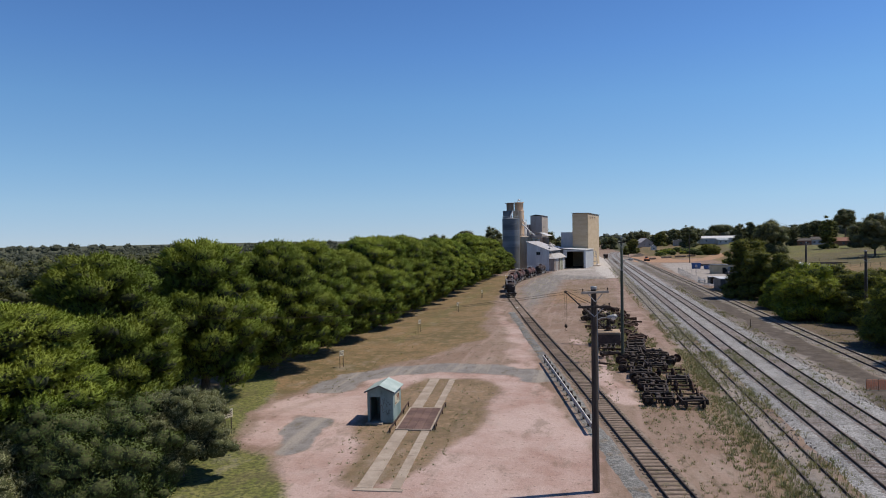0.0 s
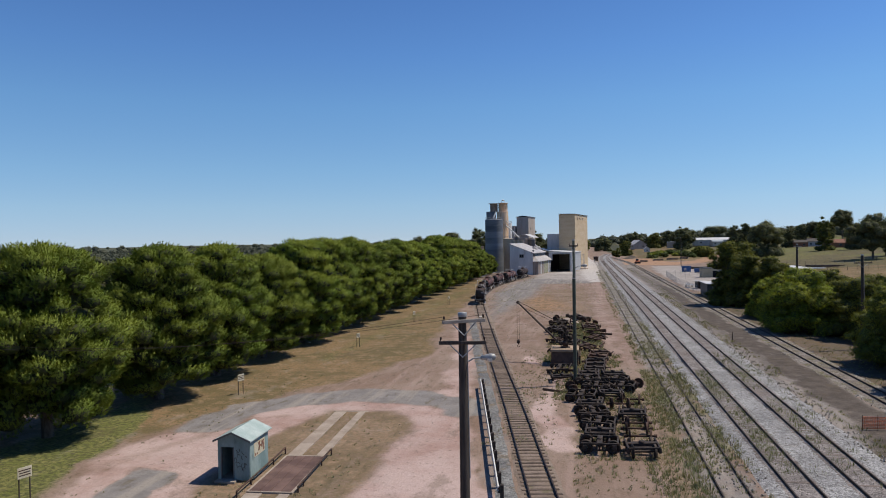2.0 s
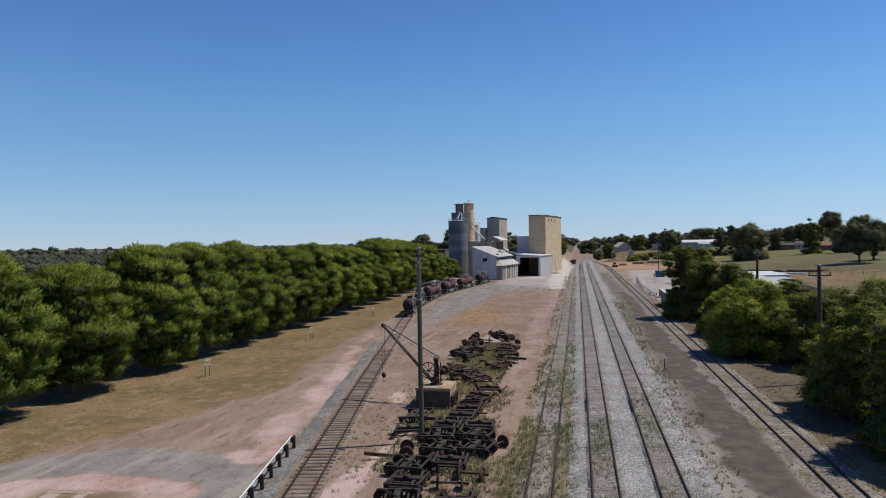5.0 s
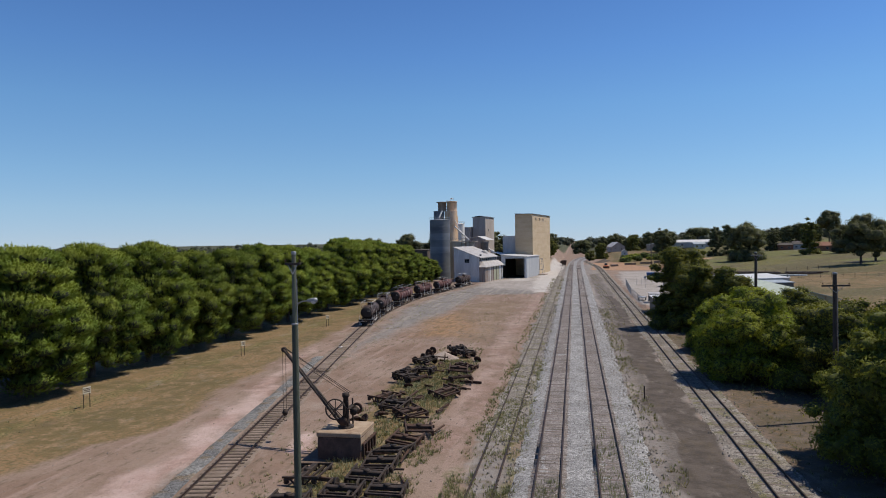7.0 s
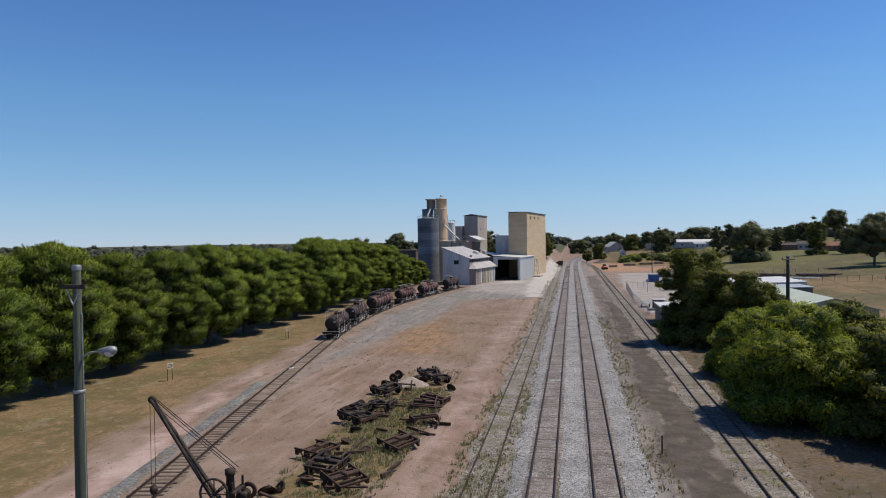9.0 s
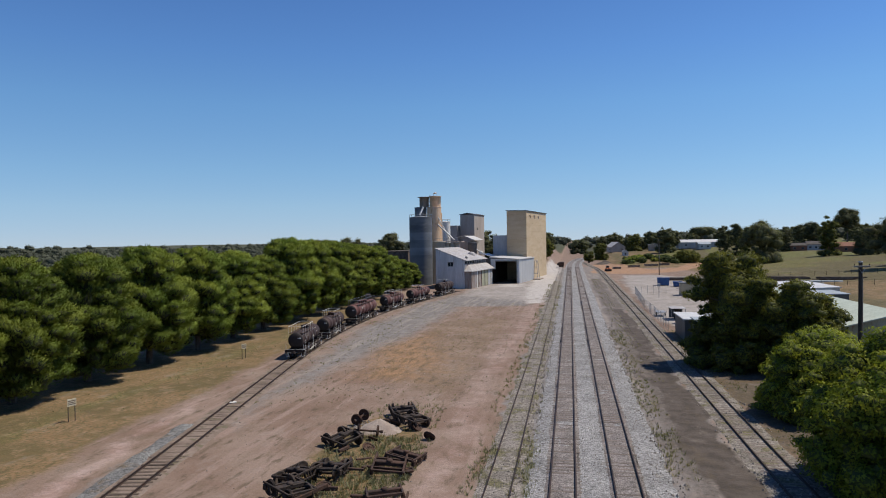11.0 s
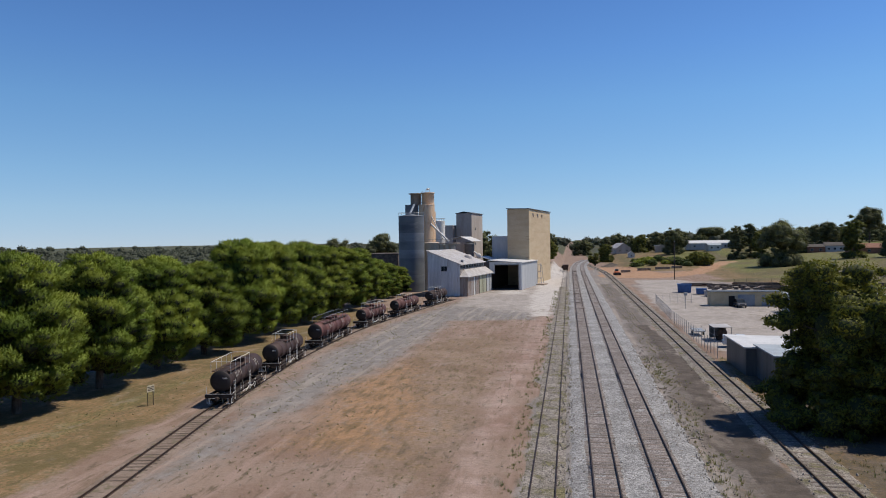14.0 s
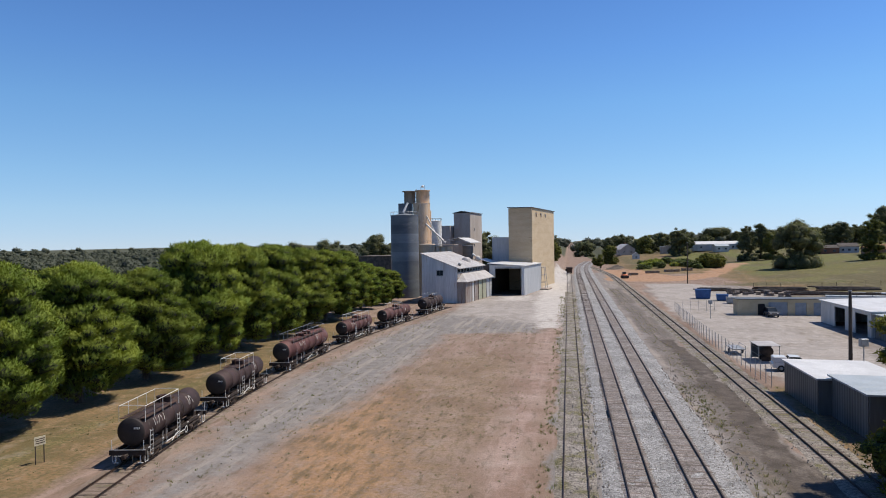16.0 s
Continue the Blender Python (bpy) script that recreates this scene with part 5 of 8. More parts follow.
def iron_shed():
    root = thing("iron_shed", pose(-13.6, 280.2, 0, 0, 0, -9.5), "old pale blue corrugated iron mill shed with a dusty skillion roof", "shed")
    b = Build().prism([(-9.1, 0), (0, 0), (0, 8.6), (-9.1, 12.1)], 0, 0.15)
    part("front_wall", b, M["tin_wall"], root)
    b = Build().box((0, 11.2, 3.6), (0.15, 22, 7.2))
    part("side_wall", b, M["tin_rusty"], root)
    for i in range(9):
        window_part(root, -0.02, 1.5 + i * 2.4, 7.75, 1.9, 0.9, turn=90)
    part("clerestory_rail", Build().box((0, 11.2, 8.42), (0.15, 22, 0.36)), M["tin_rusty"], root)
    part("back_wall", Build().prism([(-9.1, 0), (0, 0), (0, 8.6), (-9.1, 12.1)], 22, 22.15), M["tin_wall"], root)
    part("side_wall", Build().box((-9.1, 11.2, 6.0), (0.15, 22, 12.0)), M["tin_wall"], root)
    b = Build().prism([(-9.4, 12.12), (0.7, 8.3), (0.7, 8.42), (-9.4, 12.26)], -0.3, 22.4)
    part("roof", b, M["tin_roof"], root, "dusty pale corrugated roof")
    window_part(root, -4.4, -0.02, 7.3, 1.7, 1.3)
    part("ridge_vent", Build().lathe([(0.0, 0.9), (0.45, 0.8), (0.5, 0.45), (0.28, 0.35), (0.28, 0.0)], (-0.6, 4.0, 8.75), n=12), M["grey_steel"], root)
    b = Build().lathe([(1.3, -1), (1.2, 0.2), (0.6, 0.6), (0.0, 0.7)], (-3.0, 16.5, 10.1), n=14)
    part("dust_hood", b, M["tin_roof"], root)
    # lean-to with patched doors
    b = Build().box((1.05, -0.05, 2.6), (2.0, 0.12, 5.2))
    part("lean_to_front", b, M["tin_rusty"], root, "rust-stained corrugated lean-to front")
    cols = [("door_panel", "tin_rusty", 0.2, 5.5, "rust-brown sheet panel"), ("door_panel", "white_wall", 5.5, 7.0, "white door leaf"), ("door_panel", "tin_rusty", 7.0, 10.5, "rust-brown sheet panel"), ("door_panel", "weathered_green", 10.5, 17.5, "faded green painted panel"), ("door_panel", "tin_side", 17.5, 23.0, "grey sheet panel")]
    for nm, mt, y0, y1, lab in cols:
        part(nm, Build().box((2.05, (y0 + y1) / 2, 2.55), (0.12, y1 - y0 - 0.08, 5.1), 0.02), M[mt], root, lab)
    for y in (7.0, 10.5, 14.0, 17.5, 21.0):
        part("post", Build().box((2.13, y, 2.6), (0.14, 0.16, 5.2), 0.01), M["rust"], root)
    part("lean_to_roof", Build().add([(0.08, 3.6, 7.0), (0.08, 23.6, 7.0), (2.7, 23.6, 5.2), (2.7, -0.7, 5.2), (0.08, -0.7, 5.2), (0.08, 3.6, 6.88), (0.08, 23.6, 6.88), (2.7, 23.6, 5.08), (2.7, -0.7, 5.08), (0.08, -0.7, 5.08)], [(0, 3, 2, 1), (0, 4, 3), (5, 6, 7, 8), (5, 8, 9), (3, 8, 7, 2), (4, 9, 8, 3), (1, 2, 7, 6), (0, 1, 6, 5), (0, 5, 9, 4)]), M["tin_roof"], root, "dusty pinkish lean-to roof")
    return root


def loading_shed():
    root = thing("loading_shed", pose(1.1, 303.2, 0, 0, 0, -9.5), "pale grey steel loading shed with a wide dark opening", "shed")
    b = Build()
    wall_panel(b, -9.8, 0, 0, 8.2, 0.1, 0.2, [(-8.2, -0.8, 0, 7.3), (-9.6, -8.2, 0, 4.7)])
    part("front_wall", b, M["tin_wall"], root)
    part("side_wall", Build().box((-0.1, 11, 4.0), (0.2, 21.6, 8.0)), M["tin_side"], root)
    part("side_wall", Build().box((-9.7, 11, 4.28), (0.2, 21.6, 8.56)), M["tin_wall"], root)
    # Back wall, floor and added linings are coloured dark for deep shade inside
    part("back_wall", Build().box((-4.9, 21.7, 4.0), (9.4, 0.2, 8.0)), M["dark_metal"], root)
    part("roof", Build().prism([(-10.2, 8.6), (0.35, 7.95), (0.35, 8.1), (-10.2, 8.8)], -0.5, 22.1), M["white_roof"], root, "bright pale flat roof with a deep white edge")
    part("floor_slab", Build().box((-4.7, 11, 0.05), (8.8, 21, 0.1)), M["rubble"], root, "floor coloured dark for the shade inside")
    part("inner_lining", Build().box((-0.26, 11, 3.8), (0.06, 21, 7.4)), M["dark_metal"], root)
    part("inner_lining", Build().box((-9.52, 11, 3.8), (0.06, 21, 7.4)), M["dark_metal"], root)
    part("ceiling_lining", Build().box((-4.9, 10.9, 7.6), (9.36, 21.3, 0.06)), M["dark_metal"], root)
    for x in (-0.8,):
        part("door_post", Build().box((x, -0.06, 3.6), (0.3, 0.2, 7.2), 0.02), M["grey_steel"], root)
    part("door_rail", Build().box((-4.5, -0.08, 7.45), (7.5, 0.22, 0.3), 0.02), M["grey_steel"], root)
    return root


def tan_tower():
    root = thing("grain_tower", pose(2.3, 322.0, 0, 0, 0, -9.5), "tall windowless tan panelled grain storage tower", "tower")
    for j in range(10):  # courses of wall panels
        z = 2.46 * j
        part("wall_panel", Build().box((-3.55, 17.5, z + 1.22), (7.1, 35, 2.45), 0.012), M["tan_panel"], root)
    part("roof", Build().prism([(-7.4, 24.75), (0.35, 24.6), (0.35, 24.78), (-7.4, 24.95)], -0.35, 35.4), M["silo_steel"], root, "dark thin roof edge")
    for y in (6, 13, 20):
        part("vent", Build().box((0.12, y, 23.1), (0.3, 1.2, 0.5), 0.05).box((0.25, y, 22.5), (0.12, 0.5, 0.9), 0.03), M["tin_rusty"], root)
    part("corner_trim", Build().box((0.0, 0.0, 12.3), (0.2, 0.2, 24.6), 0.02), M["tan_panel"], root)
    part("annex_wall", Build().box((-10.1, 8.5, 8.0), (5.8, 12, 16.0), 0.03), M["tin_side"], root, "lower grey sheet-clad annex")
    part("annex_roof", Build().prism([(-14.8, 9.4), (-8.4, 7.6), (-8.4, 7.75), (-14.8, 9.6)], -5.5, 2.4), M["white_roof"], root)
    part("annex_base", Build().box((-11.5, -1.6, 3.9), (5.4, 7.4, 7.6)), M["dark_wall"], root)
    b = Build()
    for x, y in ((1.2, 2.5), (3.4, 2.5), (1.2, 6.0), (3.4, 6.0)):
        b.tube((x, y, 0), ((x - 2.3) * 0.5 + 2.3, (y - 4.2) * 0.5 + 4.2, 6.8), 0.09, 0.09, 6)
    for z in (2.2, 4.4, 6.7):
        k = 1 - z / 13.6
        q = [(2.3 + s * 1.1 * k, 4.25 + t * 1.75 * k, z) for s, t in ((-1, -1), (1, -1), (1, 1), (-1, 1), (-1, -1))]
        b.path(q, 0.06)
    part("steel_frame", b, M["tin_roof"], root, "pale rusty steel stair frame")
    part("frame_base", Build().box((2.4, 4.2, 0.2), (4.2, 6.0, 0.4), 0.05), M["concrete"], root)


def grey_tower():
    root = thing("grain_tower", pose(-20.4, 352, 0, 0, 0, -9.5), "tall grey-brown concrete grain tower", "tower")
    for i in range(3):
        part("wall_panel", Build().box((-1.02 - i * 2.0, 7.0, 12.4), (1.99, 14, 24.8), 0.015), M["grey_panel"], root)
    part("roof", Build().prism([(-6.4, 24.7), (-3.0, 25.35), (0.3, 24.7), (0.3, 24.85), (-3.0, 25.5), (-6.4, 24.85)], -0.25, 14.3), M["silo_steel"], root)
    for z in (8, 13.5, 19):
        part("hatch", Build().box((0.05, 4.5, z), (0.12, 0.8, 0.9), 0.03), M["dark_wall"], root)
    part("side_block", Build().box((-8.6, 2.0, 10.2), (4.2, 9, 20.4), 0.05), M["grey_panel"], root)


def silo(name, x, y, r, h, mat, label, bands=0, rail=True, cone=0.0):
    root = thing(name, pose(x, y, 0), label, "silo", "silos")
    n = 40
    k = max(1, bands)
    for i in range(k):
        z0, z1 = h * i / k, h * (i + 1) / k
        part("shell_ring", Build().lathe([(r, z0), (r, z1)], (0, 0, 0), n=n), mat, root)
    part("roof", Build().lathe([(r + 0.08, 0), (r + 0.08, 0.12), (0.3, 0.12 + cone), (0.0, 0.12 + cone)], (0, 0, h), n=n), mat, root)
    if rail:
        b = Build()
        for i in range(14):
            a = 6.283 * i / 14
            b.tube((math.cos(a) * r, math.sin(a) * r, h), (math.cos(a) * r, math.sin(a) * r, h + 1.0), 0.04, n=5)
        ring = [(math.cos(6.283 * i / 28) * r, math.sin(6.283 * i / 28) * r, h + 1.0) for i in range(29)]
        b.path(ring, 0.04, 5)
        part("handrail", b, M["grey_steel"], root)
    return root


def make_works():
    iron_shed()
    loading_shed()
    tan_tower()
    grey_tower()
    s = silo("steel_silo", -30.7, 298, 3.75, 22.1, M["silo_steel"], "dark blue-grey ringed steel silo", 9, True, 0.5)
    b = Build().tube((-0.1, -1.0, 22.9), (0.9, 0.2, 25.6), 0.3, n=10)
    part("feed_pipe", b, M["white_paint"], s, "white slanting feed pipe")
    s = silo("concrete_silo", -28.4, 309.5, 2.45, 25.9, M["silo_orange"], "tall round orange-stained concrete silo", 1, False)
    part("upper_drum", Build().lathe([(1.95, 26), (1.95, 29.5), (2.15, 29.55), (2.15, 29.8), (0, 30.0)], (0.2, 1.0, 0), n=32), M["silo_orange"], s)
    b = Build()
    for z in np.arange(1, 25, 2.0):
        b.box((1.9, 1.9, z), (0.9, 0.9, 1.9), 0.03)
    part("leg_casing", b, M["silo_orange"], s, "orange rusted elevator leg")
    b = Build().tube((0.8, 1, 29.9), (0.8, 1, 31.2), 0.07, n=6).tube((-0.4, 1.3, 29.9), (-0.4, 1.3, 31.0), 0.07, n=6)
    b.lathe([(0, 0.5), (0.4, 0.35), (0.5, 0), (0.3, -0.2)], (0.2, 1.0, 30.8), n=10)
    part("top_gear", b, M["white_paint"], s, "white pulley head on the silo top")
    s = silo("concrete_silo", -33.6, 311.5, 2.1, 26.0, M["silo_steel"], "dark stained silo behind the steel one", 5, False)
    part("upper_drum", Build().lathe([(1.65, 26), (1.65, 29.5), (2.3, 29.55), (2.3, 29.75), (0, 29.9)], (1.2, 0.5, 0), n=32), M["silo_brown"], s, "brown drum with a projecting roof edge")
    b = Build()
    for i in range(4):
        b.tube((2.9 + 0.1 * i, -1.2, 26.2 + i * 1.2), (3.6, -0.6, 27.3 + i * 1.0), 0.09, n=6)
    part("braces", b, M["grey_steel"], s)
    silo("steel_silo", -28.4, 330, 1.95, 21.3, M["white_paint"], "small white steel silo with handrail", 1, True, 0.3)
    root = thing("bin_row", pose(-23.5, 306, 0, 0, 0, -9.5), "row of tan concrete bins under a flat deck", "grain bins")
    for i in range(5):
        part("bin", Build().lathe([(0.95, 0), (0.95, 13.6), (0.0, 13.7)], (-3.2 + i * 1.75, 0.0, 0), n=20), M["silo_orange"], root)
    part("big_bin", Build().lathe([(2.4, 0), (2.4, 14.0), (2.5, 14.05), (2.5, 14.3), (0, 14.4)], (-2.4, -1.8, 0), n=32), M["silo_pale"], root)
    part("deck", Build().box((0.9, 0.4, 14.0), (9.5, 3.2, 0.25), 0.03), M["concrete"], root)
    b = Build()
    for x in np.arange(-3.6, 5.6, 1.3):
        b.tube((x, -1.1, 14.1), (x, -1.1, 15.2), 0.04, n=5)
    b.path([(-3.6, -1.1, 15.2), (5.5, -1.1, 15.2)], 0.04, 5)
    part("handrail", b, M["grey_steel"], root)
    part("spout", Build().tube((-3.5, 1.0, 20.0), (2.5, 0.5, 14.6), 0.28, n=8).tube((-3.5, 1.4, 22.5), (0.5, 1.2, 15.0), 0.16, n=8), M["white_paint"], root, "white slanting grain spout")
    root = thing("roofed_bin", pose(-18.0, 322, 0, 0, 0, -9.5), "grey bin house under a pale gable roof", "shed")
    part("house_wall", Build().box((-2.6, 5, 7.1), (4.6, 9.6, 14.2)), M["grey_panel"], root)
    part("drum", Build().lathe([(1.55, 0), (1.55, 13.4), (1.65, 13.45), (1.65, 13.7), (0, 13.8)], (1.2, -0.6, 0), n=26), M["silo_steel"], root, "dark steel drum beside the bin house")
    part("roof", Build().prism([(-5.2, 15.4), (-1.8, 15.9), (2.0, 14.4), (2.0, 14.55), (-1.8, 16.05), (-5.2, 15.55)], -0.6, 10.4), M["white_roof"], root)
    part("fan_housing", Build().lathe([(0.0, 0.5), (0.7, 0.4), (0.85, 0), (0.7, -0.4), (0, -0.5)], (5.2, -3.5, 9.8), axis=(0, 1, 0), n=14).tube((5.2, -3.5, 9.8), (3.6, -3.5, 11.2), 0.3, n=8), M["white_paint"], root)


make_works()

# ---- rolling stock ----


def wheelset(parent, y, z=RAIL, x=0.0, mat="dark_metal", r=0.42):
    b = Build().tube((x - 1.0, y, z + r), (x + 1.0, y, z + r), 0.075, n=8)
    ob = part("wheelset", b, M[mat], parent)
    for s in (-1, 1):
        prof = [(0.10, -0.06), (0.13, -0.02), (r - 0.08, -0.015), (r - 0.05, -0.06), (r, -0.06), (r, 0.05), (r + 0.03, 0.055), (r + 0.03, 0.075), (r - 0.05, 0.075), (r - 0.08, 0.03), (0.13, 0.03), (0.10, 0.06)]
        part("wheel", Build().lathe([(q, -s * h) for q, h in prof], (x + s * 0.75, y, z + r), axis=(1, 0, 0), n=20, closed=True), M[mat], ob)
    return ob


def bogie_under(parent, y, mat="dark_metal"):
    for d in (-0.87, 0.87):
        wheelset(parent, y + d, mat=mat)
    for s in (-1, 1):
        b = Build()
        x = s * 0.98
        b.box((x, y, RAIL + 0.62), (0.1, 2.3, 0.12), 0.02).box((x, y, RAIL + 0.26), (0.08, 0.9, 0.1), 0.02)
        for d in (-1, 1):
            b.box((x, y + d * 0.87, RAIL + 0.44), (0.2, 0.26, 0.28), 0.04)
            b.tube((x, y + d * 0.75, RAIL + 0.58), (x, y + d * 0.4, RAIL + 0.26), 0.05, n=6)
        for d in (-0.18, 0, 0.18):
            b.tube((x, y + d, RAIL + 0.3), (x, y + d, RAIL + 0.58), 0.055, n=7)
        part("side_frame", b, M[mat], parent)
    part("bolster", Build().box((0, y, RAIL + 0.62), (1.9, 0.34, 0.22), 0.03), M[mat], parent)


def mark_bars(parent, spots, mat="faded_white", label="faded white painted marks"):
    """Painted marks as short bars on the tank's flank: (y, z, height, slant), each laid on the curved side."""
    b = Build()
    for (y, ang, h, slant), (cz, r) in spots:
        a0, a1 = radians(ang) - h / r / 2, radians(ang) + h / r / 2
        vs, fs = [], []
        for k in range(5):
            a = a0 + (a1 - a0) * k / 4
            for w in (-0.042, 0.042):
                vs.append((math.cos(a) * (r + 0.012), y + w + slant * (k / 4 - 0.5), cz + math.sin(a) * (r + 0.012)))
        for k in range(4):
            fs.append((2 * k, 2 * k + 1, 2 * k + 3, 2 * k + 2))
        b.add(vs, fs)
    part("painted_marks", b, M[mat], parent, label)


def top_z(cz, r):
    return cz + r


def tank_wagon(front, L, r, mat, label, marks, domes=1, rails="white_paint", walkway=(0.1, 0.6)):
    """A bogie tank wagon whose front stands at front (x, y); it points along the siding."""
    i = int(np.argmin(np.abs(CENTRE_A[:, 1] - front[1])))
    j = int(np.argmin(np.abs(CENTRE_A[:, 1] - (front[1] + L))))
    p, q = CENTRE_A[i], CENTRE_A[min(j, len(CENTRE_A) - 1)]
    c, d = (p + q) / 2, q - p
    root = thing("tank_wagon", pose(c[0], c[1], 0, 0, 0, math.degrees(math.atan2(-d[0], d[1]))), label, "tank wagon", "tank wagons on the siding")
    h = L / 2
    cz = 1.42 + r
    tl = h - 0.6
    prof = [(r * 0.985, -tl), (r, -tl + 0.05)]
    for k in range(1, 6):
        y = -tl + 2 * tl * k / 6
        prof += [(r, y - 0.05), (r + 0.012, y - 0.045), (r + 0.012, y + 0.045), (r, y + 0.05)]
    prof += [(r, tl - 0.05), (r * 0.985, tl)]
    part("barrel", Build().lathe(prof, (0, 0, cz), axis=(0, 1, 0), n=36), M[mat], root)
    # both end caps are near-black, darker than the barrel between them
    for s in (-1, 1):
        cap = [(r * 0.99, s * (tl - 0.03)), (r * 0.985, s * tl), (r * 0.92, s * (tl + 0.07)), (r * 0.6, s * (tl + 0.16)), (0.0, s * (tl + 0.2))]
        end = part("tank_end", Build().lathe(cap if s > 0 else cap[::-1], (0, 0, cz), axis=(0, 1, 0), n=36), M["tank_black"], root, "near-black dished tank end, darker than the barrel")
        b = Build()
        for k in range(4):
            b.box((0.32 + k * 0.11, s * (tl + 0.165), cz + 0.28), (0.07, 0.02, 0.13), 0)
        part("painted_bar", b, M["white_paint"], end)
        # pale capping of the headstock, corner grab irons and uncoupling lever
        part("headstock_edge", Build().box((0, s * (h - 0.06), 1.305), (2.45, 0.12, 0.03), 0.005), M["grey_steel"], root)
        for x in (-1.1, 1.1):
            part("grab_iron", Build().path([(x, s * (h - 0.1), 1.3), (x, s * (h - 0.1), 1.95)], 0.02, 5), M["white_paint"], root)
            part("foot_step", Build().path([(x * 1.02, s * (h - 0.2), 1.05), (x * 1.02, s * (h - 0.2), 0.45), (x * 1.02, s * (h - 0.62), 0.45), (x * 1.02, s * (h - 0.62), 1.05)], 0.025, 5), M["white_paint"], root)
        part("brake_hose", Build().path([(0.4, s * h, 1.0), (0.45, s * (h + 0.22), 0.8), (0.5, s * (h + 0.24), 0.55)], 0.03, 6), M["rubber"], root)
        part("uncoupling_lever", Build().path([(-0.9, s * (h + 0.04), 0.92), (0.15, s * (h + 0.08), 0.95)], 0.02, 5), M["white_paint"], root)
    for s in (-1, 1):
        for y in (-h * 0.42, -h * 0.3, h * 0.12):
            part("grab_iron", Build().path([(s * 1.02, y, 0.75), (s * 1.04, y, 1.75)], 0.022, 5), M["white_paint"], root)
        part("brake_lever", Build().path([(s * 1.05, -h * 0.16, 0.62), (s * 1.07, -h * 0.02, 0.95), (s * 1.07, h * 0.1, 0.98)], 0.03, 5), M["white_paint"], root)
        part("brake_wheel", Build().lathe([(0.25, -0.02), (0.28, 0.0), (0.25, 0.02), (0.2, 0.0)], (s * 1.1, h * 0.3, 0.78), axis=(1, 0, 0), n=14, closed=True), M["white_paint"], root)
        for k in range(5):
            y = -h * 0.8 + k * h * 0.4
            part("sill_plate", Build().box((s * 1.004, y, 1.2), (0.012, 0.3, 0.07), 0), M["white_paint"], root)
    part("valve_box", Build().box((0.1, 0.9, top_z(cz, r) + 0.02), (0.5, 0.7, 0.3), 0.04), M["rust"], root)
    part("vent_pipe", Build().tube((0.1, -0.6, cz + r - 0.02), (0.1, -0.6, cz + r + 0.5), 0.05, n=7).tube((0.1, -0.6, cz + r + 0.48), (0.35, -0.3, cz + r + 0.6), 0.05, n=7), M["rust"], root)
    part("discharge_valve", Build().tube((0, 0.2, cz - r), (0, 0.2, 0.7), 0.14, n=10).tube((0, 0.2, 0.75), (0.9, 0.2, 0.7), 0.08, n=8), M["dark_metal"], root)
    for k in range(domes):
        y = (k - (domes - 1) / 2) * 2.2 + 0.3
        part("dome", Build().lathe([(0.52, -0.3), (0.52, 0.3), (0.56, 0.32), (0.56, 0.38), (0.3, 0.46), (0.0, 0.48)], (0, y, cz + r - 0.05), n=18), M[mat], root)
    b = Build()
    for s in (-1, 1):
        b.box((s * 0.95, 0, 1.14), (0.1, L, 0.26), 0.015)
        b.box((s * 0.35, 0, 1.12), (0.14, L - 0.3, 0.3), 0.015)
        b.box((0, s * (h - 0.08), 1.12), (2.5, 0.16, 0.34), 0.02)
        for y in (-h * 0.55, 0, h * 0.55):
            b.box((0, y, 1.12), (1.9, 0.14, 0.24), 0.01)
    part("underframe", b, M["dark_metal"], root, "rusty black steel underframe")
    for y in (-tl * 0.8, -tl * 0.27, tl * 0.27, tl * 0.8):
        b = Build().prism([(-0.8, 1.26), (0.8, 1.26), (0.85, cz - r * 0.55), (0.45, cz - r * 0.86), (-0.45, cz - r * 0.86), (-0.85, cz - r * 0.55)], y - 0.08, y + 0.08)
        part("saddle", b, M["dark_metal"], root)
    for y in (-h + 1.9, h - 1.9):
        bogie_under(root, y)
    for s in (-1, 1):
        b = Build().box((0, s * (h + 0.22), 0.98), (0.2, 0.5, 0.22), 0.04).box((0, s * (h + 0.46), 0.98), (0.3, 0.18, 0.3), 0.05)
        part("coupler", b, M["dark_metal"], root)
        for x in (-0.85, 0.85):
            part("end_step", Build().box((x, s * (h - 0.12), 0.72), (0.06, 0.05, 0.62), 0.01).box((x, s * (h - 0.12), 0.42), (0.36, 0.1, 0.04)), M[rails], root)
    y0, y1 = -tl + 2 * tl * walkway[0], -tl + 2 * tl * walkway[1]
    top = cz + r
    for s in (-1, 1):
        part("walkway_board", Build().box((s * 0.72, (y0 + y1) / 2, top - 0.12), (0.34, y1 - y0, 0.05), 0.01), M["rust"], root)
        b = Build()
        n = max(3, int((y1 - y0) / 1.3))
        for k in range(n + 1):
            y = y0 + (y1 - y0) * k / n
            b.tube((s * 0.92, y, top - 0.35), (s * 0.92, y, top + 0.74), 0.018, n=6)
        b.path([(s * 0.92, y0, top + 0.74), (s * 0.92, y1, top + 0.74)], 0.023)
        part("handrail", b, M[rails], root, "pale tubular handrail")
    b = Build()
    for y in (y0, y1):
        b.path([(-0.92, y, top + 0.74), (-0.45, y, top + 0.79), (0.45, y, top + 0.79), (0.92, y, top + 0.74)], 0.022)
    part("end_rail", b, M[rails], root)
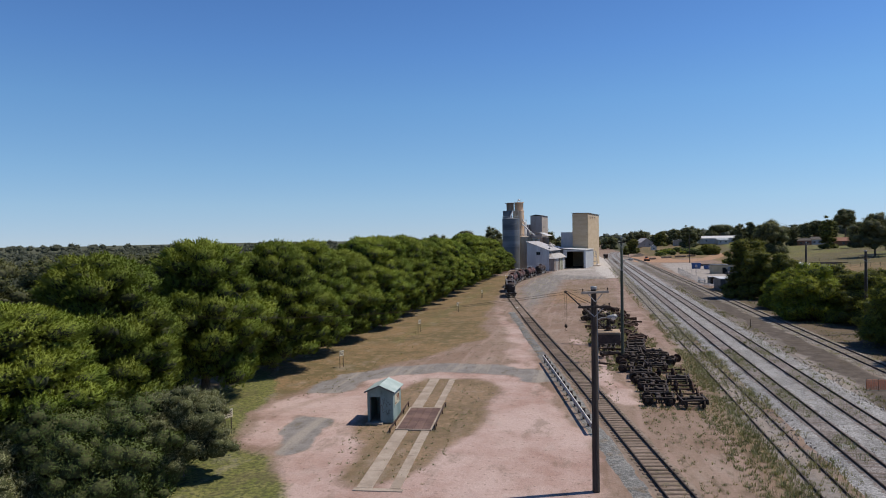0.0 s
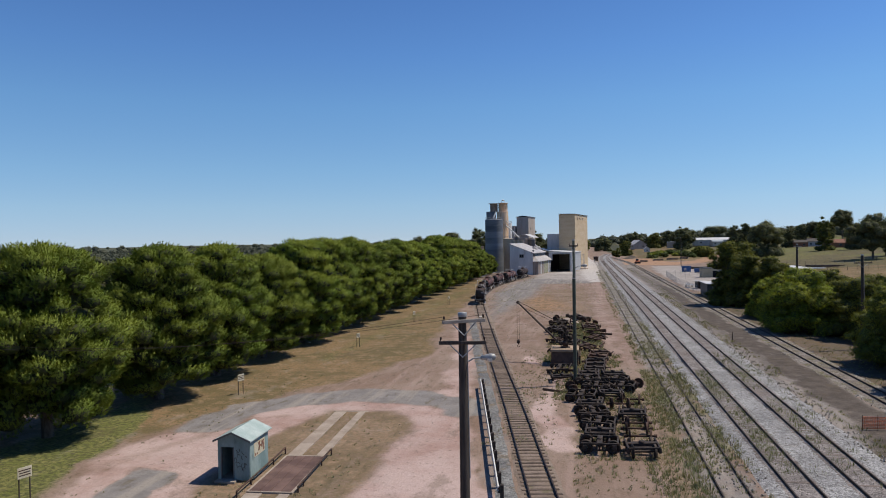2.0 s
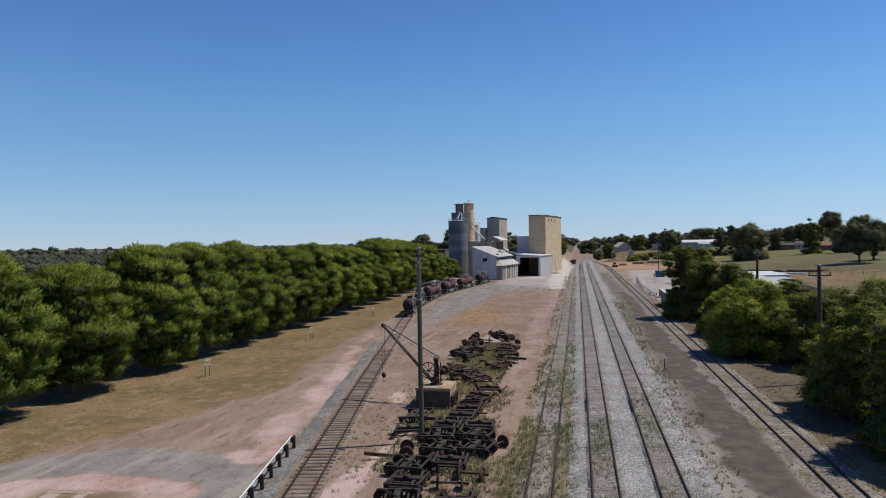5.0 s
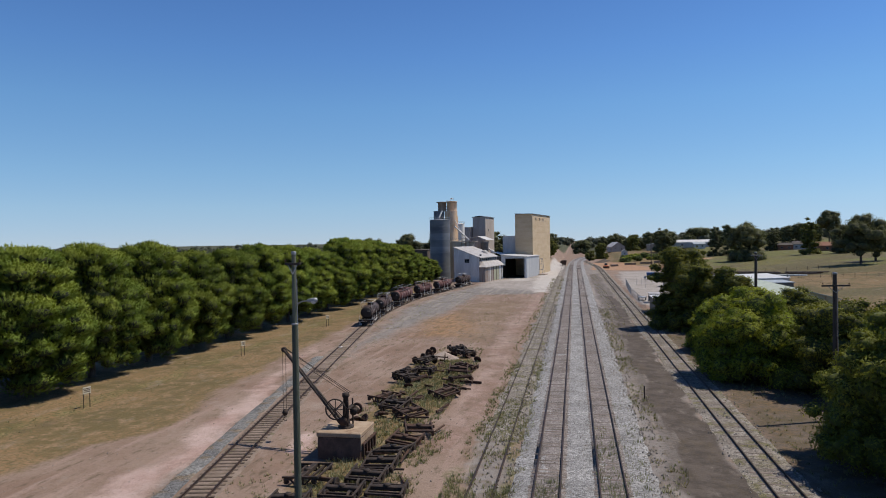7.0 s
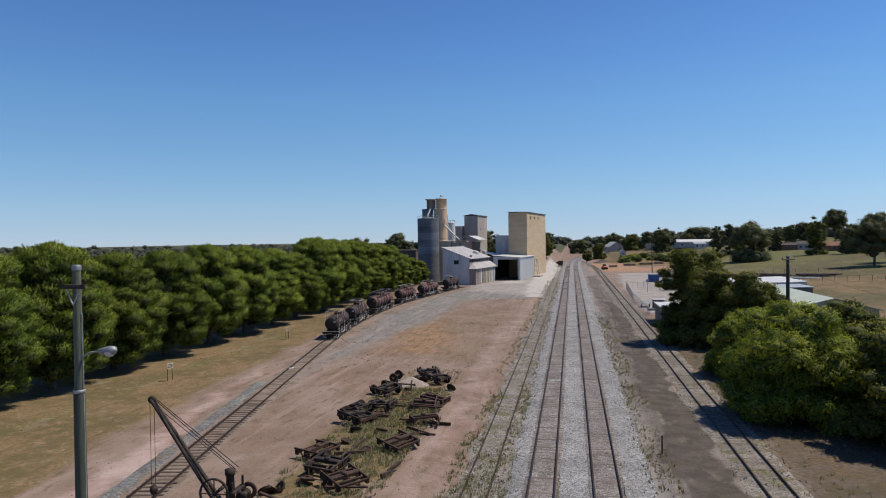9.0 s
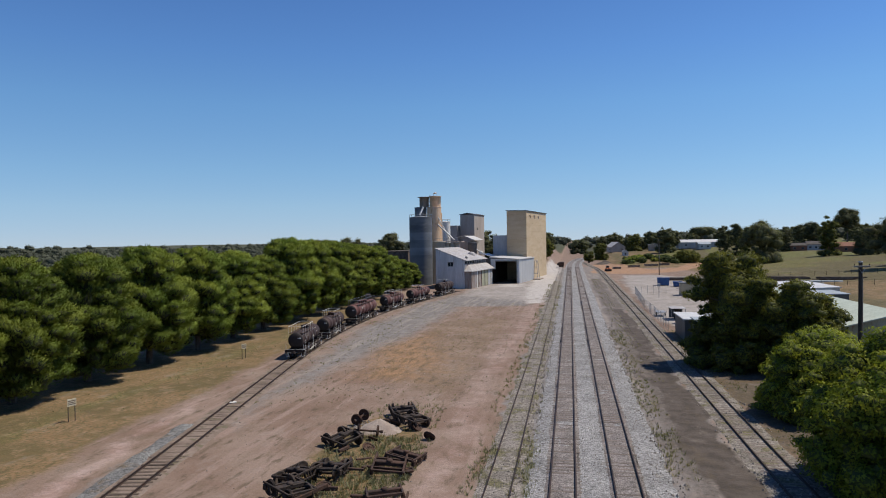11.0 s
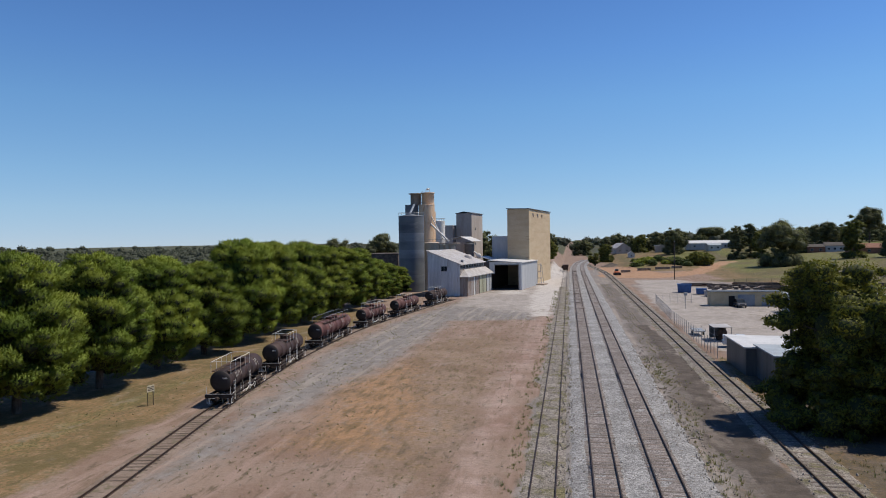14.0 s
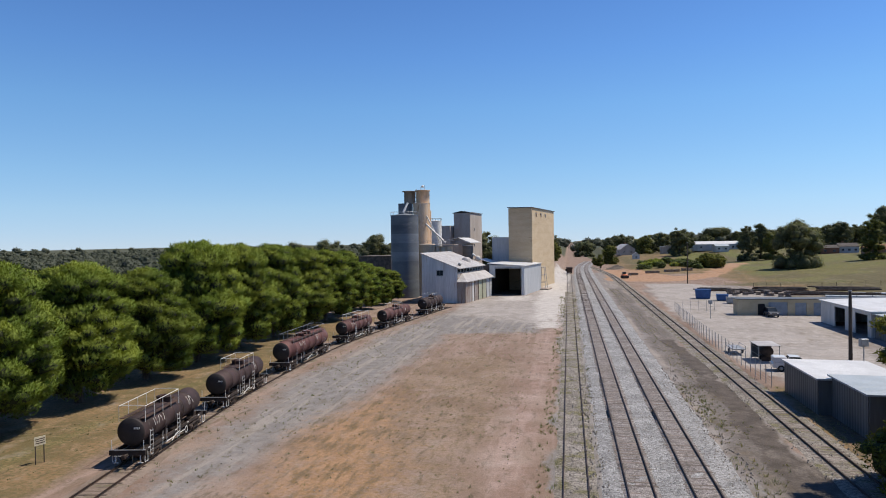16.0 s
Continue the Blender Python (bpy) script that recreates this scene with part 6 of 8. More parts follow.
    for y in (y0 + 0.6, y1 - 0.4):
        b = Build()
        for w in (-0.2, 0.2):
            b.path([(1.02, y + w, 0.55), (1.06, y + w, 1.5), (r * 0.98 + 0.1, y + w, cz)], 0.018)
        for k in range(9):
            z = 0.65 + k * 0.32
            x = 1.04 + max(0, (r + 0.06 - 1.04)) * min(1, max(0, (z - 1.4) / (cz - 1.4))) if z < cz else r + 0.08 - (r - 0.85) * ((z - cz) / r) ** 2
            if z < cz:
                b.tube((x, y - 0.2, z), (x, y + 0.2, z), 0.014, n=5)
        part("ladder", b, M[rails], root)
    part("brake_cylinder", Build().tube((0.5, -0.9, 0.82), (0.5, 0.1, 0.82), 0.22, n=12), M["dark_metal"], root)
    part("brake_rod", Build().tube((0.95, -1.6, 0.75), (0.95, 1.8, 0.75), 0.03, n=6), M[rails], root)
    part("band", Build().lathe([(r + 0.004, tl * 0.28 - 0.05), (r + 0.02, tl * 0.28 - 0.045), (r + 0.02, tl * 0.28 + 0.045), (r + 0.004, tl * 0.28 + 0.05)], (0, 0, cz), axis=(0, 1, 0), n=36), M["dark_metal"], root)
    if marks:
        mark_bars(root, [(m, (cz, r)) for m in marks])
    return root


MARKS = [(-3.3, 18, 0.5, 0.0), (-3.0, 18, 0.5, 0.0), (-2.6, 18, 0.5, 0.2), (-2.2, 18, 0.5, -0.2), (-1.8, 18, 0.5, 0.0), (2.6, 25, 0.7, 0.0), (2.9, 25, 0.7, 0.3), (3.25, 25, 0.7, -0.3)]
WAGONS = [((-16.3, 158.4), 10.9, 0.97, "tank_dark", "sooty maroon tank wagon with white handrails and faded marks", MARKS, 1, (0.02, 0.58)),
          ((-18.6, 174.2), 10.9, 0.97, "tank_dark", "dark maroon tank wagon with white handrails", [(2.4, 25, 0.8, 0.0), (2.7, 25, 0.8, 0.0)], 1, (0.34, 0.72)),
          ((-20.0, 191.4), 15.0, 1.06, "tank", "long red-brown tank wagon with a full-length walkway", MARKS, 2, (0.12, 0.92)),
          ((-20.4, 213.6), 11.6, 0.95, "tank", "faded maroon tank wagon with white handrails", MARKS[:6], 1, (0.25, 0.85)),
          ((-18.9, 231.0), 13.4, 0.95, "tank", "dark maroon tank wagon with a white disc", [(3.2, 12, 0.7, 0.0), (3.3, 12, 0.7, 0.0), (3.4, 12, 0.7, 0.0)], 1, (0.3, 0.62)),
          ((-16.6, 252.0), 12.0, 1.0, "tank_dark", "grey and maroon tank wagon at the rear of the row", [], 1, (0.2, 0.6))]
for fr, L, r, mt, lab, mk, dm, ww in WAGONS:
    tank_wagon(fr, L, r, mt, lab, mk, dm, "white_paint" if dm == 1 else "grey_steel", ww)

solid("white_offcut", Build().box((0, 0, 0.06), (0.5, 0.22, 0.08), 0.02).box((0.22, 0.08, 0.1), (0.3, 0.28, 0.06), 0.02), M["white_paint"], pose(-13.2, 136.5, 0.06, 4, 6, 25), "bent white sheet offcut lying beside the siding", "litter")

# ---- hand crane ----


def hand_crane():
    root = thing("yard_crane", pose(3.05, 91.8, 0), "rusty iron hand crane on a brick and concrete block", "crane")
    part("base_block", Build().box((0, 0, 0.72), (3.0, 3.0, 1.64), 0.04), M["block_brick"], root, "dark brown brick base")
    # a thin added slab makes the upper right face a paler tan than the front
    part("side_facing", Build().box((1.515, 0, 1.12), (0.05, 2.94, 0.82), 0.01), M["crane_block"], root, "thin tan rust-streaked slab, paler than the front")
    part("cap_slab", Build().box((0, 0, 1.695), (3.12, 3.12, 0.31), 0.05), M["crane_block"], root, "tan worn concrete cap")
    b = Build()
    for i in range(5):
        b.box((1.64, -1.3 + i * 0.65, 0.62), (0.16, 0.14, 1.1), 0.02)
    b.box((1.67, 0, 1.1), (0.14, 3.0, 0.14), 0.02)
    part("steel_frame", b, M["rust"], root)
    b = Build().lathe([(0.55, 1.84), (0.55, 1.96), (0.3, 2.05), (0.24, 2.3), (0.18, 3.9), (0.24, 3.95), (0.24, 4.2), (0.0, 4.25)], (0.05, -0.1, 0), n=16)
    part("post", b, M["dark_metal"], root)
    b = Build().box((0.3, -0.42, 2.7), (0.1, 0.1, 2.0), 0.02).box((0.3, 0.62, 2.7), (0.1, 0.1, 2.0), 0.02).box((0.3, 0.1, 3.2), (0.3, 1.2, 0.12), 0.02)
    part("side_cheek", b, M["dark_metal"], root)
    foot, tip = Vector((-0.35, 0.1, 2.1)), Vector((-5.45, 2.2, 6.75))
    b = Build()
    for s in (-0.22, 0.22):
        e = Vector((0, s, 0))
        b.tube(foot + e, tip + e * 0.35, 0.105, 0.085, 8)
    for k in range(1, 9):
        p = foot.lerp(tip, k / 9)
        b.tube(p + Vector((0, -0.18, 0)), p + Vector((0, 0.18, 0)), 0.03, n=5)
    b.lathe([(0.05, -0.06), (0.2, -0.06), (0.16, 0), (0.2, 0.06), (0.05, 0.06)], tip, axis=(0, 1, 0), n=12)
    part("jib", b, M["dark_metal"], root)
    b = Build()
    for s in (-0.15, 0.15):
        b.tube(tip + Vector((0.1, s * 0.4, 0.1)), (0.3, 0.1 + s, 4.2), 0.022, n=5)
    b.tube(tip + Vector((0.6, 0, -0.6)), (0.3, 0.1, 4.0), 0.018, n=5)
    part("tie_rod", b, M["dark_metal"], root)
    wheel_at = Vector((-0.55, -0.5, 3.15))
    b = Build().lathe([(0.66, -0.05), (0.74, -0.05), (0.74, 0.05), (0.66, 0.05)], wheel_at, axis=(0, 1, 0), n=28, closed=True)
    for k in range(4):
        a = math.pi * k / 4
        d = Vector((math.cos(a), 0, math.sin(a))) * 0.68
        b.tube(wheel_at - d, wheel_at + d, 0.028, n=5)
    b.tube(wheel_at + Vector((0, -0.1, 0)), wheel_at + Vector((0, 1.3, 0)), 0.06, n=8)
    part("gear_wheel", b, M["dark_metal"], root)
    part("winding_drum", Build().lathe([(0.0, -0.26), (0.26, -0.26), (0.26, -0.21), (0.14, -0.19), (0.14, 0.19), (0.26, 0.21), (0.26, 0.26), (0, 0.26)], (0.6, 0.1, 2.95), axis=(0, 1, 0), n=18), M["dark_metal"], root)
    part("brake_disc", Build().lathe([(0.2, -0.04), (0.34, -0.05), (0.4, -0.03), (0.4, 0.03), (0.34, 0.05), (0.2, 0.04)], (0.62, 0.62, 3.0), axis=(0, 1, 0), n=20), M["rust"], root)
    part("gear_wheel", Build().lathe([(0.0, -0.04), (0.3, -0.04), (0.3, 0.04), (0, 0.04)], (0.0, -0.55, 2.35), axis=(0, 1, 0), n=16), M["rust"], root)
    b = Build()
    for s in (-0.12, 0.12):
        b.tube(tip + Vector((s, 0, -0.1)), (tip.x + s, tip.y, 2.35), 0.014, n=5)
    part("hoist_rope", b, M["dark_metal"], root)
    b = Build().lathe([(0.0, 0.3), (0.16, 0.2), (0.22, 0.0), (0.14, -0.2), (0.0, -0.28)], (tip.x, tip.y, 2.1), n=12)
    hook = [(tip.x + 0.13 * math.cos(a), tip.y, 1.62 + 0.13 * math.sin(a)) for a in np.linspace(2.0, 6.0, 8)]
    b.path([(tip.x, tip.y, 1.84), *hook], 0.03)
    part("hook_block", b, M["dark_metal"], root, "black hook block")


hand_crane()

# ---- scrap bogies and wheelsets ----


def scrap_wheelset(m, label="loose rusty railway wheelset lying in the weeds", mat="rust"):
    root = thing("wheelset", m, label, "wheelset", "scrap rolling stock parts")
    part("axle", Build().tube((-1.05, 0, 0.44), (1.05, 0, 0.44), 0.075, n=8).tube((-1.12, 0, 0.44), (-0.92, 0, 0.44), 0.12, n=8).tube((0.92, 0, 0.44), (1.12, 0, 0.44), 0.12, n=8), M[mat], root)
    r = 0.45
    prof = [(0.10, -0.06), (0.13, -0.02), (r - 0.08, -0.015), (r - 0.05, -0.06), (r, -0.06), (r, 0.05), (r + 0.03, 0.055), (r + 0.03, 0.075), (r - 0.05, 0.075), (r - 0.08, 0.03), (0.13, 0.03), (0.10, 0.06)]
    for s in (-1, 1):
        part("wheel", Build().lathe([(q, -s * h) for q, h in prof], (s * 0.72, 0, 0.44), axis=(1, 0, 0), n=22, closed=True), M[mat], root)
    return root


def scrap_bogie(m, wheels=True, mat="dark_metal"):
    root = thing("wagon_bogie", m, "black rusted wagon bogie with its wheels, in scrap rows" if wheels else "black rusted bogie frame without wheels, in scrap rows", "bogie", "scrap rolling stock parts")
    base = 0.45 if wheels else 0.34
    for s in (-1, 1):
        b = Build()
        x = s * 0.98
        b.box((x, 0, base + 0.28), (0.12, 2.4, 0.12), 0.02)
        for d in (-1, 1):
            b.box((x, d * 0.95, base + 0.05), (0.22, 0.3, 0.34), 0.04)
            b.tube((x, d * 0.8, base + 0.24), (x, d * 0.35, base - 0.12), 0.06, n=6)
        b.box((x, 0, base - 0.14), (0.12, 0.95, 0.1), 0.02)
        for d in (-0.2, 0, 0.2):
            b.tube((x, d, base - 0.1), (x, d, base + 0.24), 0.06, n=7)
        part("side_frame", b, M[mat], root)
    part("bolster", Build().box((0, 0, base + 0.22), (1.95, 0.36, 0.26), 0.04).lathe([(0.2, 0), (0.2, 0.1), (0.08, 0.12), (0.0, 0.12)], (0, 0, base + 0.34), n=12), M[mat], root)
    for d in (-0.62, 0.62):
        part("transom", Build().box((0, d, base + 0.16), (1.9, 0.12, 0.16), 0.02), M[mat], root)
    part("end_beam", Build().box((0, -1.18, base + 0.26), (2.0, 0.12, 0.14), 0.02), M[mat], root)
    if wheels:
        for d in (-0.87, 0.87):
            b = Build().tube((-1.0, d, 0.44), (1.0, d, 0.44), 0.075, n=8)
            ob = part("wheelset", b, M[mat], root)
            for s in (-1, 1):
                part("wheel", Build().lathe([(0.1, -s * -0.06), (0.38, s * 0.02), (0.4, s * 0.06), (0.45, s * 0.06), (0.45, s * -0.05), (0.48, s * -0.06), (0.48, s * -0.08), (0.38, s * -0.08), (0.1, s * 0.06)], (s * 0.72, d, 0.44), axis=(1, 0, 0), n=20, closed=True), M[mat], ob)
    return root


def scrap_rows():
    rng = random.Random(21)
    with_wheels, frame, axle, rusty = None, None, None, None
    # (x, y, turn, kind): b with wheels, f frame only, w wheelset
    spots = [(6.1, 60.0, 86, "b"), (6.2, 62.7, -6, "b"), (6.1, 65.3, 84, "b"), (8.8, 59.6, 4, "b"), (8.9, 62.3, -4, "w"), (8.8, 64.2, 3, "w"), (8.9, 65.8, 8, "w"), (8.8, 68.4, -3, "b"), (5.7, 68.3, 96, "b"), (5.6, 71.2, -8, "b"), (8.0, 71.6, 12, "w"), (9.0, 73.4, -8, "w"), (4.9, 74.1, 78, "b"), (7.4, 75.2, 6, "b"),
             (4.0, 77.4, -80, "w"), (6.2, 77.9, 84, "b"), (8.5, 78.2, 75, "b"), (9.9, 79.6, 60, "w"), (5.4, 80.8, 95, "b"), (8.1, 81.2, 80, "b"), (3.0, 82.2, 5, "f"), (5.6, 83.7, 0, "b"), (8.0, 84.4, 6, "f"), (6.2, 86.4, -4, "f"), (2.6, 86.2, 88, "f"), (6.4, 88.9, -5, "f"), (6.6, 91.4, 2, "f"), (6.7, 93.9, -3, "f"),
             (7.0, 96.8, 1, "f"), (5.2, 101.6, 30, "f"), (3.4, 103.8, -30, "b"), (1.6, 106.6, 75, "f"), (6.6, 109.2, 70, "f"), (1.4, 115.4, 60, "b"), (1.0, 118.0, -20, "b"), (2.6, 119.2, 10, "b"), (7.1, 115.6, 4, "f"), (6.0, 120.6, 8, "f"), (6.6, 122.4, -12, "f"), (1.2, 125.6, 70, "b"), (4.9, 131.3, 40, "b"), (3.6, 134.0, 20, "b"), (0.6, 131.6, 80, "w"), (2.4, 127.8, 30, "w")]
    for x, y, turn, kind in spots:
        wild = y > 86  # beyond the crane they lie about at all angles
        m = pose(x, y, 0.08 if wild else 0.0, rng.uniform(-9, 9) if wild else rng.uniform(-3, 3), rng.uniform(-9, 9) if wild else rng.uniform(-3, 3), turn + (rng.uniform(-20, 20) if wild else rng.uniform(-4, 4)))
        if kind == "w":
            axle = copy_thing(axle, m) if axle else scrap_wheelset(m)
        elif kind == "b":
            with_wheels = copy_thing(with_wheels, m) if with_wheels else scrap_bogie(m)
        else:
            if y > 92:
                rusty = copy_thing(rusty, m) if rusty else scrap_bogie(m, False, "rust")
            else:
                frame = copy_thing(frame, m) if frame else scrap_bogie(m, False)
    rng = random.Random(4)
    wheel = None
    for k in range(22):  # single wheels, fallen flat or leaning
        x, y = rng.uniform(1.0, 7.6), rng.uniform(98, 134)
        m = pose(x, y, rng.uniform(0.1, 0.3), 0, rng.uniform(-30, 75), rng.uniform(0, 360))
        if wheel:
            copy_thing(wheel, m)
        else:
            wheel = thing("scrap_wheel", m, "single rusty railway wheel lying in the weeds", "wheel", "scrap rolling stock parts")
            part("disc", Build().lathe([(0.1, -0.05), (0.36, -0.02), (0.36, 0.02), (0.1, 0.05)], (0, 0, 0), n=22, closed=True), M["rust"], wheel)
            part("tyre", Build().lathe([(0.355, -0.05), (0.44, -0.06), (0.44, 0.05), (0.47, 0.06), (0.47, 0.08), (0.355, 0.07)], (0, 0, 0), n=22, closed=True), M["rust"], wheel)
            part("hub", Build().lathe([(0.05, -0.1), (0.11, -0.1), (0.12, 0.1), (0.05, 0.1)], (0, 0, 0), n=14, closed=True), M["rust"], wheel)
    for k in range(46):  # loose beams and pipes among them
        x, y = rng.uniform(1.5, 8.5), rng.uniform(74, 124)
        L = rng.uniform(1.0, 2.6)
        b = Build().box((0, 0, 0), (rng.uniform(0.1, 0.2), L, rng.uniform(0.1, 0.24)), 0.02)
        solid("scrap_beam", b, M["rust"], pose(x, y, rng.uniform(0.1, 0.5), rng.uniform(-14, 14), 0, rng.uniform(0, 180)), "rusty iron beam lying among the scrap bogies", "scrap iron", "scrap rolling stock parts")


scrap_rows()


def heap(name, x, y, rx, ry, h, mat, label, seed, cat="heap"):
    rng = np.random.default_rng(seed)
    n, k = 26, 9
    vs, fs = [(0, 0, h)], []
    for j in range(1, k + 1):
        t = j / k
        for i in range(n):
            a = 6.283 * i / n
            wob = 1 + 0.18 * math.sin(a * 3 + seed) + 0.1 * math.sin(a * 7 + j)
            vs.append((math.cos(a) * rx * t * wob, math.sin(a) * ry * t * wob, max(-0.1, h * (1 - t) ** 1.2 + rng.uniform(-0.08, 0.08) * h) if j < k else -0.15))
    for i in range(n):
        fs.append((0, 1 + i, 1 + (i + 1) % n))
    for j in range(k - 1):
        a, b = 1 + j * n, 1 + (j + 1) * n
        fs += [(a + i, b + i, b + (i + 1) % n, a + (i + 1) % n) for i in range(n)]
    bd = Build()
    bd.smooth = True
    bd.add(vs, fs)
    return solid(name, bd, mat, pose(x, y, float(land(x, y))), label, cat)


heap("gravel_mound", 2.6, 130.2, 1.9, 2.3, 0.8, M["pile"], "pale gravel heap beside scrap wheels", 3)

# ---- weighbridge and its hut ----


def weigh_hut():
    root = thing("weigh_hut", pose(-15.7, 52.2, 0, 0, 0, 2), "small teal painted hut with a pale gable roof and graffiti", "hut")
    w, d, e, r = 1.0, 1.28, 2.5, 2.98
    b = Build()
    wall_panel(b, -w, w, 0.08, e, -d, 0.08, [(-0.78, 0.0, 0.08, 2.05)])
    b.prism([(-w, e), (w, e), (0, r - 0.02)], -d - 0.04, -d + 0.04)
    part("front_wall", b, M["teal"], root)
    part("back_wall", Build().prism([(-w, 0.08), (w, 0.08), (w, e), (0, r - 0.02), (-w, e)], d - 0.04, d + 0.04), M["teal"], root)
    for s in (-1, 1):
        part("side_wall", Build().box((s * w, 0, e / 2 + 0.04), (0.08, 2 * d, e - 0.08)), M["teal"], root)
    for s in (-1, 1):
        o = [(0, r), (s * 1.22, e - 0.06), (s * 1.22, e + 0.0), (0, r + 0.06)]
        part("roof_sheet", Build().prism(o if s > 0 else list(reversed(o)), -d - 0.3, d + 0.25), M["teal_roof"], root)
    part("barge_board", Build().prism([(-1.2, e - 0.1), (0, r - 0.06), (1.2, e - 0.1), (1.2, e + 0.02), (0, r + 0.05), (-1.2, e + 0.02)], -d - 0.32, -d - 0.28), M["dark_wall"], root)
    part("door_frame", Build().box((-0.78, -d - 0.03, 1.05), (0.06, 0.12, 2.0), 0.01).box((0.0, -d - 0.03, 1.05), (0.06, 0.12, 2.0), 0.01), M["dark_wall"], root)
    part("door_step", Build().box((-0.4, -d - 0.3, 0.06), (1.3, 0.45, 0.14), 0.02), M["concrete"], root)
    part("floor", Build().box((0, 0, 0.05), (2.0, 2.5, 0.1)), M["concrete"], root)
    part("sign_board", Build().box((w + 0.045, 0, 1.72), (0.03, 1.5, 0.86), 0.005), M["sign"], root, "cream board with brown painted marks")
    rng = random.Random(2)
    for i in range(16):
        part("brown_mark", Build().box((w + 0.066, rng.uniform(-0.62, 0.62), 1.72 + rng.uniform(-0.32, 0.32)), (0.01, rng.uniform(0.08, 0.2), rng.uniform(0.08, 0.24))), M["brick"], root)
    for i in range(14):
        x0, z0, k = rng.uniform(0.08, 0.82), rng.uniform(0.7, 1.95), rng.uniform(0.05, 0.14)
        a0, turn = rng.uniform(0, 6.28), rng.uniform(1.5, 5.5)
        part("scrawl", Build().path([(x0 + k * math.cos(a0 + turn * t) * (1 - 0.4 * t), -d - 0.047, z0 + 1.3 * k * math.sin(a0 + turn * t)) for t in np.linspace(0, 1, 7)], 0.014, 4), M["dark_metal"], root, "black scrawled graffiti")


weigh_hut()


def weighbridge():
    root = thing("weighbridge", pose(-12.9, 52.6, 0, 0, 0, 4.5), "old weighbridge with a brown plank deck and concrete approaches", "weighbridge")
    part("pit_rim", Build().box((-1.32, 0, 0.03), (0.14, 6.6, 0.14), 0.02).box((1.32, 0, 0.03), (0.14, 6.6, 0.14), 0.02).box((0, 3.25, 0.03), (2.5, 0.14, 0.14), 0.02).box((0, -3.25, 0.03), (2.5, 0.14, 0.14), 0.02), M["concrete"], root)
    me = Build().box((0, 0, 0.05), (0.61, 6.3, 0.08), 0.015).mesh("deck_plank", M["red_soil_deck"])
    for i in range(4):
        ob = new("deck_plank", me)
        ob.parent, ob.matrix_basis = root, pose(-0.95 + i * 0.635, 0, 0)
    for s, y0, y1 in ((1, 3.4, 15.0), (-1, -15.2, -3.4)):
        for x, w in ((-0.85, 0.95), (0.95, 0.62)):
            n = 4
            for k in range(n):
                a, b = y0 + (y1 - y0) * k / n, y0 + (y1 - y0) * (k + 1) / n
                part("approach_slab", Build().box((x, (a + b) / 2, 0.005), (w, b - a - 0.03, 0.1), 0.015), M["concrete"], root)
    part("approach_slab", Build().box((0, -15.4, 0.005), (2.9, 0.4, 0.09), 0.015), M["concrete"], root)
    part("approach_slab", Build().box((0, 15.2, 0.005), (2.9, 0.3, 0.09), 0.015), M["concrete"], root)
    for s in (-1, 1):
        b = Build().path([(s * 1.6, 3.8, 0.0), (s * 1.6, 3.8, 0.42), (s * 1.6, 0, 0.36), (s * 1.62, -4.0 if s < 0 else -3.0, 0.34), (s * 1.62, -4.0 if s < 0 else -3.0, 0.0)], 0.055, 7)
        for y in (-2.0, 1.6):
            b.tube((s * 1.6, y, 0), (s * 1.6, y, 0.36), 0.05, n=7)
        part("guard_pipe", b, M["rust"], root, "rusty guard pipe")


weighbridge()

# ---- barrier, poles, signs ----


def barrier():
    a, b = Vector((-4.5, 78.0, 0)), Vector((0.55, 50.0, 0))
    d = (b - a).normalized()
    L = (b - a).length
    root = thing("guard_rail", pose(a.x, a.y, 0, 0, 0, math.degrees(math.atan2(-d.x, d.y))), "long steel guard rail on dark timber posts beside the siding", "guard rail")
    prof = [(0.10, 0.50), (0.14, 0.55), (0.14, 0.61), (0.07, 0.67), (0.14, 0.73), (0.14, 0.79), (0.10, 0.84), (0.12, 0.84), (0.16, 0.80), (0.16, 0.72), (0.09, 0.67), (0.16, 0.62), (0.16, 0.54), (0.12, 0.50)]
    n, bd = len(prof), Build()
    bd.add([(x, y, z) for y in (0, L) for x, z in prof], [(i, (i + 1) % n, (i + 1) % n + n, i + n) for i in range(n)] + [tuple(range(n)), tuple(reversed(range(n, 2 * n)))])
    part("beam", bd, M["grey_steel"], root, "pale galvanised beam")
    part("top_tube", Build().tube((0.11, 0, 0.86), (0.11, L, 0.86), 0.05, n=8), M["white_paint"], root, "pale rounded upper edge")
    n = 15
    for i in range(n):
        y = 0.2 + (L - 0.4) * i / (n - 1)
        part("post", Build().box((-0.1, y, 0.45), (0.2, 0.24, 0.95), 0.02), M["dark_metal"], root)
        part("spacer", Build().box((0.04, y, 0.68), (0.14, 0.3, 0.36), 0.02), M["dark_metal"], root)


barrier()


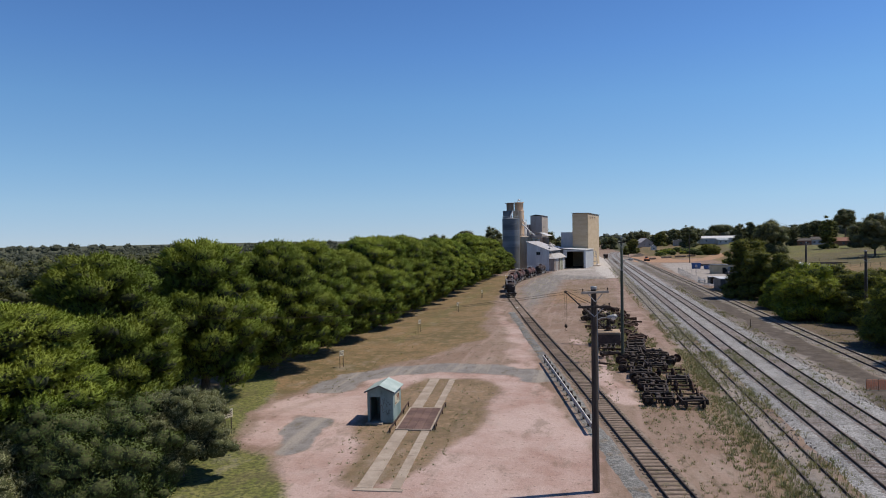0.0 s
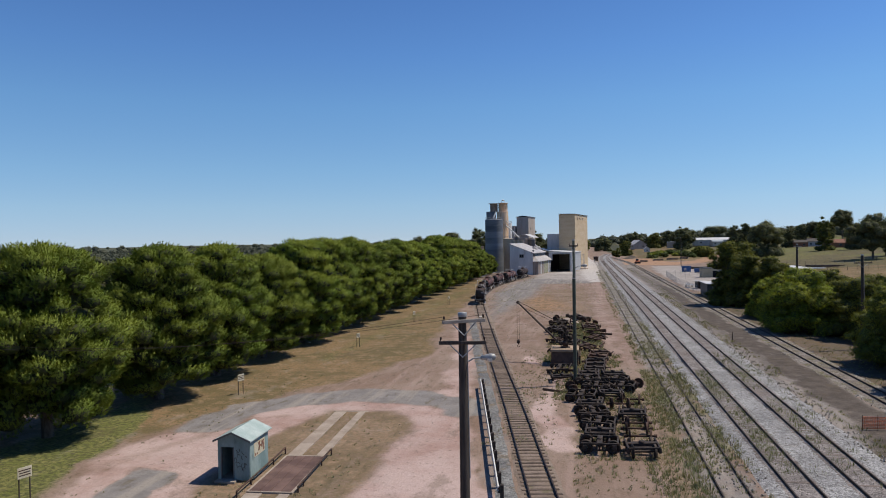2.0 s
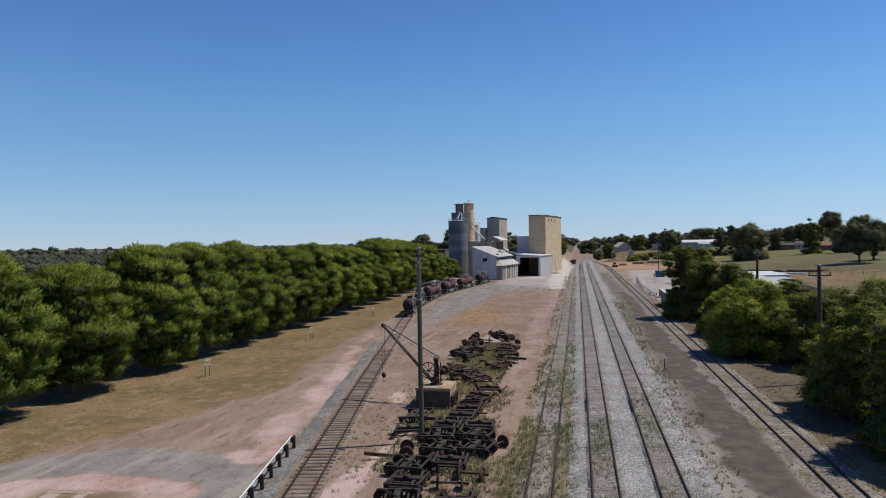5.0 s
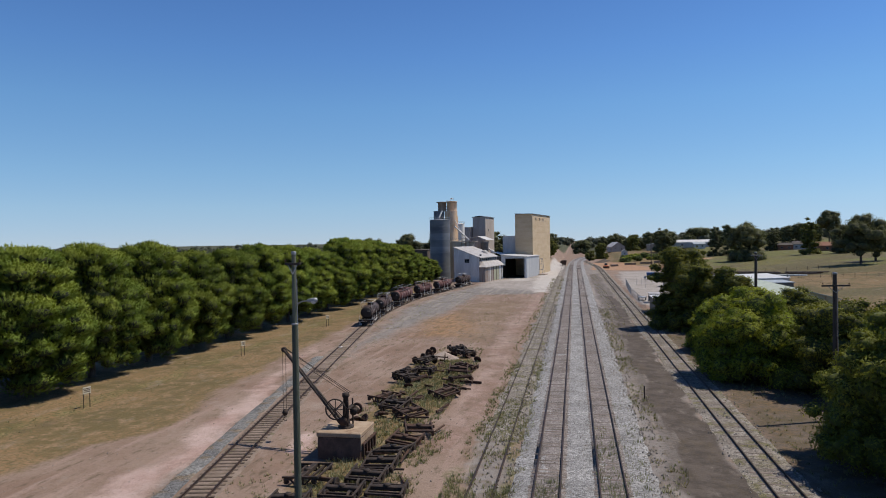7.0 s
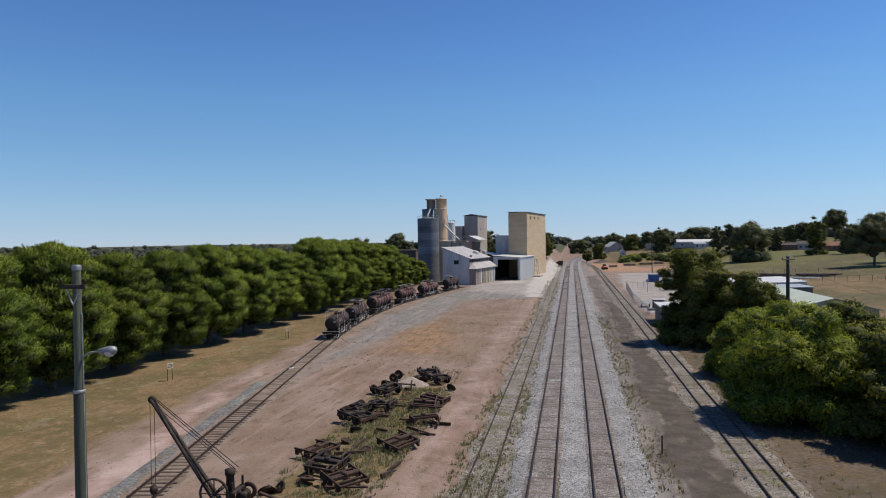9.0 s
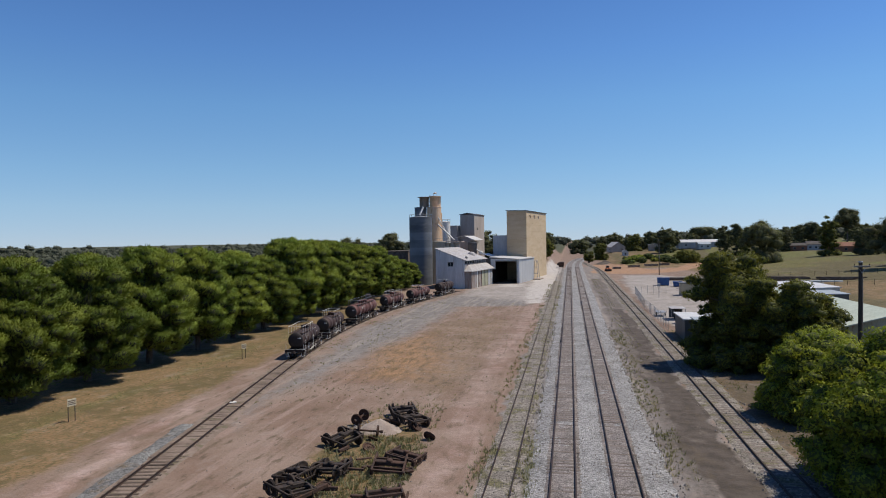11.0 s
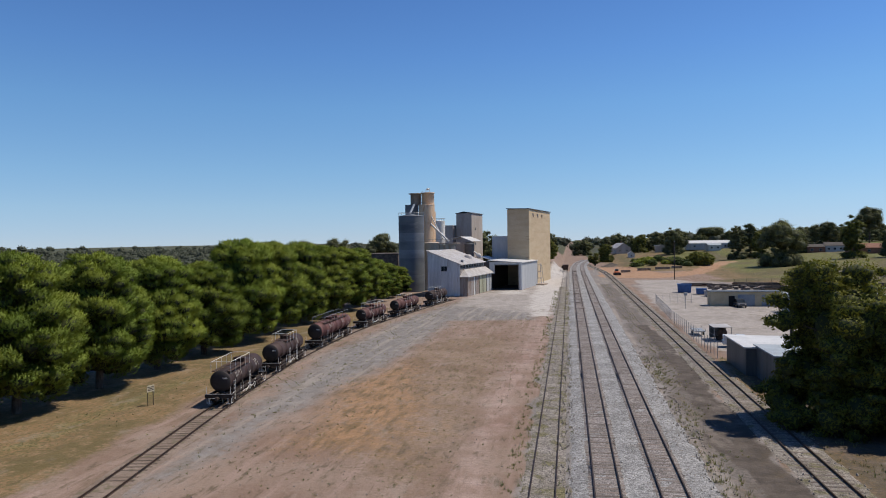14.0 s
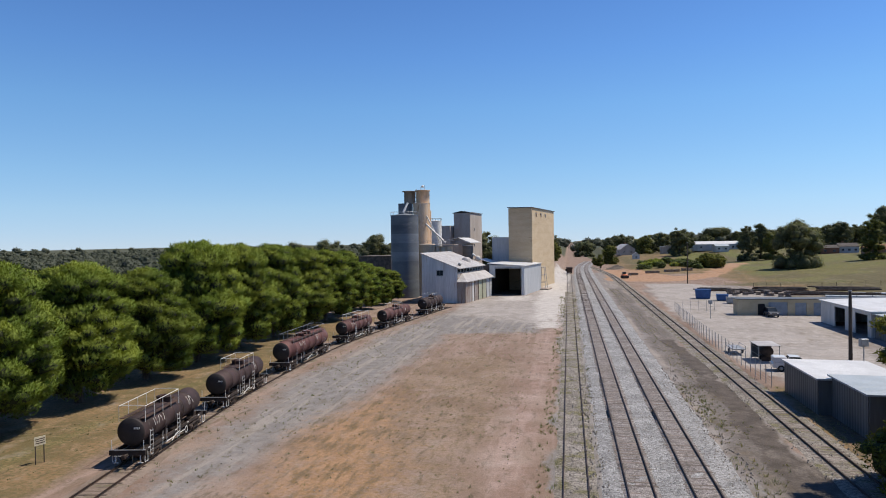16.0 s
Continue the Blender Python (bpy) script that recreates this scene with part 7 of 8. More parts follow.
def power_pole(x, y, h, arms, lamp, mat, label, lean=0.0, r=0.17, turn=0.0):
    root = thing("power_pole", pose(x, y, 0, 0, lean, turn), label, "power pole")
    part("pole", Build().tube((0, 0, -0.3), (0, 0, h), r * 1.15, r * 0.8, 12), M[mat], root)
    part("pole_cap", Build().lathe([(r * 0.88, -0.12), (r * 0.92, -0.1), (r * 0.92, 0.02), (r * 0.86, 0.04), (0, 0.05)], (0, 0, h), n=12), M["grey_steel"], root)
    for z, w, tw in arms:
        b = Build().box((0, -0.16, z), (w, 0.1, 0.13), 0.015, Matrix.Rotation(radians(tw), 4, "Z"))
        ob = part("crossarm", b, M["grey_arm"] if z > h - 0.5 else M["wood_pole"], root)
        t = Matrix.Rotation(radians(tw), 4, "Z")
        for s in (-0.92, 0.92):
            q = Build().lathe([(0.02, 0), (0.02, 0.06), (0.045, 0.08), (0.038, 0.12), (0.042, 0.15), (0.0, 0.18)], t @ Vector((s * w / 2, -0.16, z + 0.06)), n=8)
            part("insulator", q, M["rust"], ob, "brown glazed insulator")
        for s in (-1, 1):
            q = Build().tube(t @ Vector((s * w * 0.28, -0.17, z - 0.05)), t @ Vector((0, -0.17, z - 0.55)), 0.022, n=5)
            part("brace", q, M["grey_steel"], ob)
    if lamp:
        z, side = lamp
        arm = [(0, 0, z), (side * 0.16, 0, z + 0.24), (side * 0.4, 0, z + 0.38), (side * 0.78, 0, z + 0.42)]
        ob = part("lamp_arm", Build().path(arm, 0.03, 7), M["grey_steel"], root)
        hd = Build().lathe([(0.0, -0.3), (0.08, -0.27), (0.11, -0.1), (0.14, 0.08), (0.12, 0.24), (0.0, 0.3)], (side * 0.98, 0, z + 0.44), axis=(side, 0, 0.08), n=14)
        part("lamp_head", hd, M["grey_steel"], ob, "grey street lamp head")
        part("lens", Build().lathe([(0.15, 0.06), (0.14, -0.02), (0.08, -0.09), (0.0, -0.11)], (side * 1.05, 0, z + 0.36), n=14), M["white_paint"], ob, "pale moulded lamp lens")
    if mat == "green_pole":  # the pole is spliced to a thicker lower length
        part("splice_sleeve", Build().tube((0, 0, -0.3), (0, 0, h * 0.735), r * 1.32, r * 1.12, 14), M["splice"], root, "darker green lower length")
        part("band", Build().lathe([(r * 1.12, -0.05), (r * 1.2, -0.04), (r * 1.2, 0.04), (r * 1.12, 0.05)], (0, 0, h * 0.735), n=12), M["grey_steel"], root)
    part("conduit", Build().tube((r * 1.05, 0, h * 0.45), (r * 0.95, 0, h * 0.9), 0.025, n=5), M["grey_steel"], root)
    return root


power_pole(0.55, 39.0, 11.5, [(11.22, 1.75, 32), (10.4, 1.8, 8)], (9.4, 1), "wood_pole", "dark timber power pole with crossarms and a street lamp", 0.0, 0.19)
power_pole(4.3, 80.5, 14.1, [(13.5, 0.85, 0)], (11.15, 1), "green_pole", "tall slim greenish timber pole with a street lamp", 0.0, 0.145)
power_pole(42.0, 142.9, 12.4, [(12.0, 1.6, 20)], None, "wood_pole", "dark timber power pole behind the trees", 0.5, 0.19)
power_pole(38.6, 105.0, 11.6, [(10.6, 2.2, 10)], None, "wood_pole", "dark timber power pole with a crossarm", 0.0, 0.19)
power_pole(46.0, 206.7, 8.4, [], None, "wood_pole", "short timber pole beside the depot sheds", 0.0, 0.2)
power_pole(50.9, 350.0, 13.4, [], None, "wood_pole", "tall slim dark pole by the orange dirt track", 0.0, 0.16)
power_pole(-33.5, 46.0, 9.3, [(8.9, 1.6, 40)], None, "wood_pole", "timber power pole half hidden among the pines", 0.0, 0.16)


def strand(pts, r):
    """One unbroken thin wire through pts."""
    pts = [Vector(p) for p in pts]
    vs = [p + q for p in pts for q in (Vector((r, r, 0)), Vector((0, 0, r)), Vector((-r, -r, 0)), Vector((0, 0, -r)))]
    fs = [(4 * i + j, 4 * i + (j + 1) % 4, 4 * i + 4 + (j + 1) % 4, 4 * i + 4 + j) for i in range(len(pts) - 1) for j in range(4)]
    return Build().add(vs, fs)


def wire(a, b, sag, r=0.007):
    a, b = Vector(a), Vector(b)
    pts = [a.lerp(b, k / 16) + Vector((0, 0, -sag * 4 * (k / 16) * (1 - k / 16))) for k in range(17)]
    return solid("power_line", strand(pts, r), M["dark_metal"], Matrix(), "thin dark overhead power line", "wire", "overhead wires")


for s in (-0.7, 0.7):
    wire((0.52 + s * 0.9, 39.0 + s * 0.5, 11.4), (-33.5 + s * 0.6, 46.0 + s * 0.5, 9.05), 0.9)
wire((38.6, 104.9, 10.7), (42.0, 142.8, 12.1), 0.7)


def notice(x, y):
    root = thing("yard_sign", pose(x, y, 0, 0, 0, 72), "small cream notice board on two thin posts", "sign", "row of yard signs")
    for s in (-0.3, 0.3):
        part("post", Build().box((s, 0, 0.9), (0.06, 0.06, 1.8), 0.01), M["wood_pole"], root)
    bd = part("board", Build().box((0, -0.045, 1.6), (0.8, 0.03, 0.62), 0.006), M["sign"], root, "cream board with dark illegible lines")
    b = Build()
    for i, w in enumerate((0.7, 0.62, 0.66)):
        b.box((0, -0.065, 1.74 - i * 0.14), (w, 0.006, 0.06))
    part("lettering", b, M["rust"], bd)
    return root


SIGN = notice(-26.0, 46.2)
for x, y in ((-26.8, 72.7), (-24.7, 101.2), (-23.8, 129.0), (-23.5, 159.2)):
    copy_thing(SIGN, pose(x, y, 0, 0, 0, 72))


def orange_barrier():
    root = thing("mesh_barrier", pose(25.6, 67.6, 0, 0, 0, 4), "small orange plastic mesh barrier on steel stakes", "barrier")
    for x in (-0.8, 0.25, 0.95):
        part("stake", Build().tube((x, 0, 0), (x, 0, 1.1), 0.02, n=6), M["dark_metal"], root)
    b = Build()
    for i in range(9):
        b.box((0.08, 0, 0.15 + i * 0.1), (1.75, 0.015, 0.055))
    for i in range(13):
        b.box((-0.78 + i * 0.145, 0.008, 0.55), (0.04, 0.012, 0.9))
    part("mesh", b, M["orange"], root)


orange_barrier()
solid("marker_post", Build().box((0, 0, 0.6), (0.1, 0.06, 1.3), 0.01), M["wood_pole"], pose(24.7, 110.4, 0), "short dark post beside the ballast", "post")

# ---- depot on the far side ----


def shed_box(name, x0, y0, x1, y1, h0, h1, wall, roof, label, doors=(), roof_label="", category="shed", z=0.0, windows=()):
    """A skillion or flat shed: eaves h0 along x0 and h1 along x1. doors: (side, from, to, height, material)."""
    root = thing(name, pose(x0, y0, z), label, category)
    w, d, t = x1 - x0, y1 - y0, 0.15
    for y in (0, d):
        holes = [(a, b, 0, h) for s, a, b, h, _ in doors if s == ("front" if y == 0 else "back")]
        b = Build()
        wall_panel(b, 0, w, 0, min(h0, h1), y, t, holes)
        if abs(h0 - h1) > 0.05:
            lo = min(h0, h1)
            b.prism([(0, lo), (w, lo), (w, h1) if h1 > h0 else (0, h0)], y - t / 2, y + t / 2)
        part("wall", b, M[wall], root)
    for x, h, side in ((0, h0, "left"), (w, h1, "right")):
        holes = [(a, c, 0, k) for s, a, c, k, _ in doors if s == side]
        b = Build()
        wall_panel(b, 0, d, 0, h, 0, t, holes)
        b.v = [(x - p[1], p[0], p[2]) for p in b.v]
        part("wall", b, M[wall], root)
    part("roof", Build().prism([(-0.3, h0 + 0.02), (w + 0.3, h1 + 0.02), (w + 0.3, h1 + 0.16), (-0.3, h0 + 0.16)], -0.35, d + 0.35), M[roof], root, roof_label)
    for s, a, c, h, mt in doors:
        if mt:
            if s == "front":
                part("door", Build().box(((a + c) / 2, 0.02, h / 2), (c - a - 0.04, 0.06, h - 0.03), 0.01), M[mt], root)
            else:
                part("door", Build().box((0.02 if s == "left" else w - 0.02, (a + c) / 2, h / 2), (0.06, c - a - 0.04, h - 0.03), 0.01), M[mt], root)
    for s, a, z0, ww, hh in windows:
        if s == "front":
            window_part(root, a, -0.06, z0, ww, hh)
        else:
            window_part(root, -0.06, a, z0, ww, hh, turn=90)
    return root


shed_box("storage_shed", 33.4, 179.4, 40.4, 188.4, 2.95, 2.85, "dark_wall", "white_roof", "dark storage shed with a bright white roof beside the goods line", [], "bright white flat roof")
shed_box("storage_shed", 34.4, 172.2, 43.0, 179.2, 3.25, 3.1, "dark_wall", "grey_roof", "dark ribbed storage shed with a blue-grey roof", [], "blue-grey ribbed roof")
shed_box("low_depot", 44.6, 256.0, 72.0, 259.2, 3.0, 3.0, "cream_wall", "dark_wall", "long low cream depot building with blue-grey doors", [("front", 3.6, 4.9, 2.2, "black"), ("front", 5.5, 8.9, 2.5, "door"), ("front", 10.2, 12.2, 2.4, "door"), ("front", 13.4, 17.0, 2.4, "door"), ("front", 18.4, 20.2, 2.2, "door")], "flat dark roof")
shed_box("warehouse", 56.0, 226.0, 70.0, 246.0, 3.7, 4.1, "white_wall", "white_roof", "white warehouse with dark open doorways", [("left", 1.2, 5.6, 3.2, ""), ("left", 9.5, 13.8, 3.3, "")], "bright white roof")
shed_box("lean_to", 56.4, 216.0, 68.0, 225.6, 3.4, 3.6, "dark_wall", "grey_roof", "grey lean-to at the warehouse end", [("left", 2.0, 5.0, 2.8, "")])


def gable_shed(name, x0, y0, x1, y1, eave, ridge, wall, roof, label, z=0.0, turn=0.0, windows=(), category="house", chimney=False, along_x=False, door=None):
    cx, cy = (x0 + x1) / 2, (y0 + y1) / 2
    w, d = (x1 - x0) / 2, (y1 - y0) / 2
    root = thing(name, pose(cx, cy, z, 0, 0, turn + (90 if along_x else 0)), label, category)
    if along_x:
        w, d = d, w
    for y in (-d, d):
        part("wall", Build().prism([(-w, -0.5), (w, -0.5), (w, eave), (0, ridge - 0.05), (-w, eave)], y - 0.08, y + 0.08), M[wall], root)
    for x in (-w, w):
        part("wall", Build().box((x, 0, eave / 2 - 0.25), (0.16, 2 * d, eave + 0.5)), M[wall], root)
    for s in (-1, 1):
        o = [(0, ridge), (s * (w + 0.4), eave - 0.1), (s * (w + 0.4), eave + 0.03), (0, ridge + 0.13)]
        part("roof", Build().prism(o if s > 0 else list(reversed(o)), -d - 0.4, d + 0.4), M[roof], root)
    for k in range(windows if isinstance(windows, int) else 0):
        p = -w + 2 * w * (k + 0.5) / windows
        window_part(root, p, -d - 0.09, eave * 0.5, min(1.2, w * 0.5), 1.1)
        q = -d + 2 * d * (k + 0.5) / windows
        window_part(root, -w - 0.09, q, eave * 0.5, 1.2, 1.1, turn=90)
    if chimney:
        part("chimney", Build().box((w * 0.3, d * 0.4, ridge), (0.7, 0.7, 1.9), 0.04), M["brick"], root)
    return root


gable_shed("green_roofed_shed", 46.8, 158.5, 57.4, 198.0, 4.9, 6.3, "weathered_green", "green_roof", "large low shed with a pale green-grey roof behind the trees", category="shed")
hz = lambda x, y: float(land(x, y))
shed_box("mill_shed", -50.0, 318.0, -40.0, 332.0, 10.7, 10.7, "rubble", "rubble", "tall dark sheet-clad shed beside the silos", [], "dark flat roof")
gable_shed("long_shed", 95, 596, 125, 612, 4.0, 5.8, "tin_side", "white_roof", "long pale farm shed with a white roof on the rise", hz(110, 604), windows=3, along_x=True, category="shed")
gable_shed("farm_shed", 106, 580, 114, 590, 3.2, 4.4, "white_wall", "grey_roof", "low pale annex in front of the long shed", hz(110, 585), windows=2, along_x=True, category="shed")
gable_shed("cottage", 45.2, 595, 55.8, 606, 3.4, 7.0, "grey_panel", "tin_roof", "old cottage with a steep pale roof on the rise", hz(50.5, 600), 20, 2, chimney=True)
gable_shed("outhouse", 52.5, 558, 56.5, 562, 2.3, 4.0, "white_wall", "tin_roof", "small square outhouse with a pyramid-like roof", hz(54.5, 560), windows=1, category="outhouse")
gable_shed("pump_shed", 74.7, 600, 84.7, 606, 4.6, 5.0, "grey_panel", "grey_roof", "plain grey shed on the rise", hz(79.7, 602), windows=1, category="shed")
gable_shed("house", 156.6, 515, 165.7, 526, 3.4, 5.2, "tin_side", "dark_roof", "pale grey house with a dark roof among gum trees", hz(161.1, 520), -8, 3, chimney=True, along_x=True)
gable_shed("house", 147.0, 515, 155.7, 525, 3.2, 4.6, "brick", "dark_roof", "low red-brown house beside the gum trees", hz(151.3, 520), -6, 2, along_x=True)
gable_shed("house", 153.7, 474, 171.7, 484, 2.9, 5.0, "brick", "brick", "red-brown brick house with a tiled roof", hz(162.7, 478), -12, 3, along_x=True)
for i, (x, y) in enumerate(((-130, 62), (-150, 96), (-210, 160), (-120, 30), (-260, 230), (-180, 300), (-150, 190))):
    gable_shed("town_house", x - 8, y - 5, x + 8, y + 5, 3.0, 4.8, "white_wall", ("white_roof", "grey_roof", "tin_roof")[i % 3], "distant pale house among bushland trees", hz(x, y), i * 37, 2)


def skip_bin(x, y, w, d, h, mat, label):
    root = thing("skip_bin", pose(x, y, 0, 0, 0, -8), label, "skip")
    b = Build().prism([(-w / 2 * 0.9, 0.15), (w / 2 * 0.9, 0.15), (w / 2, h), (-w / 2, h)], -d / 2, d / 2)
    part("body", b, M[mat], root)
    part("rim", Build().box((0, -d / 2, h), (w + 0.1, 0.12, 0.14), 0.02).box((0, d / 2, h), (w + 0.1, 0.12, 0.14), 0.02).box((-w / 2, 0, h), (0.12, d, 0.14), 0.02).box((w / 2, 0, h), (0.12, d, 0.14), 0.02), M["grey_steel"] if mat != "blue" else M["blue"], root)
    for k in range(4):
        part("rib", Build().box((-w / 2 + w * (k + 0.5) / 4, -d / 2 - 0.04, h / 2 + 0.1), (0.1, 0.1, h - 0.2), 0.02), M[mat], root)
    part("skid", Build().box((-w * 0.3, 0, 0.08), (0.14, d, 0.16)).box((w * 0.3, 0, 0.08), (0.14, d, 0.16)), M["dark_metal"], root)


skip_bin(45.0, 292.5, 3.6, 2.4, 2.3, "blue", "large blue steel skip bin in the depot yard")
skip_bin(48.3, 287.0, 2.6, 2.0, 1.5, "blue", "small blue skip bin in the depot yard")
skip_bin(49.0, 280.0, 2.6, 1.8, 1.4, "grey_steel", "pale grey skip bin in the depot yard")


def car(x, y, turn, mat, label, name="parked_car", ute=False):
    root = thing(name, pose(x, y, 0, 0, 0, turn), label, "car")
    side = [(-2.2, 0.45), (-2.25, 0.85), (-2.1, 1.0), (-1.0, 1.05), (2.1, 1.02), (2.25, 0.85), (2.25, 0.42)]
    b = Build().prism(list(reversed(side)), -0.88, 0.88)
    part("body", b, M[mat], root)
    cab = [(-1.15, 1.03), (-0.55, 1.62), (0.55 if ute else 1.5, 1.64), (0.75 if ute else 2.05, 1.03)]
    part("cabin", Build().prism(list(reversed(cab)), -0.76, 0.76), M["glass"], root)
    part("roof", Build().box((0.0 if ute else 0.5, 0, 1.66), (1.1 if ute else 2.0, 1.5, 0.06), 0.03), M[mat], root)
    if ute:
        part("canopy", Build().box((1.5, 0, 1.32), (1.4, 1.62, 0.62), 0.08), M[mat], root)
    for sx in (-1.4, 1.4):
        for sy in (-0.82, 0.82):
            ob = part("wheel", Build().lathe([(0.2, -0.1), (0.34, -0.1), (0.36, -0.05), (0.36, 0.05), (0.34, 0.1), (0.2, 0.1)], (sx, sy, 0.36), axis=(0, 1, 0), n=18, closed=True), M["rubber"], root)
            part("rim", Build().lathe([(0.0, -0.08), (0.2, -0.08), (0.2, 0.08), (0, 0.08)], (sx, sy, 0.36), axis=(0, 1, 0), n=12), M["grey_steel"], ob)
    for sy in (-0.62, 0.62):
        part("headlight", Build().box((-2.22, sy, 0.78), (0.06, 0.3, 0.14), 0.02), M["white_paint"], root)


car(37.4, 199.2, 174, "car_white", "white utility with a canopy parked beside the fence", "parked_ute", True)
car(50.0, 254.0, 90, "car_grey", "dark grey car parked before the depot doors")


def cage():
    root = thing("tank_shelter", pose(35.0, 204.0, 0), "open steel frame shelter with a pale sheet roof beside the fence", "shelter")
    for x in (0, 2.3):
        for y in (0, 3.4):
            part("post", Build().box((x, y, 1.0), (0.08, 0.08, 2.0), 0.01), M["grey_steel"], root)
    part("roof", Build().box((1.15, 1.7, 2.05), (2.6, 3.9, 0.08), 0.02), M["tin_roof"], root)
    part("tank", Build().lathe([(0.0, -0.9), (0.6, -0.85), (0.68, -0.75), (0.68, 0.75), (0.6, 0.85), (0, 0.9)], (1.3, 1.9, 1.15), axis=(0, 1, 0), n=18), M["dark_metal"], root)
    part("tank_stand", Build().box((1.3, 1.4, 0.25), (1.2, 0.2, 0.5)).box((1.3, 2.4, 0.25), (1.2, 0.2, 0.5)), M["dark_metal"], root)
    part("back_panel", Build().box((1.15, 3.4, 0.95), (2.2, 0.05, 1.7), 0.01), M["dark_wall"], root)
    for z in (0.9, 1.7):
        part("rail", Build().path([(0, 0, z), (0, 3.4, z)], 0.02, 4), M["grey_steel"], root)
    bench = thing("trailer", pose(33.2, 209.0, 0), "low grey flat trailer parked beside the wire fence", "trailer")
    part("tray", Build().box((0.8, 2.0, 0.75), (1.6, 3.6, 0.12), 0.02), M["grey_steel"], bench)
    for x in (0.0, 1.6):
        part("wheel", Build().lathe([(0.12, -0.1), (0.3, -0.1), (0.33, 0), (0.3, 0.1), (0.12, 0.1)], (x, 2.0, 0.33), axis=(1, 0, 0), n=16, closed=True), M["rubber"], bench)
        part("side_rail", Build().path([(x, 0.3, 0.8), (x, 0.3, 1.15), (x, 3.7, 1.15), (x, 3.7, 0.8)], 0.03, 5), M["grey_steel"], bench)


cage()
b = Build().box((0, 0, 1.2), (0.1, 0.1, 2.4), 0.01).box((0, 0, 2.6), (1.0, 0.5, 0.9), 0.05)
solid("meter_post", b, M["grey_steel"], pose(46.2, 203.5, 0, 0, 0, 20), "pale meter box on a post in the depot yard", "meter box")
b = Build().box((0, 0, 1.5), (0.1, 0.1, 3.0), 0.01).box((0, 0, 3.1), (0.7, 0.3, 0.7), 0.04)
solid("meter_post", b, M["grey_steel"], pose(38.5, 250.0, 0), "grey box on a post by the depot gate", "meter box")


def fence(pts, gap, h, label, mat="grey_steel", wires=(0.4, 0.9, 1.4, 1.75), r=0.03):
    root = thing("fence", Matrix(), label, "fence")
    for (x0, y0), (x1, y1) in zip(pts, pts[1:]):
        L = math.hypot(x1 - x0, y1 - y0)
        n = max(1, int(L / gap))
        for k in range(n + 1):
            t = k / n
            x, y = x0 + (x1 - x0) * t, y0 + (y1 - y0) * t
            part("post", Build().tube((x, y, hz(x, y) - 0.1), (x, y, hz(x, y) + h), r, n=6), M[mat], root)
        for z in wires:
            part("fence_wire", strand([(x0 + (x1 - x0) * k / 8, y0 + (y1 - y0) * k / 8, hz(x0 + (x1 - x0) * k / 8, y0 + (y1 - y0) * k / 8) + z) for k in range(9)], 0.012), M[mat], root)


fence([(32.6, 190), (32.5, 224), (34.0, 262)], 2.0, 2.05, "wire mesh depot fence on steel posts beside the goods line", "grey_steel", (0.15, 0.45, 0.75, 1.05, 1.35, 1.65, 2.0), 0.038)
fence([(34.0, 262), (42.0, 264)], 1.6, 2.2, "steel gate posts across the depot entrance")
fence([(66, 330), (110, 318), (170, 300)], 3.5, 1.4, "low wire fence along the grassy rise", "wood_pole", (0.5, 0.9, 1.3), 0.05)
fence([(75, 290), (120, 268)], 3.0, 1.6, "low wire fence along the grassy rise", "wood_pole", (0.5, 1.0, 1.5), 0.05)


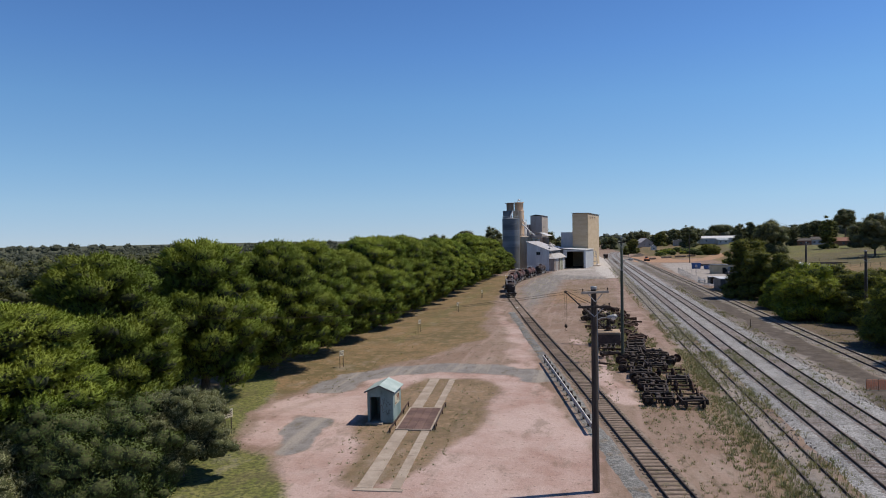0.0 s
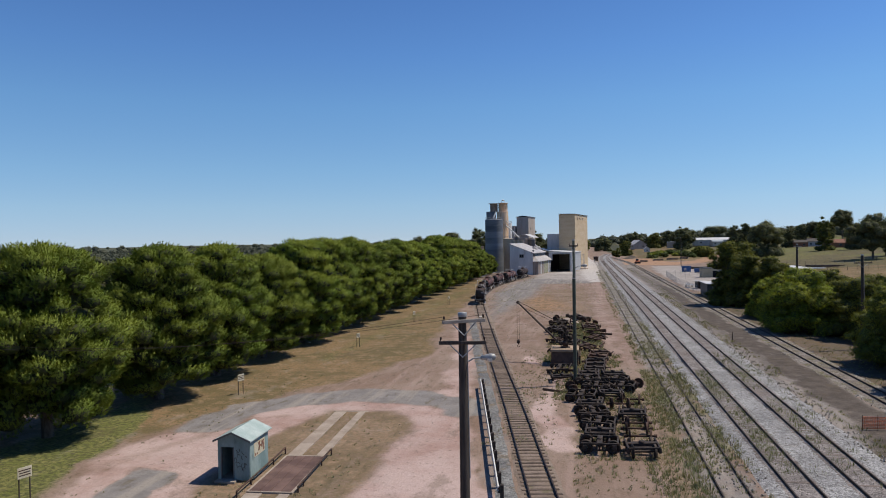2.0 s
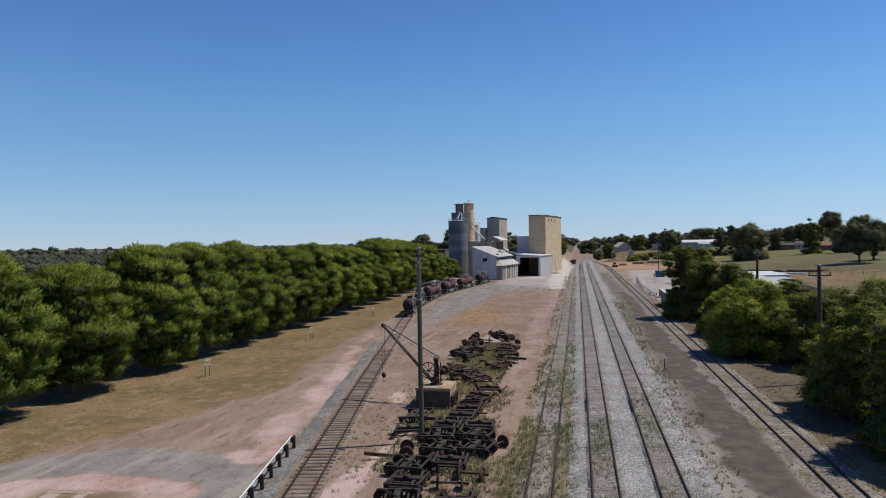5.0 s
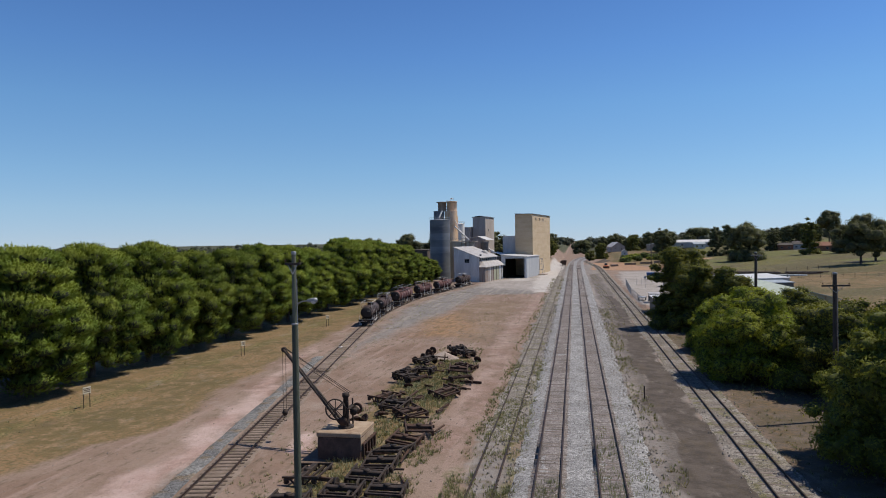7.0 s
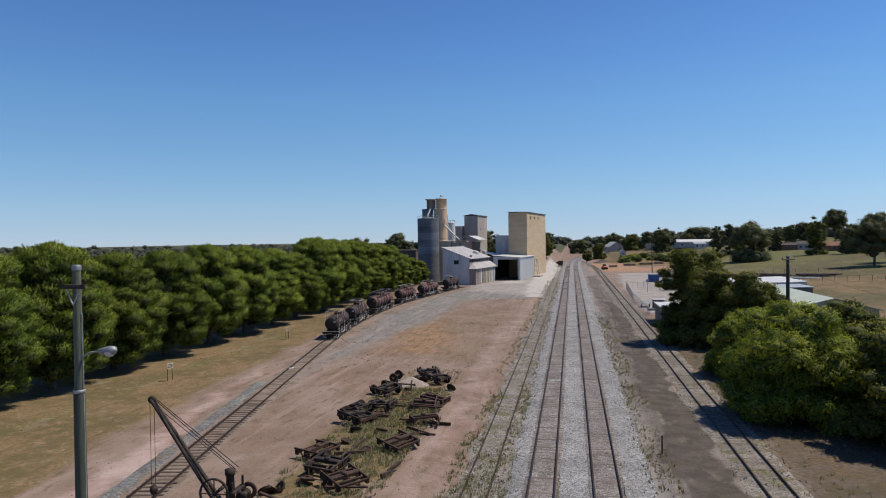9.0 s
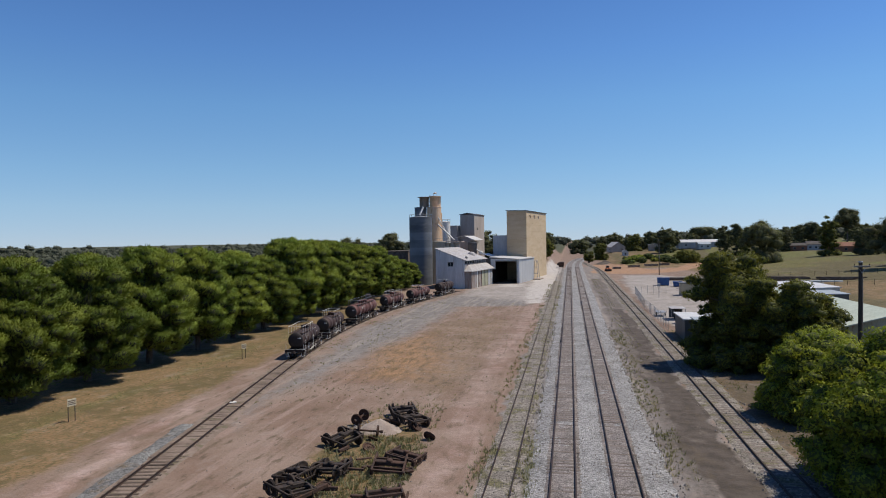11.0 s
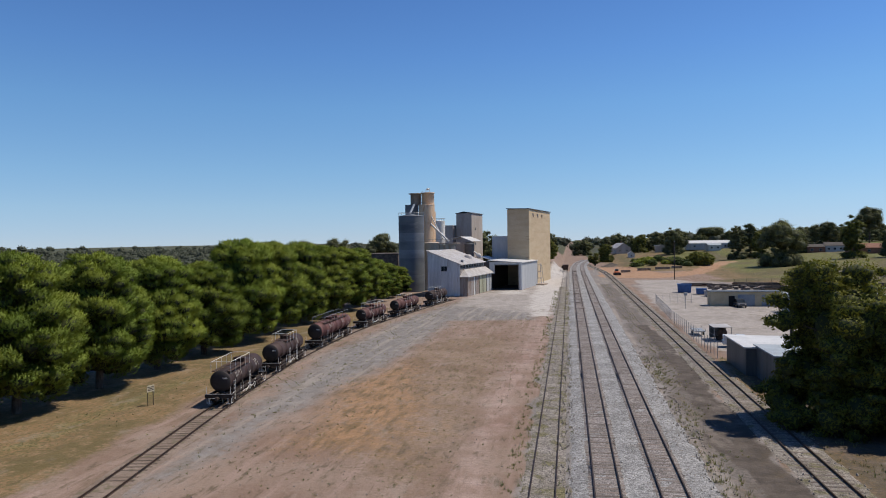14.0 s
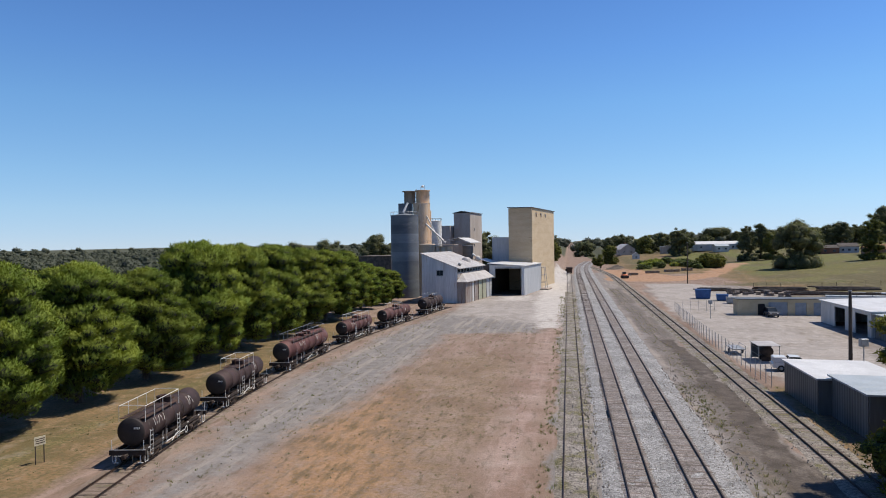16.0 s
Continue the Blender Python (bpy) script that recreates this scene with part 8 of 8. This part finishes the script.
def stacks():
    rng = random.Random(8)
    for i, (x, y, n) in enumerate(((37.0, 402, 6), (44.5, 410, 9), (52.5, 414, 10), (60, 418, 7))):
        root = thing("sleeper_stack", pose(x, y, hz(x, y), 0, 0, 12), "stack of grey railway sleepers beside the orange dirt track", "stack", "sleeper stacks")
        for k in range(n):
            for j in range(3):
                part("sleeper", Build().box((k * 0.62, rng.uniform(-0.1, 0.1), 0.15 + j * 0.34), (0.28, 2.4, 0.3), 0.02), M["concrete"] if j < 2 else M["sleeper"], root)
    for x, y, w, d, n, turn in ((52, 318, 9, 3, 7, -6), (58, 312, 7, 3, 6, -14), (64, 309, 10, 3, 8, -16), (72, 303, 12, 4, 8, -14), (70, 318, 14, 4, 9, -10), (84, 312, 16, 4, 9, -12), (80, 296, 16, 3, 7, -14), (96, 300, 14, 4, 8, -12)):
        root = thing("rail_stack", pose(x, y, hz(x, y), 0, 0, turn), "dark stack of old rails and girders in the depot yard", "stack", "scrap stacks")
        for k in range(n):
            a = rng.uniform(-0.12, 0.12)
            part("girder", Build().box((rng.uniform(-1, 1), -d / 2 + d * k / n, 0.2 + 0.3 * (k % 3)), (w * rng.uniform(0.6, 1.0), 0.3, 0.28), 0.03, Matrix.Rotation(a, 4, "Z")), M["rubble"] if k % 4 else M["rust"], root)
    for i in range(16):
        x, y = 54 + i * 0.95 + rng.uniform(-0.5, 0.5), 301 + rng.uniform(-2, 12) - i * 0.2
        root = thing("pallet_stack", pose(x, y, hz(x, y), 0, 0, rng.uniform(-20, 20)), "small stack of weathered grey pallets in the depot yard", "stack", "pallet stacks")
        for k in range(rng.randint(2, 5)):
            part("pallet", Build().box((rng.uniform(-0.1, 0.1), 0, 0.14 + k * 0.3), (1.2, 1.1, 0.2), 0.02), M["concrete"] if rng.random() < 0.4 else M["sleeper"], root)
    for i in range(2):
        solid("long_pipe", Build().tube((0, 0, 0), (16, -3, 0.0), 0.4, n=10), M["grey_roof"], pose(72 + i * 7, 291 + i * 5.5, 0.45 + hz(76 + i * 7, 289 + i * 5.5)), "long grey pipe lying in the depot yard", "pipe", "long pipes")
    heap("soil_mound", 36, 460, 6, 5, 2.2, M["rubble"], "dark soil heap beside the orange dirt", 90)


stacks()


def loader():
    root = thing("track_machine", pose(33.5, 382, 0, 0, 0, 10), "small orange wheel loader parked by the line", "loader")
    part("body", Build().box((0, 0, 1.0), (1.6, 3.2, 0.9), 0.1), M["orange"], root)
    part("cab", Build().box((0, 0.3, 1.9), (1.2, 1.2, 1.0), 0.08), M["glass"], root)
    part("bucket", Build().prism([(-1.0, 0.2), (1.0, 0.2), (1.0, 1.0), (-1.0, 1.0)], -2.8, -1.9), M["dark_metal"], root)
    for x in (-0.85, 0.85):
        for y in (-1.0, 1.1):
            part("wheel", Build().tube((x - 0.18, y, 0.5), (x + 0.18, y, 0.5), 0.5, n=16), M["rubber"], root)


loader()


def signal(x, y, h):
    root = thing("rail_signal", pose(x, y, 0), "black railway signal head on a short post", "signal")
    part("post", Build().tube((0, 0, 0), (0, 0, h), 0.07, n=8), M["grey_steel"], root)
    part("head", Build().box((0, 0, h + 0.4), (0.8, 0.25, 0.9), 0.05), M["black"], root)
    part("hood", Build().tube((0, -0.3, h + 0.5), (0, -0.1, h + 0.5), 0.16, n=10), M["black"], root)


signal(12.0, 398, 2.2)
signal(26.5, 420, 2.4)
# an open wagon end-on
root = thing("ballast_wagon", pose(13.2, 418, 0), "brown open wagon standing at the siding end", "wagon")
part("body", Build().prism([(-1.1, 1.0), (1.1, 1.0), (1.4, 2.9), (-1.4, 2.9)], -3, 5), M["rust"], root)
part("underframe", Build().box((0, 1, 0.8), (2.0, 8, 0.3), 0.03), M["dark_metal"], root)
for y in (-1.6, 3.6):
    bogie_under(root, y)

# ---- weeds and loose stones ----


def weeds(name, areas, mats, label, seed):
    """Tufts of thin blades over oblong patches: (x0, x1, y0, y1, count, height)."""
    rng = np.random.default_rng(seed)
    tri, mi = [], []
    for x0, x1, y0, y1, n, h in areas:
        cx, cy = rng.uniform(x0, x1, n), rng.uniform(y0, y1, n)
        keep = fbm(cx, cy, 5.0, seed) > rng.uniform(0.3, 0.62, n)
        for x, y in zip(cx[keep], cy[keep]):
            s = h * rng.uniform(0.4, 1.4)
            k = 9
            a = rng.uniform(0, 6.283, k)
            out = np.stack([np.cos(a), np.sin(a), np.zeros(k)], 1)
            base = np.array([x, y, float(land(x, y)) + 0.0]) + out * rng.uniform(0, 0.35 * s + 0.08, (k, 1))
            side = np.stack([-np.sin(a), np.cos(a), np.zeros(k)], 1) * (0.012 + 0.03 * s)
            tip = base + out * rng.uniform(0.1, 0.7, (k, 1)) * s + np.array([0, 0, 1]) * rng.uniform(0.5, 1.0, (k, 1)) * s
            tri.append(np.stack([base - side, base + side, tip], 1))
            mi.append(np.full(k, int(rng.uniform() < 0.5)))
    v = np.concatenate(tri).reshape(-1, 3)
    me = quick_mesh(name, v, np.arange(len(v)).reshape(-1, 3), np.concatenate(mi), mats)
    tagged(new(name, me), label, "weeds", kind="stuff")


W2 = (M["weed"], M["weed_green"])
weeds("trackside_weeds", [(10.9, 12.4, 34, 90, 1500, 0.34), (10.9, 12.4, 90, 128, 420, 0.3), (8.8, 11.0, 34, 80, 1000, 0.3), (13.8, 15.4, 34, 90, 1200, 0.34), (13.8, 15.4, 90, 132, 420, 0.3), (12.4, 14.0, 34, 110, 1200, 0.28), (10.6, 12.0, 128, 300, 900, 0.26), (13.7, 15.2, 130, 300, 500, 0.24), (23.4, 25.2, 40, 190, 1100, 0.3), (24.6, 27.0, 150, 330, 900, 0.16)], W2, "dry green weeds along the old siding and ballast edges", 5)
weeds("weeds_between_rails", [(16.3, 17.7, 40, 88, 1500, 0.36), (18.0, 19.8, 40, 62, 120, 0.3), (20.0, 21.4, 52, 100, 700, 0.38), (21.6, 23.0, 60, 110, 200, 0.36)], (M["weed_green"], M["weed_green"]), "grey-green weeds growing in the ballast between the rails", 6)
weeds("weeds_in_the_scrap", [(4.6, 9.8, 58, 76, 900, 0.28), (2.4, 9.4, 74, 98, 2400, 0.36), (0.5, 7.6, 92, 128, 4200, 0.36), (0.0, 7.0, 126, 138, 260, 0.3)], W2, "dry grass and weeds growing through the scrap", 7)
weeds("yard_grass_tufts", [(-12, 9, 136, 236, 2000, 0.13), (-17, -9, 38, 67, 500, 0.14), (4.4, 8.6, 34, 72, 700, 0.2), (-2.0, 3.0, 60, 100, 500, 0.2), (-30, -22, 44, 180, 700, 0.12), (31.6, 44, 60, 190, 2400, 0.26), (-18, -11, 148, 262, 900, 0.2), (58, 150, 180, 420, 5000, 0.22)], W2, "parched grass tufts scattered over the yard", 8)


def stones():
    rng = np.random.default_rng(12)
    V, T, k = [], [], 0
    bv = np.array([(1, 0, 0), (-1, 0, 0), (0, 1, 0), (0, -1, 0), (0, 0, 1), (0, 0, -1)], float)
    bt = np.array([(0, 2, 4), (2, 1, 4), (1, 3, 4), (3, 0, 4), (2, 0, 5), (1, 2, 5), (3, 1, 5), (0, 3, 5)])
    for x0, x1, y0, y1, n, s in ((12.8, 24.4, 45, 200, 9000, 0.075), (28.2, 32.4, 60, 200, 1600, 0.075), (-16, 11, 60, 210, 1100, 0.045), (0.0, 1.8, 128, 132, 160, 0.09)):
        for _ in range(n):
            x, y = rng.uniform(x0, x1), rng.uniform(y0, y1)
            q = bv * rng.uniform(0.5, 1.4, (6, 1)) * s * rng.uniform(0.5, 1.3)
            z = 0.065 if (14.0 < x < 23.6) else 0.04 if 28.9 < x < 31.7 else 0.02
            V.append(q + np.array([x, y, z + float(s) * 0.2]))
            T.append(bt + k)
            k += 6
    me = quick_mesh("loose_stones", np.concatenate(V), np.concatenate(T), np.zeros(sum(len(t) for t in T)), (M["stone"],))
    tagged(new("loose_stones", me), "loose grey stones over ballast and dirt", "stones", kind="stuff")


stones()
